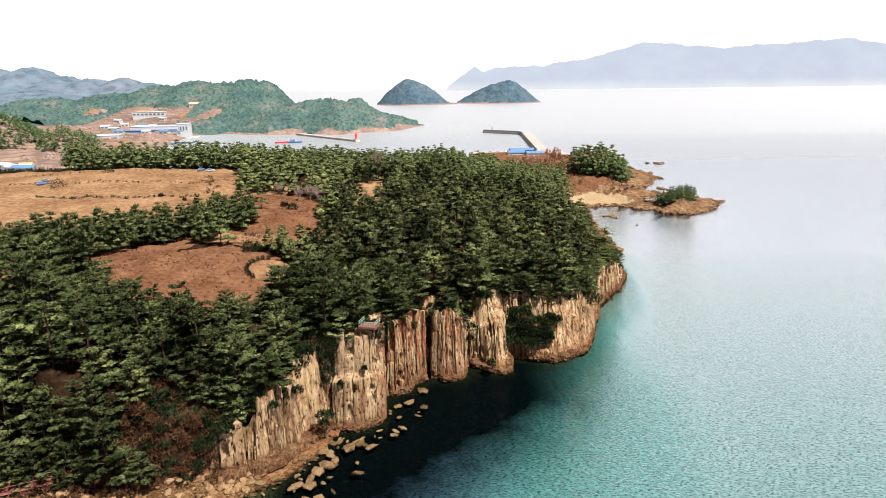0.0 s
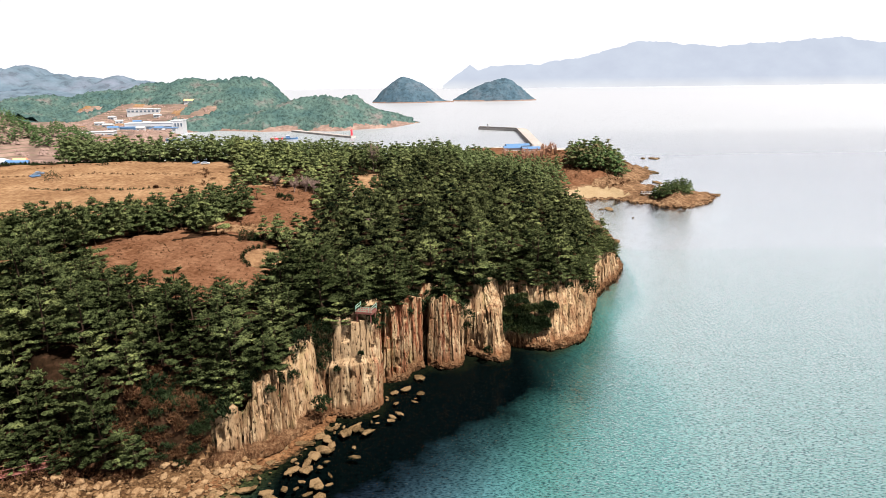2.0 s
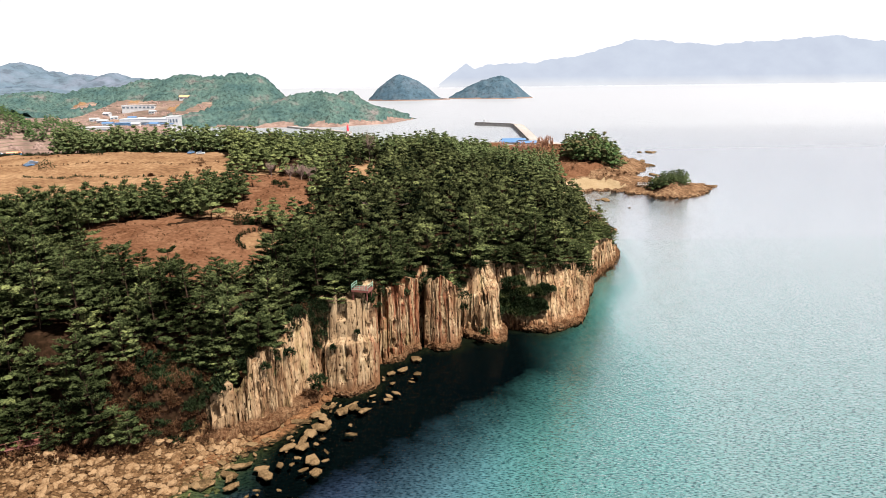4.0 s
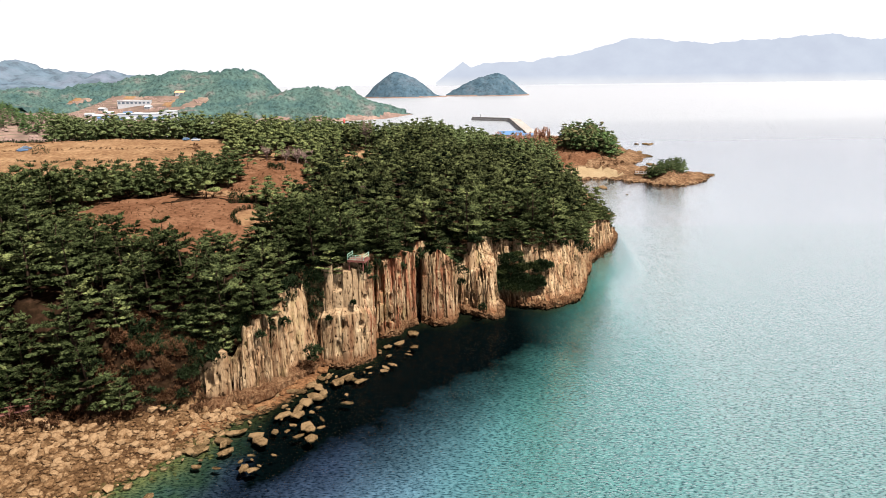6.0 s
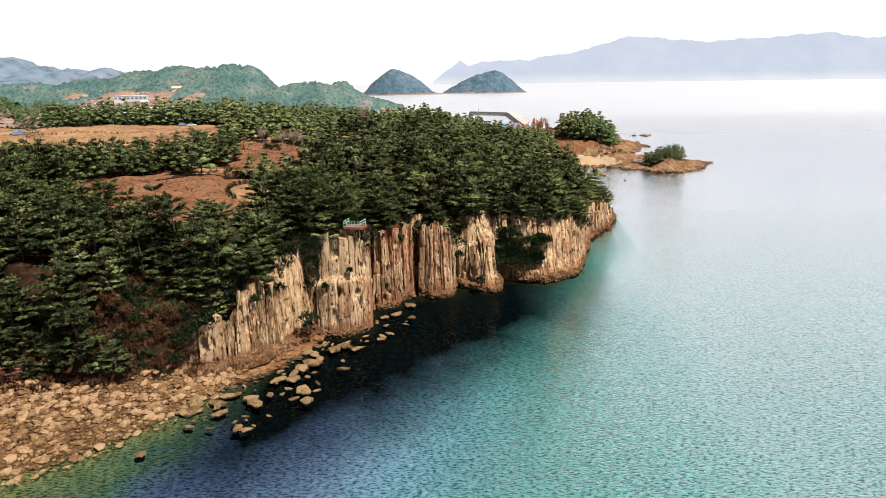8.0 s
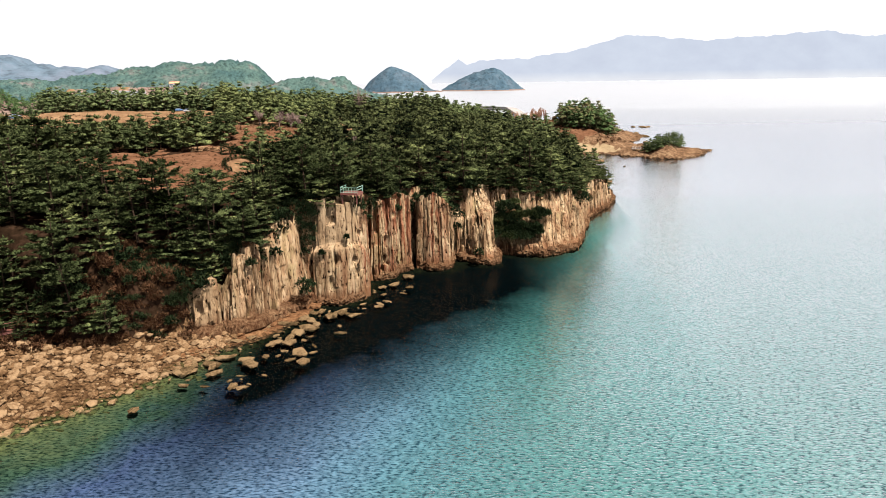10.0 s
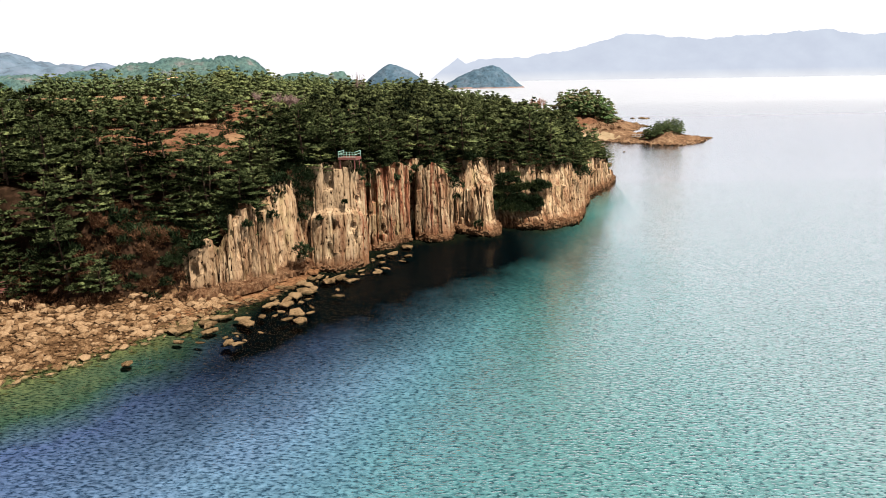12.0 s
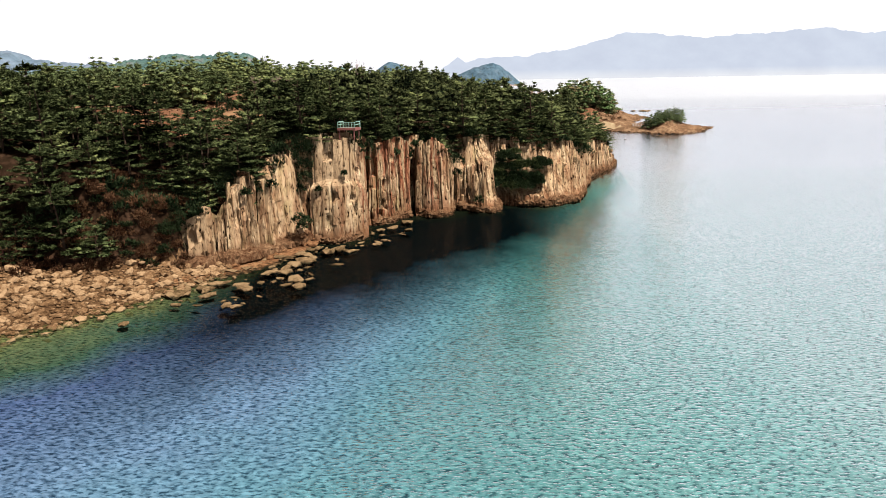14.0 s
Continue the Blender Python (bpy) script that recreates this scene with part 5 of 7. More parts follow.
def buttress(stations, label, seed, widths=(0.55, 0.8, 1.1, 1.6), rough=0.3, joint=0.6, profile=((0, 0), (1, 1)), broken=0.35, pits=6, rise=0.4):
    """One mass of jointed rock: upright columns of uneven width, parted by deep narrow joints, snapped across, some broken off short."""
    rng = np.random.RandomState(seed)
    at, length, inward = along(stations)
    edges = [0.0]
    while edges[-1] < length - 0.4:
        edges.append(min(edges[-1] + rng.choice(widths) * rng.uniform(0.75, 1.3), length))
    edges[-1] = length
    n = len(edges) - 1
    base = np.convolve(rng.normal(0, rough, n + 4), (0.25, 0.5, 0.25), "same")[2:-2] + rng.normal(0, rough * 0.6, n)
    tall = max(q[4] for q in stations) + 1.2
    rows = int(tall / rise) + 1
    zs = np.linspace(0, 1, rows)
    pu, pv = [q[0] for q in profile], [q[1] for q in profile]
    snaps = [np.sort(rng.uniform(0.05, 0.98, rng.randint(2, 6))) for _ in range(n)]
    steps = [np.cumsum(np.r_[0, np.abs(rng.normal(0, 0.16, len(k))) * rng.choice((-1, -1, 1), len(k))]) * rough / 0.3 for k in snaps]
    short = np.where(rng.uniform(0, 1, n) < broken, rng.uniform(0.45, 0.93, n), 2.0)
    back = rng.uniform(0.4, 1.3, n)
    crest = np.minimum(rng.normal(-0.2, 0.8, n), 0.45) * min(1.0, tall / 16) ** 2
    deep = rng.uniform(0.4, 1.6, n + 1) * joint
    sway = rng.uniform(0, 6.28, (n + 1, 2))
    holes = [(rng.uniform(0, length), rng.uniform(0.12, 0.85), rng.uniform(0.3, 0.75), rng.uniform(0.7, 2.2), rng.uniform(0.6, 1.4)) for _ in range(2 * pits)]
    samples = []      # way along, column, place across it, joint number or -1
    for c in range(n):
        w = edges[c + 1] - edges[c]
        lip = min(0.10 / w, 0.2)
        samples += [(edges[c], c, -1.0, c)] + [(edges[c] + w * k, c, 2 * k - 1, -1) for k in (lip, 0.3, 0.52, 0.75, 1 - lip)]
    samples.append((length, n - 1, 1.0, n))
    v, m = [], len(samples)
    at_all = [at(d) for d, *_ in samples]
    n_all = [inward(d) for d, *_ in samples]
    soft = np.ones(9) / 9      # the weathering runs up and down
    grain = np.apply_along_axis(lambda q: np.convolve(np.pad(q, 4, "edge"), soft, "valid"), 0, rng.normal(0, 0.22 * min(1.0, (rough / 0.24) ** 1.5), (rows, m))) + rng.normal(0, 0.018, (rows, m))
    twist = rng.normal(0, 0.13, (n, 8))
    for r, u in enumerate(zs):
        pull = float(np.interp(u, pu, pv))
        for i, (d, c, e, j) in enumerate(samples):
            fx, fy, tx, ty, tz = at_all[i]
            nx, ny = n_all[i]
            z = -1.2 + (tz + 1.2) * u
            k = int(np.searchsorted(snaps[c], u))
            o = base[c] + steps[c][k] + 0.16 * (1 - abs(e) ** 3) + twist[c, k] * e + grain[r, i]
            if u > short[c]:
                o -= back[c]
            if j >= 0:
                o = min(base[max(j - 1, 0)], base[min(j, n - 1)]) - deep[j]
            for hd, hu, hw, hh, hdep in holes:
                q = ((d - hd) / hw) ** 2 + ((u - hu) * tall / hh) ** 2
                if q < 1:
                    o -= hdep * (1 - q)
            jj = min(c if e < 0 else c + 1, n)
            slip = 0.10 * math.sin(z * 0.55 + sway[jj, 0]) + 0.06 * math.sin(z * 1.7 + sway[jj, 1])
            x, y = fx + (tx - fx) * pull, fy + (ty - fy) * pull
            top = crest[c] * u ** 6 - (0.5 if j >= 0 else 0.0) * u ** 8
            v.append((x - nx * o + ny * slip, y - ny * o - nx * slip, z + top))
    for i in range(m):      # the top runs back under the soil
        q, (nx, ny) = v[(rows - 1) * m + i], n_all[i]
        v.append((q[0] + nx * 3.5, q[1] + ny * 3.5, q[2] - 0.1))
    f = [(r * m + i, r * m + i + 1, (r + 1) * m + i + 1, (r + 1) * m + i) for r in range(rows) for i in range(m - 1)]
    o = new("rock_face", mesh_of("rock_face", v, f, M_ROCK))
    o.parent = cliff
    return tagged(o, label)


UPRIGHT = ((0, -0.1), (0.12, 0.15), (0.9, 0.8), (1, 1))
buttress(TOE, "low crumbling end of the cliff above the beach", 21, (0.5, 0.8, 1.2), 0.4, 0.5, broken=0.5)
buttress(PALE_SLAB, "smooth pale rock slab at the low end of the cliff", 22, (1.6, 2.4), 0.14, 0.3, UPRIGHT, 0.1, 2)
buttress(FLUTES, "tight row of pale upright rock flutes", 23, (0.4, 0.55, 0.8, 1.1), 0.26, 0.6, UPRIGHT, 0.3, 4)
buttress(RECESS, "broken rock columns set back in a recess", 24, (0.5, 0.7, 1.0, 1.5), 0.36, 0.7, ((0, -0.1), (0.4, 0.25), (0.7, 0.6), (1, 1)), 0.5, 9)
buttress(BLOCK, "great pale rock block with a smooth upper face", 25, (1.9, 2.8, 3.8), 0.14, 0.16, ((0, -0.25), (0.08, 0.0), (0.56, 0.15), (0.60, 0.85), (1, 1)), 0.15, 10)
buttress(RUST_WALL, "rust-stained fluted rock wall beside a dark cleft", 26, (0.5, 0.7, 1.0, 1.4), 0.34, 0.7, UPRIGHT, 0.35, 12)
buttress(PILLAR, "tall pillar of rock streaked with rust", 27, (0.7, 1.0, 1.5, 2.0), 0.22, 0.5, UPRIGHT, 0.2, 5)
buttress(FLARE, "fluted rock buttress spreading at its foot", 28, (0.5, 0.8, 1.1, 1.6), 0.30, 0.6, ((0, -0.02), (0.06, 0.03), (0.16, 0.20), (0.25, 0.30), (0.72, 0.46), (0.78, 0.72), (1, 1)), 0.35, 6)
buttress(HOLLOW, "broken back wall of a hollow above a rock bench", 29, (0.7, 1.0, 1.5), 0.36, 0.5, ((0, -0.08), (0.10, 0.0), (0.20, 0.06), (0.28, 0.45), (0.40, 0.68), (0.75, 0.82), (1, 1)), 0.4, 6)
buttress(EAST_FACE, "sloping fluted rock face streaming down to the sea", 30, (0.5, 0.8, 1.1, 1.6), 0.28, 0.55, ((0, -0.05), (0.10, 0.02), (0.17, 0.12), (0.24, 0.26), (1, 1)), 0.3, 5)
buttress(FAR_END, "lower rock face at the tip of the headland", 31, (0.8, 1.2, 1.8, 2.6), 0.45, 0.8, ((0, -0.15), (0.15, 0.2), (1, 1)), 0.4, 5, 0.6)
brink_pines()


def stand_columns():
    """Single columns half sunk in the wall, some broken off half way."""
    at_face, s = face_line(False)
    at = 0.3
    while at < s[-1]:
        x, y, top, nx, ny = at_face(at)
        slab = -41.5 < x < -36 or -22.5 < x < -14 or 15 < x < 43
        if not in_cleft(x, y) and not slab:
            w = c_rng.choice([0.30, 0.40, 0.52, 0.66]) * c_rng.uniform(0.85, 1.15) * (1.7 if x > 43 else 1.0)
            h = top * c_rng.choice([0.8, 0.6, 0.42, 0.28, 0.18]) + c_rng.uniform(-0.6, 0.2)
            tilt = radians(5.0) + radians(c_rng.normal(0, 1.2))
            off = 0.45 + c_rng.normal(0, 0.25)
            o = new("rock_column", COLUMNS[c_rng.randint(len(COLUMNS))])
            o.parent = cliff
            o.matrix_world = Matrix.Translation((x + nx * off, y + ny * off, -1.0)) @ Matrix.Rotation(-tilt, 4, Vector((ny, -nx, 0))) @ Matrix.Rotation(c_rng.uniform(0, 6.283), 4, "Z") @ Matrix.Diagonal((w * c_rng.uniform(0.8, 1.25), w, h + 1.0, 1))
        at += c_rng.choice([1.4, 2.2, 3.2])


stand_columns()


def foot_ledge():
    """The worn bench that runs along the foot, ribbed and undercut, rust-brown."""
    at_face, s = face_line(False)
    rng = np.random.RandomState(19)
    ds = np.arange(0.0, s[-1], 0.38)
    xs, ys, _, nxs, nys = (np.array(c) for c in zip(*[at_face(d) for d in ds]))
    soft = np.ones(17) / 17
    nxs, nys = (np.convolve(np.pad(c, 8, "edge"), soft, "valid") for c in (nxs, nys))
    west = np.clip((-21.5 - xs) / 3, 0, 1)
    wide = 0.75 + 0.25 * np.sin(ds * 0.42) + 0.2 * np.sin(ds * 1.13 + 1) + 1.7 * west
    tall = 1.35 + 0.3 * np.sin(ds * 0.31 + 2) + 0.2 * np.sin(ds * 1.7) + 0.9 * west
    prof = [(0.85, -1.3), (0.92, -0.15), (0.80, 0.12), (1.05, 0.35), (1.0, 0.62), (0.88, 0.82), (0.6, 0.95), (0.2, 1.06), (-1.2, 1.15)]
    v, f, n = [], [], len(ds)
    for a, z in prof:
        rib = rng.normal(0, 0.16, n)
        o = -(a * wide + rib * (abs(a) > 0.3))
        zz = np.where(z < 0, z, z * tall) + rng.normal(0, 0.10, n) * (z > 0)
        for i in range(n):
            v.append((xs[i] + nxs[i] * o[i], ys[i] + nys[i] * o[i], zz[i]))
    for k in range(len(prof) - 1):
        for i in range(n - 1):
            if not in_cleft(xs[i], ys[i]) and abs(xs[i] + 12.5) > 0.6:
                f.append((k * n + i, k * n + i + 1, (k + 1) * n + i + 1, (k + 1) * n + i))
    o = new("foot_ledge", mesh_of("foot_ledge", v, f, M_ROCK_FOOT))
    o.parent = cliff
    tagged(o, "rust-brown wave-worn ledge along the foot of the cliff")


foot_ledge()

# worn skirt of low rock along the foot of the cliff
SKIRT = [stone_mesh(480 + k, M_LEDGE, 0.55, "ledge_rock") for k in range(6)]


def lay_skirt():
    at_face, s = face_line(False)
    at = 0.0
    while at < s[-1]:
        x, y, _, nx, ny = at_face(at)
        if x < -21:
            wide = 3.0
            o = new("ledge_rock", SKIRT[c_rng.randint(6)])
            o.parent = cliff
            k = c_rng.uniform(-wide, 0.4)
            o.matrix_world = pose(x + nx * k, y + ny * k, 0.35 + 0.28 * (wide + k), c_rng.normal(0, 8), c_rng.normal(0, 8), math.degrees(math.atan2(-nx, ny)) + c_rng.normal(0, 15)) @ Matrix.Diagonal((c_rng.uniform(1.4, 2.6), c_rng.uniform(1.2, 2.0), c_rng.uniform(1.2, 2.4), 1))
        at += 0.95


lay_skirt()

# ---- loose rocks in the shallows ----
ROCKS = [stone_mesh(500 + k, M_WET, 0.5) for k in range(8)]
r_rng = np.random.RandomState(14)


def rock(x, y, size, z=0.05, label="weathered tan rock lying in the shallows", stretch=1.0):
    o = new("rock", ROCKS[r_rng.randint(8)])
    o.matrix_world = pose(x, y, z, r_rng.normal(0, 6), r_rng.normal(0, 6), r_rng.uniform(0, 360)) @ Matrix.Diagonal((size * stretch, size, size * r_rng.uniform(0.7, 1.0), 1))
    return tagged(o, label, "rock", "rocks in the shallows")


for x, y, s in ((-4.2, 143.2, 3.0), (-23.2, 110.3, 3.2), (-18.4, 118.4, 3.2), (-21.5, 112.4, 3.4), (-23.8, 105.6, 2.8), (-20.0, 97.3, 2.3), (-16.5, 120.0, 2.6), (-29.0, 113.4, 3.0), (-38.8, 94.3, 2.6), (-28.9, 88.9, 1.8), (-40.6, 82.4, 1.9), (-6.9, 137.4, 2.6), (-9.6, 135.6, 2.2)):
    rock(x, y, s)
SHALLOWS = [(-41, 106), (-33, 108.5), (-26, 115), (-20.5, 122), (-12.5, 125.5), (-10.8, 136), (-2.5, 141), (-2.4, 134.5), (-7.2, 127), (-12.5, 116), (-19.5, 97), (-27, 87.5), (-34, 86.5), (-41, 93)]
wx, wy = scattered(-42, -1, 85, 145, 1.75, 141, lambda x, y: in_poly(SHALLOWS, x, y))
for x, y in zip(wx, wy):
    inshore = min(1.0, max(0.0, float(shore_distance(LAND, np.array([x]), np.array([y]))[0][0]) / 6.0 + 1.0))
    if r_rng.uniform() < 0.25 + 0.65 * inshore:
        size = 0.55 + 1.9 * r_rng.uniform() ** 2.4
        rock(x, y, size, r_rng.uniform(-0.12, 0.16) + 0.10 * inshore, "weathered rock lying half under water in the shallows", r_rng.uniform(1.0, 1.7))

# ---- viewing platform on the cliff ----
def platform(x, y, z):
    deck = new("viewing_platform")
    deck.matrix_world = pose(x, y, z, 0, 0, -16)
    box_part("floor", deck, M_RED_BEAM, (-1.75, 1.75, -1.2, 1.8, -0.12, 0.0), "red-brown deck boards")
    box_part("front_beam", deck, M_RED_BEAM, (-1.8, 1.8, -1.30, -1.18, -0.40, -0.02))
    for sx in (-1, 1):
        box_part("side_beam", deck, M_RED_BEAM, (sx * 1.8 - 0.06, sx * 1.8 + 0.06, -1.18, 1.8, -0.5, -0.02))
        for yy in (-1.0, 1.5):
            box_part("leg", deck, M_RED_BEAM, (sx * 1.5 - 0.1, sx * 1.5 + 0.1, yy - 0.1, yy + 0.1, -2.2, -0.1))
    for k in range(7):
        xx = -1.7 + k * 3.4 / 6
        box_part("post", deck, M_GREEN_PAINT, (xx - 0.035, xx + 0.035, -1.20, -1.13, 0.0, 1.1))
    for zz in (1.08, 0.6, 0.14):
        box_part("rail", deck, M_GREEN_PAINT, (-1.8, 1.8, -1.19, -1.14, zz - 0.03, zz + 0.03))
    for sx in (-1, 1):
        for zz in (1.12, 0.62):
            box_part("side_rail", deck, M_GREEN_PAINT, (sx * 1.75 - 0.04, sx * 1.75 + 0.04, -1.1, 1.8, zz - 0.05, zz + 0.05))
        box_part("side_post", deck, M_GREEN_PAINT, (sx * 1.75 - 0.06, sx * 1.75 + 0.06, 1.6, 1.72, 0.0, 1.2))
    return tagged(deck, "small deck with green railings above red-brown beams, on the cliff edge", "platform")


platform(-14.5, 129.0, 22.0)

# ---- bushes and single trees ----
def ground_z(x, y):
    return float(land_height(np.array([float(x)]), np.array([float(y)]))[0][0])


def bush(name, x, y, size, label, material, seed, z=None, count=160, group="", length=0.35, width=0.15):
    v, f = bush_arrays(seed, *size, count, 5, length, width)
    o = new(name, tri_mesh(name, v, f, material))
    o.location = (x, y, (ground_z(x, y) if z is None else z) - 0.1)
    return tagged(o, label, "bush", group)


# evergreen growth that clings to the cliff
k_rng = np.random.RandomState(601)
for k in range(40):
    u = (k + 0.5) / 40
    x = 14.6 + 15.4 * u + k_rng.uniform(-0.9, 0.9)
    reach = 8.6 if 0.25 < u < 0.62 else (3.0 if u < 0.25 else 6.8)
    z = 4.2 + k_rng.uniform(0, 1) * reach
    sz = k_rng.uniform(0.9, 1.9)
    bush("cliff_bush", x, 161.4 + 0.38 * (z - 4.0) - 2.4 * max(0.0, (18.5 - x) / 4.5) + k_rng.uniform(-0.9, 0.5), (sz * 1.3, sz * 0.9, sz * 0.85), "dense dark evergreen bush in a hollow of the cliff", M_NEEDLE if k % 4 == 0 else M_BUSH, 600 + k, z, int(120 * sz), "bushes on the cliff", 0.75, 0.30)
for k, (x, y, z, s) in enumerate(((-23.2, 126.6, 12.4, 1.7), (-22.9, 127.0, 14.6, 1.9), (-23.4, 127.4, 17.0, 2.2), (-23.8, 127.2, 19.0, 1.8), (-25.4, 126.6, 16.4, 1.6), (-23.6, 120.8, 5.4, 1.5), (-23.2, 120.4, 4.2, 1.1), (-24.2, 126.2, 10.4, 1.3), (8.0, 151.6, 12.0, 1.7), (7.6, 151.4, 9.4, 1.1), (-27.6, 118.0, 12.6, 1.1), (-31.0, 113.0, 12.2, 0.9), (12.8, 152.0, 2.6, 1.3), (-15.5, 126.4, 13.4, 0.6), (-22.6, 122.6, 4.8, 1.2), (34.6, 163.0, 15.5, 1.3), (42.0, 171.5, 11.5, 2.0), (43.5, 177.0, 10.5, 2.4), (-20.5, 125.5, 10.5, 0.7))):
    bush("cliff_bush", x, y, (s, s * 0.9, s * 1.1), "small dark bush rooted in a crack of the cliff", M_BUSH, 620 + k, z, int(60 + 50 * s), "bushes on the cliff", 0.4, 0.2)
for k in range(44):
    x, y = k_rng.uniform(-57, -38.5), k_rng.uniform(105, 118)
    if k > 35:
        x, y = k_rng.uniform(-47, -40.5), k_rng.uniform(106.5, 110)
    sz = k_rng.uniform(0.8, 1.9)
    bush("slope_bush", x, y, (sz * 1.1, sz, sz), "low evergreen bush on the slope beside the cliff" if k % 3 == 0 else "russet leafless bush on the slope beside the cliff", M_BUSH if k % 3 == 0 else M_SHRUB, 560 + k, None, int(260 * sz), "bushes beside the cliff", 0.36, 0.11)
for k, (x, y, s) in enumerate(((-54.5, 185.4, 2.4), (-52.6, 186.8, 1.7), (-49.5, 187.6, 1.5), (-47.0, 188.4, 1.6), (-51.0, 184.6, 1.2))):
    bush("field_bush", x, y, (s * 0.8, s * 0.8, s * 1.6), "dark upright evergreen bush beside the field track", M_BUSH, 640 + k, None, 260, "bushes by the track", 0.35, 0.18)
for k, (x, y, s) in enumerate(((-161, 281, 3.4), (-156.9, 317.6, 2.6), (-93.8, 254.4, 1.0), (-87.4, 251.3, 1.1), (-82.7, 253.6, 1.1), (-99.8, 258.9, 0.8), (-110, 262, 1.0), (-52.8, 237.3, 2.0), (-57, 243, 1.5), (-37.6, 310, 2.6), (-33.4, 309, 2.4))):
    bush("field_bush", x, y, (s, s, s * 1.2), "round green bush alone in the dry field", M_BUSH if s > 1.2 else M_SHRUB, 660 + k, None, 200, "bushes in the far field", 0.4, 0.22)

# ring of little conical shrubs round a round lawn
v, f = bush_arrays(690, 0.55, 0.55, 1.3, 70, 5, 0.28, 0.14)
ring_shrub = tri_mesh("ring_shrub", v, f, M_BUSH)
for k in range(26):
    a = k * 2 * math.pi / 26
    if 1.25 < a < 1.75 or 4.3 < a < 5.2:
        continue
    x, y = RING[0] + RING[2] * math.cos(a), RING[1] + RING[2] * math.sin(a)
    o = new("ring_shrub", ring_shrub)
    o.location = (x, y, ground_z(x, y) - 0.05)
    tagged(o, "small clipped evergreen shrub in a ring round a lawn", "shrub", "ring of shrubs")


def bare_tree(x, y, h, r, seed, label, material, group, stout=0.05):
    """A leafless tree: trunk, forking limbs, fine upright twigs."""
    rng = np.random.RandomState(seed)
    wood, twigs = [limb((0, 0, -0.4), (0.1, 0, h * 0.35), 0.16, 0.11, 5)], []
    for _ in range(12):
        a, u = rng.uniform(0, 6.28), rng.uniform(0.25, 0.6)
        e = np.array([math.cos(a) * r * rng.uniform(0.4, 1), math.sin(a) * r * rng.uniform(0.4, 1), h * rng.uniform(0.6, 1.0)])
        b = np.array([0.1, 0, h * u * 0.6])
        wood.append(limb(b, e, 0.07, 0.015, 3))
        for _ in range(26):
            q = b + (e - b) * rng.uniform(0.3, 1.0)
            g = q + np.array([rng.normal(0, 0.5), rng.normal(0, 0.5), rng.uniform(0.4, 1.5)])
            twigs.append(limb(q, g, stout, stout * 0.3, 3))
    t = new("bare_tree")
    for nm, vf in (("trunk", merge(wood)), ("crown", merge(twigs))):
        o = new(nm, tri_mesh(nm, vf[0], vf[1], material))
        o.parent = t
    t.location = (x, y, ground_z(x, y))
    return tagged(t, label, "tree", group)


for k, (x, y, h, r) in enumerate(((-29.6, 322, 15, 2.4), (-31.4, 324, 13, 2.0), (-28.2, 325, 14, 2.0))):
    bare_tree(x, y, h, r, 700 + k, "pale pinkish-brown leafless tree among the pines", M_BARE, "leafless trees in the wood")
M_LARCH = surface("larch_twigs", (0.20, 0.105, 0.070), (0.28, 0.155, 0.105), (0.34, 0.205, 0.145), 0.5, 3.0, relief=0)
l_rng = np.random.RandomState(71)
for k in range(24):
    x = 48 + 1.9 * k + l_rng.normal(0, 1.0)
    bare_tree(x, 466 + 2.2 * k + l_rng.normal(0, 5), l_rng.uniform(9, 14), 1.8, 720 + k, "slim russet leafless tree in a row near the harbour", M_LARCH, "row of leafless trees", 0.13)
for k, (x, y) in enumerate(((-50.4, 258), (-48, 262), (-54, 254), (-46, 255), (-52, 266), (-63, 262), (-20, 207), (-9, 208))):
    bare_tree(x, y, 5.5, 2.2, 750 + k, "low brown leafless tree in the scrub", M_BARE, "leafless trees in the scrub")


def stone_marker(x, y):
    """An upright inscribed slab on a stepped plinth."""
    t = new("stone_marker")
    t.location = (x, y, ground_z(x, y) - 0.1)
    box_part("step", t, M_CONCRETE, (-1.3, 1.3, -0.9, 0.9, 0.0, 0.35), "", 0.04)
    box_part("plinth", t, M_WHITE, (-0.9, 0.9, -0.6, 0.6, 0.35, 0.95), "", 0.05)
    box_part("slab", t, M_WHITE, (-0.65, 0.65, -0.22, 0.22, 0.95, 3.1), "tall white stone slab", 0.06)
    box_part("cap", t, M_WHITE, (-0.85, 0.85, -0.4, 0.4, 3.1, 3.4), "", 0.08)
    return tagged(t, "white stone marker standing in a clearing among pines", "monument")


stone_marker(-31.5, 262)

# ---- harbour and bay ----
def slab(name, pts, z0, z1, material, label, category):
    """A quay or pier: an outline in plan with battered sides."""
    bm = bmesh.new()
    c = Vector((sum(p[0] for p in pts) / len(pts), sum(p[1] for p in pts) / len(pts)))
    lo = [bm.verts.new((p[0] + (p[0] - c.x) * 0.02, p[1] + (p[1] - c.y) * 0.02, z0)) for p in pts]
    hi = [bm.verts.new((*p, z1)) for p in pts]
    bm.faces.new(hi)
    for i in range(len(pts)):
        j = (i + 1) % len(pts)
        bm.faces.new((lo[i], lo[j], hi[j], hi[i]))
    bmesh.ops.recalc_face_normals(bm, faces=bm.faces)
    me = bpy.data.meshes.new(name)
    bm.to_mesh(me)
    bm.free()
    me.materials.append(material)
    return tagged(new(name, me), label, category)


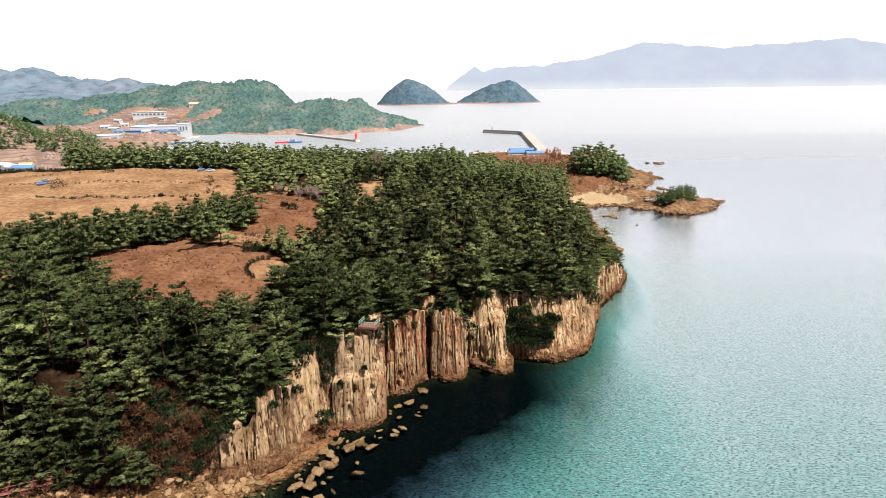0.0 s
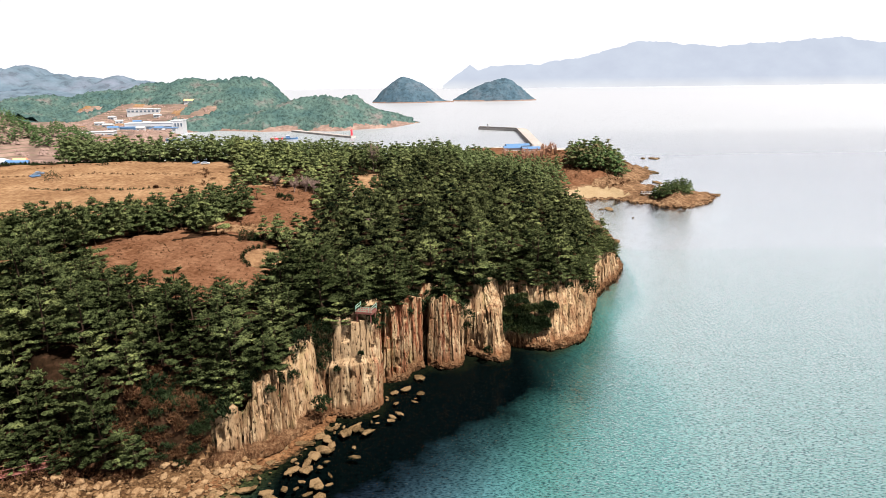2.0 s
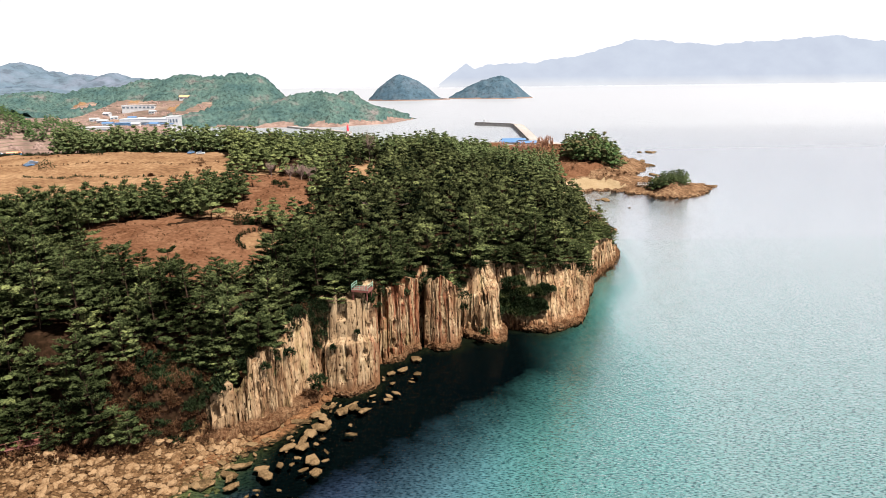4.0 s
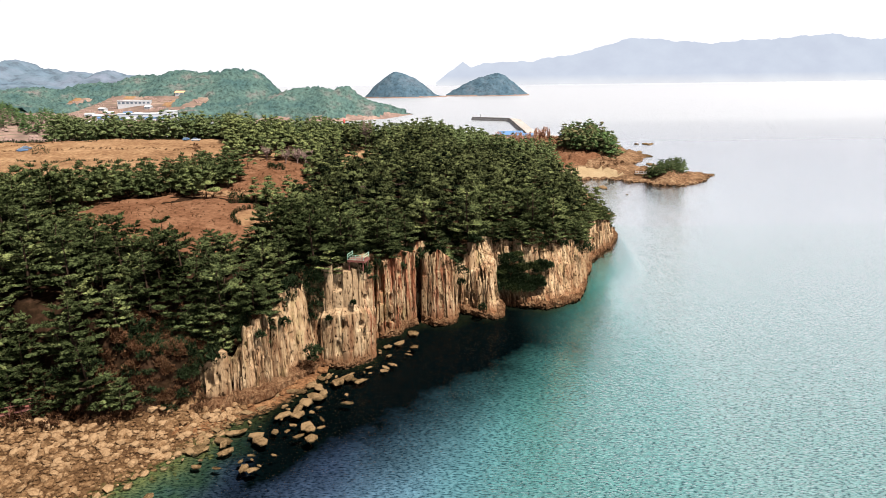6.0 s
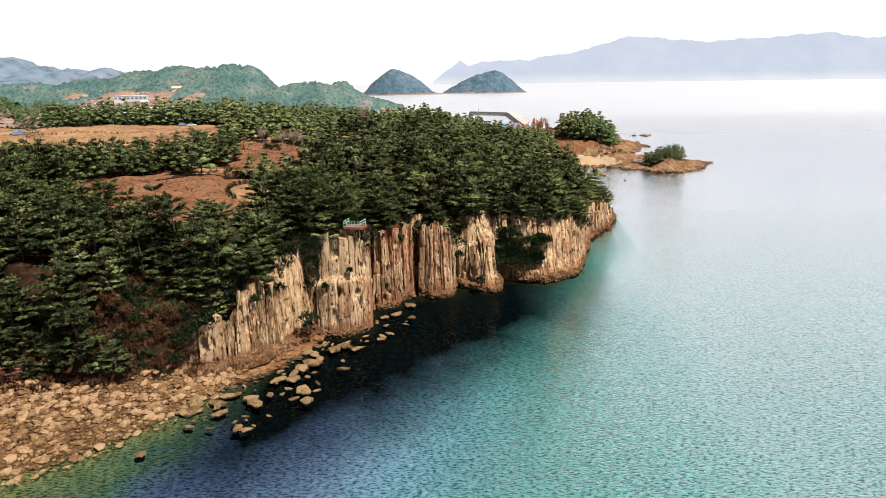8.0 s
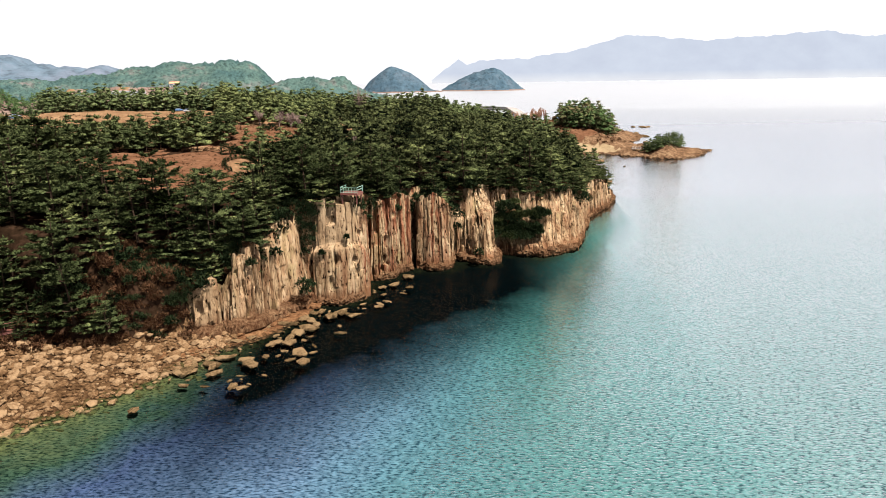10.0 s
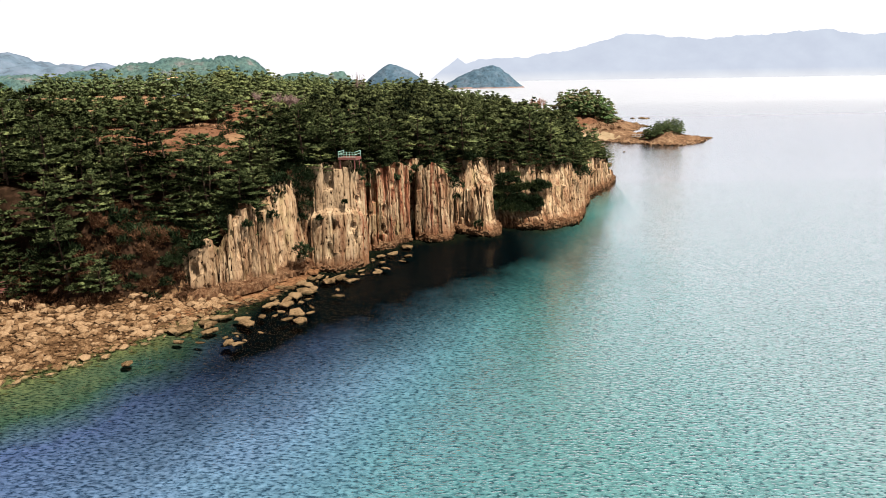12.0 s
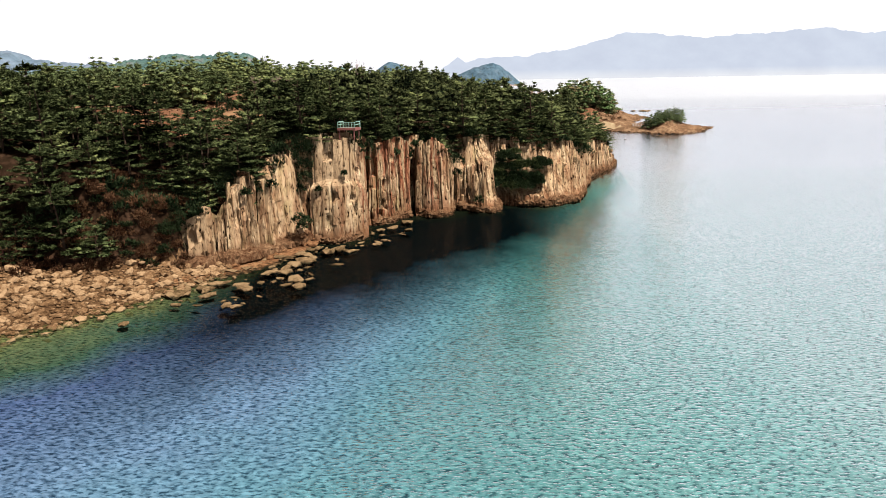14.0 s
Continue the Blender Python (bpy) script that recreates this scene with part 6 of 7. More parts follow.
M_QUAY = surface("quay_concrete", (0.165, 0.148, 0.138), (0.225, 0.205, 0.195), (0.280, 0.258, 0.248), 0.03, 0.3, relief=0.2, depth=0.05)
slab("breakwater", [(95, 650), (107, 652), (120, 868), (118, 890), (68, 921), (60, 914), (104, 880), (106, 866)], -2, 3.0, M_QUAY, "pale concrete breakwater bending to a tip", "breakwater")
slab("breakwater_wall", [(95.6, 655), (97.0, 655), (107.6, 866), (105.8, 880), (62, 915), (61, 913), (104.4, 879), (106, 866)], 2.9, 4.6, M_CONCRETE, "parapet wall along the breakwater", "wall")
slab("quay", [(30, 600), (140, 592), (135, 622), (108, 655), (30, 652)], -2, 2.2, M_QUAY, "flat concrete harbour quay", "quay")
slab("pier", [(-192, 912), (-182, 916), (-94, 808), (-99, 803)], -2, 2.2, M_QUAY, "low concrete pier running into the bay", "pier")


def block(name, x, y, w, d, h, turn, wall, roof, label, z=None, windows=0, band=None, category="building", over=0.4, ridge_h=0.0):
    """A building: walls, roof with an overhang, rows of windows, a door."""
    t = new(name)
    t.matrix_world = pose(x, y, ground_z(x, y) - 0.3 if z is None else z, 0, 0, turn)
    box_part("wall", t, wall, (-w / 2, w / 2, -d / 2, d / 2, -5.0, h))
    if ridge_h:
        bm = bmesh.new()
        a, b = w / 2 + over, d / 2 + over
        vs = [bm.verts.new(p) for p in ((-a, -b, h), (a, -b, h), (a, b, h), (-a, b, h), (-a, 0, h + ridge_h), (a, 0, h + ridge_h))]
        for q in ((0, 1, 5, 4), (2, 3, 4, 5), (0, 4, 3), (1, 2, 5), (0, 3, 2, 1)):
            bm.faces.new([vs[i] for i in q])
        part("roof", bm, roof, t)
    else:
        box_part("roof", t, roof, (-w / 2 - over, w / 2 + over, -d / 2 - over, d / 2 + over, h, h + 0.5))
    if band:
        box_part("glazed_band", t, M_DARK, (-w / 2 + 1, w / 2 - 1, -d / 2 - 0.25, -d / 2, band[0], band[1]), "dark blue glazed band")
    for k in range(windows):
        cx = -w / 2 + w * (k + 0.5) / windows
        wp = box_part("window", t, M_WHITE, (cx - w / windows * 0.36, cx + w / windows * 0.36, -d / 2 - 0.2, -d / 2, h * 0.35, h * 0.8))
        box_part("pane", wp, M_DARK, (cx - w / windows * 0.3, cx + w / windows * 0.3, -d / 2 - 0.26, -d / 2 - 0.2, h * 0.4, h * 0.75))
    return tagged(t, label, category, "village buildings")


block("factory", -375, 905, 60, 26, 10, 6, M_WHITE, M_GREY, "long white harbour works with a dark glazed band", 5, 0, (1.0, 6.0))
block("factory_tower", -340, 908, 15, 20, 12.5, 6, M_WHITE, M_GREY, "taller white block at the end of the works", 5, 4)
block("factory_hall", -392, 880, 30, 16, 6, 6, M_BLUE, M_BLUE, "low blue-roofed hall beside the works", 5)
block("white_hall", -386, 792, 27, 18, 8, 12, M_WHITE, M_WHITE, "low white flat-roofed hall near the shore", 4, 3)
block("factory_shed", -352, 886, 34, 12, 5, 6, M_WHITE, M_BLUE, "low white shed with a blue roof by the harbour works", 4, 6)
block("fish_hall", -408, 808, 22, 14, 6, 14, M_WHITE, M_WHITE, "small white hall beside the shore road", 4, 3)
block("school", -432, 1022, 46, 12, 7, 8, M_WHITE, M_GREY, "white building on the hillside with dark windows", None, 8)
block("cottage", -376, 1057, 14, 9, 4, 0, M_WHITE, M_ORANGE_ROOF, "small cottage with an orange roof", None, 2, None, "house", 0.5, 2.5)
for k, (x, y, w, c) in enumerate(((-338, 524, 11, M_WHITE), (-326, 512, 9, M_GREY), (-316, 505, 10, M_BLUE), (-321, 522, 9, M_ORANGE_ROOF), (-305, 497, 9, M_BLUE), (-345, 500, 10, M_GREY), (-430, 900, 14, M_WHITE), (-455, 930, 12, M_WHITE), (-418, 962, 11, M_BLUE), (-446, 968, 10, M_GREY), (-398, 948, 12, M_WHITE), (-352, 872, 12, M_BLUE), (-372, 864, 10, M_WHITE), (-404, 858, 13, M_BLUE), (-322, 900, 9, M_WHITE), (-470, 1000, 11, M_WHITE), (-404, 1000, 9, M_GREY))):
    block("cottage", x, y, w, 7, 3.4, 10 * (k % 5) - 20, M_WHITE, c, "low village house with a painted roof", None, 2, None, "house", 0.4, 1.8)
for k, (x, y, w, d) in enumerate(((72, 620, 15, 12), (88, 612, 16, 12), (79, 640, 22, 8), (124, 604, 8, 7))):
    block("boat_shed", x, y, w, d, 3.2, 5 * k, M_GREY, M_BLUE, "harbour shed under bright blue sheeting", 2.0, 0, None, "shed", 0.6, 1.6)


def boat(x, y, length, turn, hull, cabin, label, z=0.0):
    t = new("fishing_boat")
    t.matrix_world = pose(x, y, z, 0, 0, turn)
    bm = bmesh.new()
    secs = [(-0.5, 0.13, 0.10), (-0.3, 0.16, 0.09), (0.1, 0.17, 0.09), (0.35, 0.11, 0.11), (0.5, 0.01, 0.15)]
    rows = []
    for s, b, h in secs:
        rows.append([bm.verts.new((s * length, k * b * length * q, zz)) for k, q, zz in ((-1, 1, h * length), (-1, 0.6, -0.3), (1, 0.6, -0.3), (1, 1, h * length))])
    for a, b in zip(rows[:-1], rows[1:]):
        for i in range(4):
            bm.faces.new((a[i], b[i], b[(i + 1) % 4], a[(i + 1) % 4]))
    bm.faces.new(rows[0])
    bmesh.ops.recalc_face_normals(bm, faces=bm.faces)
    part("hull", bm, hull, t)
    L = length
    box_part("cabin", t, cabin, (-0.32 * L, -0.02 * L, -0.09 * L, 0.09 * L, 0.09 * L, 0.24 * L), "painted wheelhouse")
    box_part("cabin_roof", t, M_WHITE, (-0.35 * L, 0.01 * L, -0.11 * L, 0.11 * L, 0.24 * L, 0.26 * L))
    part("mast", tube(bmesh.new(), (0.1 * L, 0, 0.08 * L), (0.1 * L, 0, 0.42 * L), 0.1, 0.06), M_GREY, t)
    return tagged(t, label, "boat", "moored boats")


boat(-186, 800, 15, 5, M_RED, M_WHITE, "red-hulled fishing boat moored in the bay")
boat(-170, 800, 17, 8, M_BLUE, M_BLUE, "blue fishing boat with a red waterline moored in the bay")
b_rng = np.random.RandomState(77)
for k in range(12):
    boat(-338 + 3.6 * k + b_rng.normal(0, 2), 792 + 1.8 * k + b_rng.normal(0, 6), b_rng.uniform(8, 13), b_rng.uniform(-30, 30), M_BLUE if k % 3 else M_DARK, M_WHITE if k % 2 else M_BLUE, "small working boat moored by the village")
for k in range(6):
    boat(38 + 7 * k, 655 + b_rng.uniform(0, 8), b_rng.uniform(7, 10), b_rng.uniform(-20, 20), M_BLUE, M_WHITE, "small blue boat moored at the quay")


def lighthouse(x, y, z, h, colour, label):
    t = new("lighthouse")
    t.location = (x, y, z)
    part("base", tube(bmesh.new(), (0, 0, 0), (0, 0, h * 0.12), h * 0.26, h * 0.24, 12), M_CONCRETE, t)
    part("tower", tube(bmesh.new(), (0, 0, h * 0.1), (0, 0, h * 0.78), h * 0.17, h * 0.13, 12), colour, t)
    part("gallery", tube(bmesh.new(), (0, 0, h * 0.76), (0, 0, h * 0.81), h * 0.19, h * 0.19, 12), colour, t)
    part("lantern", tube(bmesh.new(), (0, 0, h * 0.8), (0, 0, h), h * 0.10, h * 0.05, 10), colour, t)
    return tagged(t, label, "lighthouse")


lighthouse(-98.5, 808, 2.0, 8.5, M_RED, "red harbour light at the end of the pier")
lighthouse(72, 906, 3.0, 6.0, M_WHITE, "small white beacon on the breakwater")


def car(x, y, turn, paint, label):
    t = new("car")
    t.matrix_world = pose(x, y, ground_z(x, y) + 0.02, 0, 0, turn)
    bm = box(bmesh.new(), -2.1, 2.1, -0.85, 0.85, 0.3, 0.9, 0.12)
    part("body", bm, paint, t)
    bm = bmesh.new()
    lo = [bm.verts.new(p) for p in ((-1.5, -0.78, 0.9), (1.0, -0.78, 0.9), (1.0, 0.78, 0.9), (-1.5, 0.78, 0.9))]
    hi = [bm.verts.new(p) for p in ((-1.1, -0.65, 1.45), (0.4, -0.65, 1.45), (0.4, 0.65, 1.45), (-1.1, 0.65, 1.45))]
    bm.faces.new(hi)
    for i in range(4):
        bm.faces.new((lo[i], lo[(i + 1) % 4], hi[(i + 1) % 4], hi[i]))
    part("cabin", bm, M_DARK, t, "dark glazed cabin")
    for sx in (-1.3, 1.3):
        for sy in (-0.82, 0.82):
            part("wheel", tube(bmesh.new(), (sx, sy - 0.1, 0.32), (sx, sy + 0.1, 0.32), 0.32, 0.32, 10), M_DARK, t)
    return tagged(t, label, "car", "parked cars")


for x, y, a, c, lab in ((-109.9, 321, 10, M_WHITE, "white car parked at the edge of the dry field"), (-114.5, 321.5, 80, M_BLUE, "blue car parked at the edge of the dry field"), (-172.6, 291.7, 40, M_DARK, "dark car on the pale track"), (-171.0, 286, 60, M_BLUE, "blue car on the pale track")):
    car(x, y, a, c, lab)


def pavilion(x, y):
    t = new("pavilion")
    t.location = (x, y, ground_z(x, y) - 0.1)
    for sx in (-1.3, 1.3):
        for sy in (-1.3, 1.3):
            part("post", tube(bmesh.new(), (sx, sy, 0), (sx, sy, 2.5), 0.12, 0.12), M_RED_BEAM, t)
    bm = bmesh.new()
    bmesh.ops.create_cone(bm, cap_ends=True, segments=4, radius1=2.9, radius2=0.15, depth=1.6, matrix=Matrix.Translation((0, 0, 3.2)) @ Matrix.Rotation(math.pi / 4, 4, "Z"))
    part("roof", bm, M_DARK, t, "dark tiled hipped roof")
    return tagged(t, "small open pavilion with a dark roof on the islet", "pavilion")


pavilion(140.5, 371)


def footbridge(a, b):
    t = new("footbridge")
    t.matrix_world = pose(*a, 2.2, 0, 0, math.degrees(math.atan2(b[1] - a[1], b[0] - a[0])))
    L = math.hypot(b[0] - a[0], b[1] - a[1])
    box_part("deck", t, M_CONCRETE, (0, L, -1.0, 1.0, -0.25, 0.0))
    for sy in (-0.95, 0.95):
        box_part("handrail", t, M_WHITE, (0, L, sy - 0.05, sy + 0.05, 0.95, 1.05))
        for k in range(6):
            box_part("post", t, M_WHITE, (L * (k + 0.5) / 6 - 0.05, L * (k + 0.5) / 6 + 0.05, sy - 0.05, sy + 0.05, 0, 0.95))
    return tagged(t, "pale footbridge from the point to the islet", "bridge")


footbridge((119.5, 381), (127.5, 378))


def stair(a, b, width, label):
    """Timber steps up the slope with posts and rails."""
    t = new("wooden_stair")
    L, rise = math.hypot(b[0] - a[0], b[1] - a[1]), b[2] - a[2]
    t.matrix_world = pose(*a, 0, 0, math.degrees(math.atan2(b[1] - a[1], b[0] - a[0])))
    n = max(6, int(abs(rise) / 0.18))
    for k in range(n):
        box_part("step", t, M_RED_BEAM, (L * k / n, L * (k + 1.05) / n, -width / 2, width / 2, rise * (k + 1) / n - 0.08, rise * (k + 1) / n))
    for sy in (-width / 2, width / 2):
        bm = tube(bmesh.new(), (0, sy, 1.1), (L, sy, rise + 1.1), 0.07, 0.07, 5)
        part("handrail", bm, M_RED_BEAM, t)
        part("stringer", tube(bmesh.new(), (0, sy, -0.15), (L, sy, rise - 0.15), 0.14, 0.14, 4), M_RED_BEAM, t)
        for k in range(9):
            u = k / 8
            box_part("post", t, M_RED_BEAM, (L * u - 0.06, L * u + 0.06, sy - 0.06, sy + 0.06, rise * u - 1.2, rise * u + 1.15))
    return tagged(t, label, "stairs", "cliff path")


stair((-61.5, 106.5, 7.6), (-55.0, 114.0, 12.6), 1.6, "red-brown timber stair climbing the slope behind the beach")
stair((-79.0, 95.5, 4.6), (-66.0, 100.5, 5.4), 1.6, "red-brown timber walkway along the top of the beach")

# rocks standing off the point
for x, y, s, st in ((185, 563, 8, 1.5), (177, 566, 5, 1.2), (190, 566, 4, 1.3), (92, 344.6, 5.5, 1.5), (88, 344.5, 3.0, 1.2), (98, 322, 1.4, 1.3), (165, 384, 3.5, 1.6), (140, 408, 8, 1.2), (146, 432, 6, 1.3), (158, 480, 8, 1.5), (161, 505, 6, 1.4)):
    rock(x, y, s, 0.1, "brown sea-worn rock standing off the point", st)


# broken rock along the shore of the point and the islet, too many to count
def shore_rocks(name, line, lo, hi, label, seed):
    rng = np.random.RandomState(seed)
    shapes = [stone_mesh(960 + k, M_POINT_ROCK, 0.5) for k in range(5)]
    arrays = [(np.array([q.co[:] for q in m.vertices]), np.array([q.vertices[:] for q in m.polygons])) for m in shapes]
    p = np.array([q[:2] for q in line], dtype=float)
    s = np.concatenate([[0], np.cumsum(np.hypot(*(p[1:] - p[:-1]).T))])
    out = []
    for at in np.arange(0, s[-1], 0.9):
        x, y = np.interp(at, s, p[:, 0]) + rng.normal(0, 1.1), np.interp(at, s, p[:, 1]) + rng.normal(0, 1.1)
        v, f = arrays[rng.randint(5)]
        a, k = rng.uniform(0, 6.283), rng.uniform(lo, hi)
        m = np.array([[math.cos(a), -math.sin(a), 0], [math.sin(a), math.cos(a), 0], [0, 0, rng.uniform(0.6, 1.2)]]) * k
        out.append((v @ m.T + (x, y, rng.uniform(-0.1, 0.7)), f))
    v, f = merge(out)
    return tagged(new(name, tri_mesh(name, v, f, M_POINT_ROCK)), label, "rocks", kind="stuff")


shore_rocks("islet_shore_rocks", ISLET + ISLET[:1], 1.8, 4.5, "broken tan rock round the islet", 961)
shore_rocks("point_shore_rocks", POINT_SHORE[1:], 1.6, 4.8, "broken tan rock along the point", 962)

# ---- brown scrub and bushes, too many to count ----
SCRUB = [bush_arrays(800 + k, 0.9, 0.9, 0.8, 60, 4, 0.42, 0.17, 0.3) for k in range(4)]
LOW_SCRUB = [bush_arrays(810 + k, 0.9, 0.9, 0.8, 16, 4, 0.5, 0.16, 0.3) for k in range(4)]


def scrub_mass(name, xs, ys, low, high, label, seed, material, shapes=None):
    rng = np.random.RandomState(seed)
    zs = land_height(xs, ys)[0]
    out = []
    for x, y, z in zip(xs, ys, zs):
        v, f = (shapes or SCRUB)[rng.randint(4)]
        s = rng.uniform(low, high)
        out.append((v * (s, s, s * rng.uniform(0.7, 1.3)) + (x, y, z - 0.1), f))
    v, f = merge(out)
    return tagged(new(name, tri_mesh(name, v, f, material)), label, "scrub", kind="stuff")


def slope_ok(x, y):
    d, pr = shore_distance(LAND, x, y)
    return (d > pr[..., 0] - 0.5) & (d < pr[..., 0] + 13) & ((pr[..., 2] < 2) | (x < -38))


sx, sy = scattered(-92, -36, 88, 128, 1.9, 90, slope_ok)
dark = (smooth_noise(sx, sy, 9, 191) > -0.15) & (sy > 104)
scrub_mass("slope_bushes", sx[dark], sy[dark], 0.9, 2.3, "dark evergreen undergrowth on the slope behind the beach", 90, M_BUSH)
sx, sy = sx[~dark], sy[~dark]
scrub_mass("slope_scrub", sx, sy, 0.7, 1.7, "russet leafless scrub on the slope behind the beach", 91, M_SHRUB)


gx_, gy_ = scattered(-60, -37, 101, 122, 1.05, 151, lambda x, y: in_poly(GLADE, x, y))
gkeep = np.arange(len(gx_)) % 4 != 0
scrub_mass("glade_scrub", gx_[gkeep], gy_[gkeep], 0.5, 1.25, "russet leafless scrub and dead grass on the slope", 152, M_SHRUB)
scrub_mass("glade_bushes", gx_[~gkeep], gy_[~gkeep], 0.6, 1.5, "dark evergreen growth among russet scrub", 153, M_BUSH)


def edge_ok(x, y):
    d, pr = shore_distance(LAND, x, y)
    drop = table_height(x, y) - land_height(x, y, 0.0)[0]
    return (d > pr[..., 0] + 1.8) & (drop < 3.0) & (d < 16) & (pr[..., 2] > 1.0)


ex, ey = scattered(-44, 75, 105, 262, 1.9, 92, edge_ok)
half = np.arange(len(ex)) % 3 == 0
scrub_mass("edge_scrub", ex[half], ey[half], 0.6, 1.3, "brown scrub along the cliff edge", 93, M_SHRUB)
scrub_mass("edge_bushes", ex[~half], ey[~half], 0.8, 2.2, "low dark evergreen growth along the cliff edge", 94, M_BUSH)


# growth that hangs over the brink of the cliff
def brink(name, seed, step, low, high, drop, label, material, chance, x_from=-99):
    at_face, s = face_line()
    rng = np.random.RandomState(seed)
    out, d = [], 0.0
    while d < s[-1]:
        x, y, top, nx, ny = at_face(d)
        if rng.uniform() < chance and x > x_from and not (-20.3 < x < -12.5 and y < 129 and rng.uniform() < 0.85):
            back, r = rng.uniform(-0.2, 3.2), rng.uniform(low, high)
            v, f = SCRUB[rng.randint(4)]
            z = top - rng.uniform(0, 1) ** 2 * drop * (back < 1.2) + 0.15 * back
            out.append((v * (r, r, r * rng.uniform(0.7, 1.3)) + (x + nx * back, y + ny * back, z - 0.3), f))
        d += step * rng.uniform(0.6, 1.4)
    v, f = merge(out)
    return tagged(new(name, tri_mesh(name, v, f, material)), label, "scrub", kind="stuff")


brink("brink_bushes", 141, 0.55, 0.6, 1.9, 3.4, "dark evergreen growth hanging over the cliff edge", M_BUSH, 0.75)
brink("brink_scrub", 142, 0.8, 0.5, 1.1, 1.6, "russet dry scrub hanging over the cliff edge", M_SHRUB, 0.6)

brink("brink_bushes", 144, 0.5, 0.7, 1.7, 5.0, "olive green growth trailing down the sloping end of the cliff", M_LIGHT_LEAF, 0.6, 15)
brink("brink_scrub", 143, 0.5, 0.7, 1.5, 4.4, "russet dry scrub and grass on the low end of the cliff", M_SHRUB, 0.7, 16)


def field_ok(x, y):
    k = np.zeros(x.shape, dtype=bool)
    for p in RUSSET:
        k |= in_poly(p, x, y)
    return k & (np.hypot(x - RING[0], y - RING[1]) > RING[2] + 1)


qx, qy = scattered(-130, -36, 130, 285, 1.45, 95, field_ok)
keep = smooth_noise(qx, qy, 7, 195) + 0.7 * smooth_noise(qx, qy, 2.6, 196) > 0.15
qx, qy = qx[keep], qy[keep]
scrub_mass("field_scrub", qx, qy, 0.16, 0.55, "knee-high russet weeds over the fallow field", 96, M_FIELD_WEED, LOW_SCRUB)


def hedge(name, line, step, spread, low, high, label, seed, material):
    """A straggling row of low growth along a field bank."""
    rng = np.random.RandomState(seed)
    p = np.array(line, dtype=float)
    s = np.concatenate([[0], np.cumsum(np.hypot(*(p[1:] - p[:-1]).T))])
    at = np.arange(0, s[-1], step) + rng.uniform(-step, step, len(np.arange(0, s[-1], step)))
    return scrub_mass(name, np.interp(at, s, p[:, 0]) + rng.normal(0, spread, len(at)), np.interp(at, s, p[:, 1]) + rng.normal(0, spread, len(at)), low, high, label, seed, material, LOW_SCRUB)


hedge("field_hedge", [(-160, 262), (-130, 258), (-112, 262), (-97, 268)], 0.8, 0.8, 0.5, 1.1, "low green and brown growth along a field bank", 171, M_BUSH)
hedge("field_hedge", [(-200, 292), (-165, 288), (-130, 292), (-104, 290), (-92, 296)], 1.2, 1.0, 0.4, 0.9, "dry brown weeds along a field bank", 172, M_SHRUB)
hedge("field_hedge", [(-196, 312), (-160, 322), (-128, 326), (-106, 330)], 1.6, 0.8, 0.4, 0.8, "dry brown weeds along the top of the field", 173, M_SHRUB)
hedge("field_hedge", [(-103, 300), (-96, 282), (-92, 268)], 0.9, 1.6, 0.5, 1.2, "brown brambles at the edge of the field", 174, M_SHRUB)
hedge("field_hedge", [(-80, 200), (-66, 203), (-55, 205)], 0.7, 1.2, 0.5, 1.1, "dark brambles between two fields", 175, M_SHRUB)
hedge("field_hedge", [(-64, 194), (-52, 195), (-44, 196)], 0.9, 0.8, 0.4, 0.9, "dry brown weeds along a field track", 176, M_SHRUB)


def point_ok(x, y):
    d, pr = shore_distance(LAND, x, y)
    return (d > 9) & (smooth_noise(x, y, 25, 97) > -0.1) & (x > 55) & ~in_poly(SAND, x, y)


nx_, ny_ = scattered(55, 150, 255, 560, 4.0, 98, point_ok)
scrub_mass("point_scrub", nx_, ny_, 0.8, 1.9, "russet scrub on the rocky point", 99, M_SHRUB, LOW_SCRUB)

def village_ok(x, y):
    d, pr = shore_distance(LAND, x, y)
    return (d > 14) & ~hill_ok(x, y) & (smooth_noise(x, y, 45, 131) > 0.1)


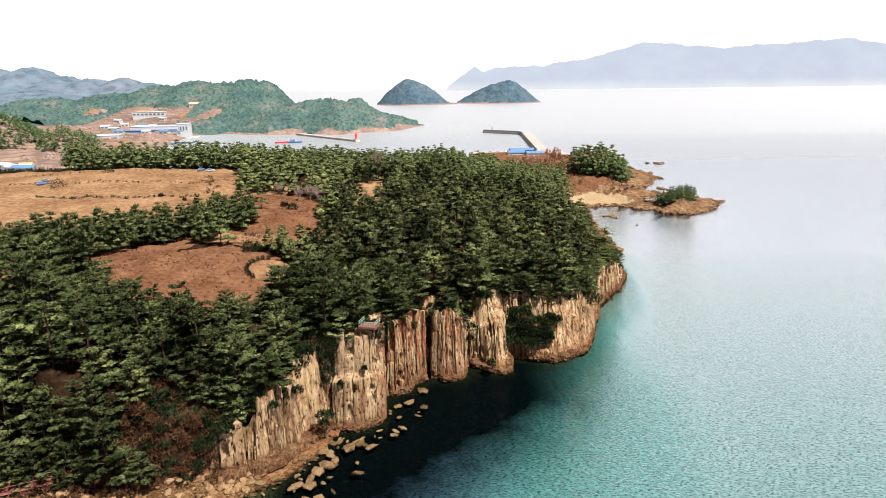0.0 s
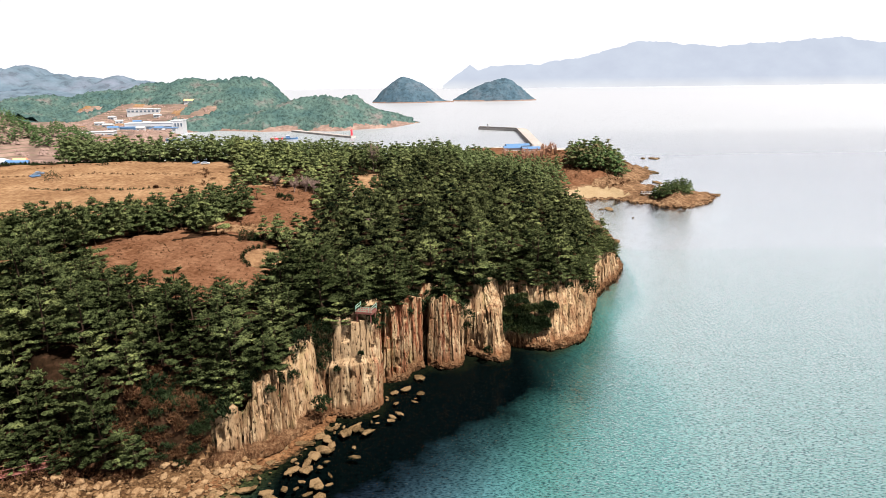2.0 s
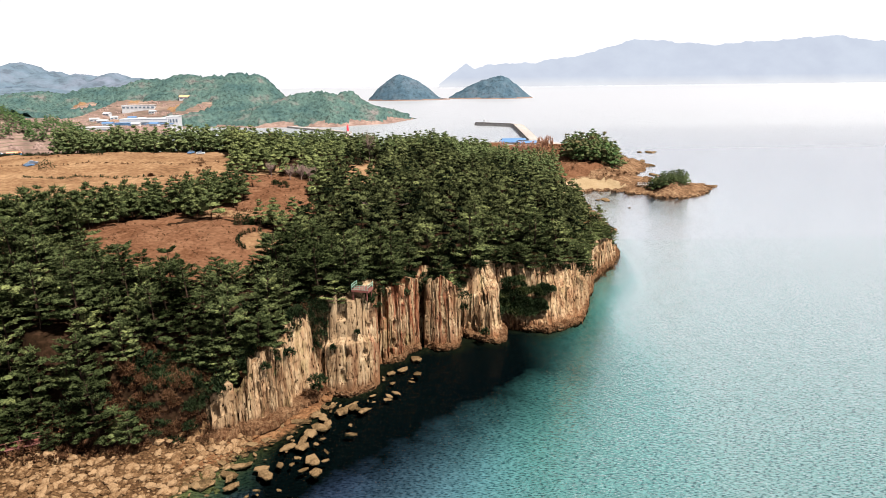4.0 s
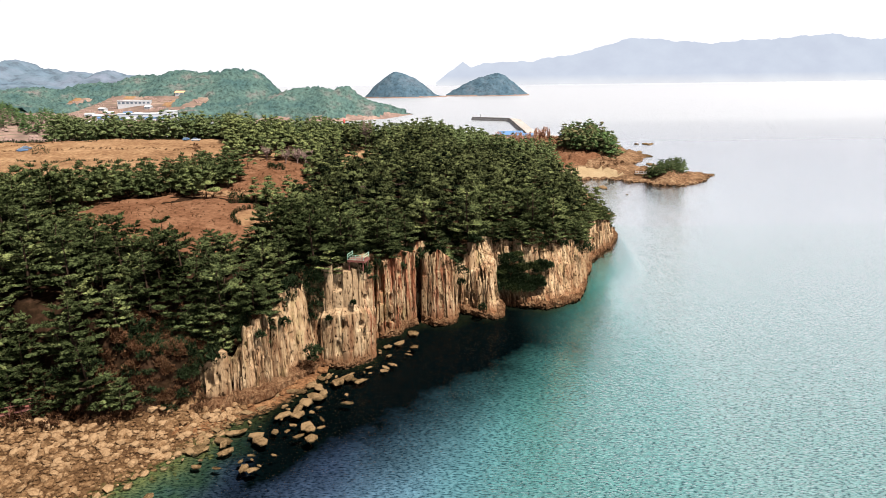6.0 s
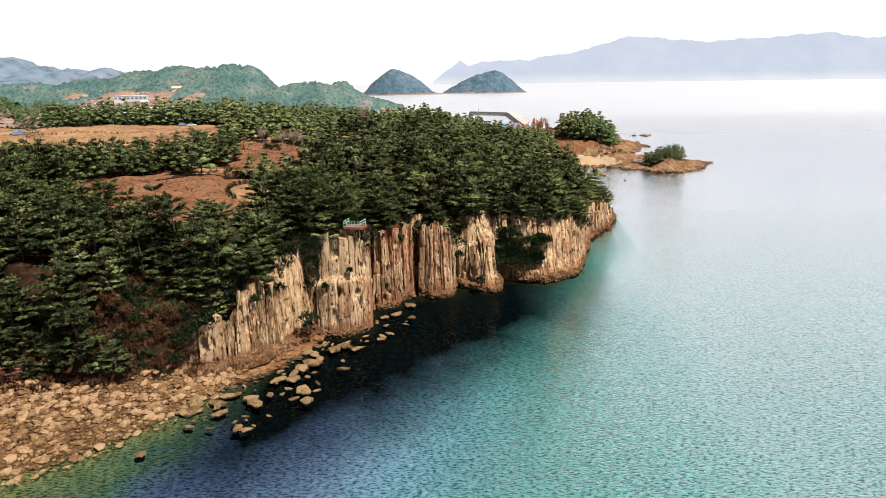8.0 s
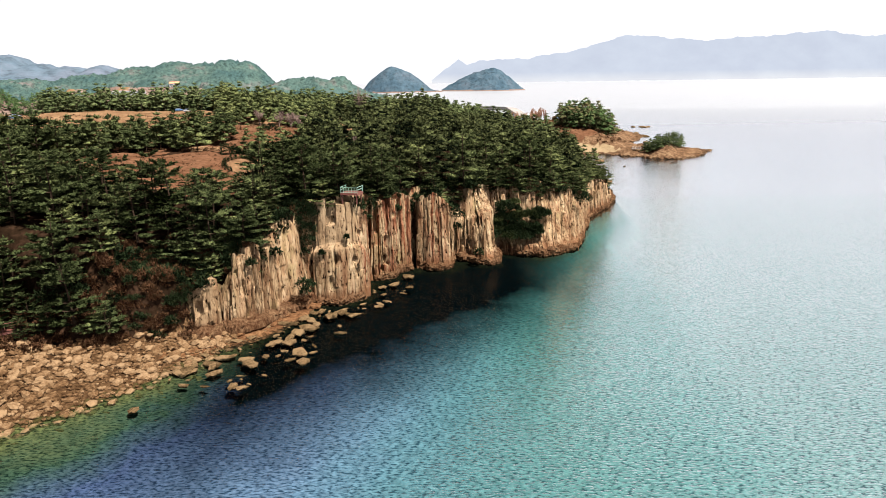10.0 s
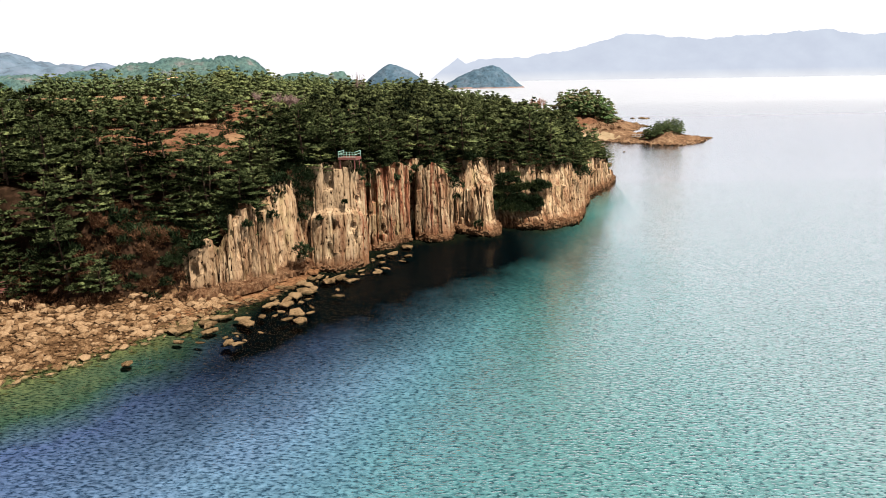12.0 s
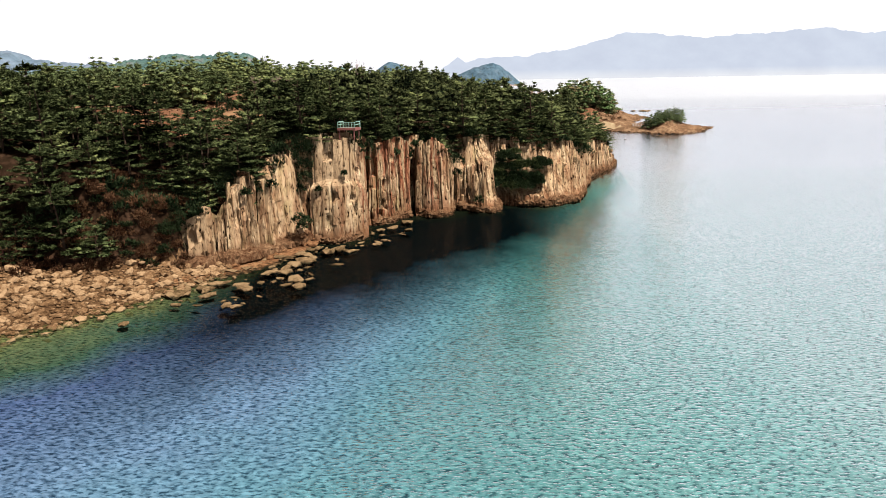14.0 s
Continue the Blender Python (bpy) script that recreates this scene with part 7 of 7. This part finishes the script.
vx, vy = scattered(-640, -262, 400, 1080, 11.0, 132, village_ok)
THICKET = [clumps(np.random.RandomState(820 + k), np.array([(0, 0, 0), (0.9, 0.3, -0.1), (-0.4, 0.8, -0.2)]), 0.75, 0.65) for k in range(4)]
scrub_mass("hillside_scrub", vx, vy, 1.6, 3.6, "pinkish-brown leafless thicket on the slopes round the village", 133, M_BARE, THICKET)
ux, uy = scattered(-245, 60, 324, 350, 3.3, 134, wooded)
scrub_mass("wood_edge_scrub", ux, uy, 0.8, 1.6, "brown and green undergrowth along the wood edge", 135, M_BUSH, LOW_SCRUB)

# ---- the beach, stone by stone ----
s_rng = np.random.RandomState(44)


def beach_ok(x, y):
    d, pr = shore_distance(LAND, x, y)
    return (d > -6.0) & (d < pr[..., 0] + 1.5) & (x < -33) & (land_height(x, y)[0] < 4.0)


stx, sty = scattered(-82, -33, 62, 116, 0.88, 45, beach_ok)
stz = land_height(stx, sty)[0]
big = s_rng.uniform(0, 1, len(stx)) ** 2.2
pick = np.argsort(-(big + 0.35 * (stx > -68)))
STONES = [stone_mesh(840 + k, M_STONE, 0.72) for k in range(10)]
for i in pick[:300]:
    s = 0.85 + 1.05 * big[i]
    o = new("stone", STONES[s_rng.randint(10)])
    o.parent = ground
    o.matrix_world = pose(stx[i], sty[i], stz[i] + 0.08 * s, s_rng.normal(0, 14), s_rng.normal(0, 14), s_rng.uniform(0, 360)) @ Matrix.Diagonal((s * s_rng.uniform(0.9, 1.4), s, s * s_rng.uniform(0.7, 1.1), 1))


def loose_stones(name, idx, low, high, label):
    out = []
    for i in idx:
        me = STONES[s_rng.randint(10)]
        v = np.array([q.co[:] for q in me.vertices])
        f = np.array([q.vertices[:] for q in me.polygons])
        a, s = s_rng.uniform(0, 6.283), s_rng.uniform(low, high)
        m = np.array([[math.cos(a), -math.sin(a), 0], [math.sin(a), math.cos(a), 0], [0, 0, 1]]) * s
        out.append((v @ m.T + (stx[i] + s_rng.uniform(-0.3, 0.3), sty[i] + s_rng.uniform(-0.3, 0.3), stz[i] + s_rng.uniform(0.0, 0.2)), f))
    v, f = merge(out)
    return tagged(new(name, tri_mesh(name, v, f, M_STONE)), label, "stones", kind="stuff")


loose_stones("beach_stones", pick[300:], 0.45, 1.0, "smaller tan stones packed over the beach")
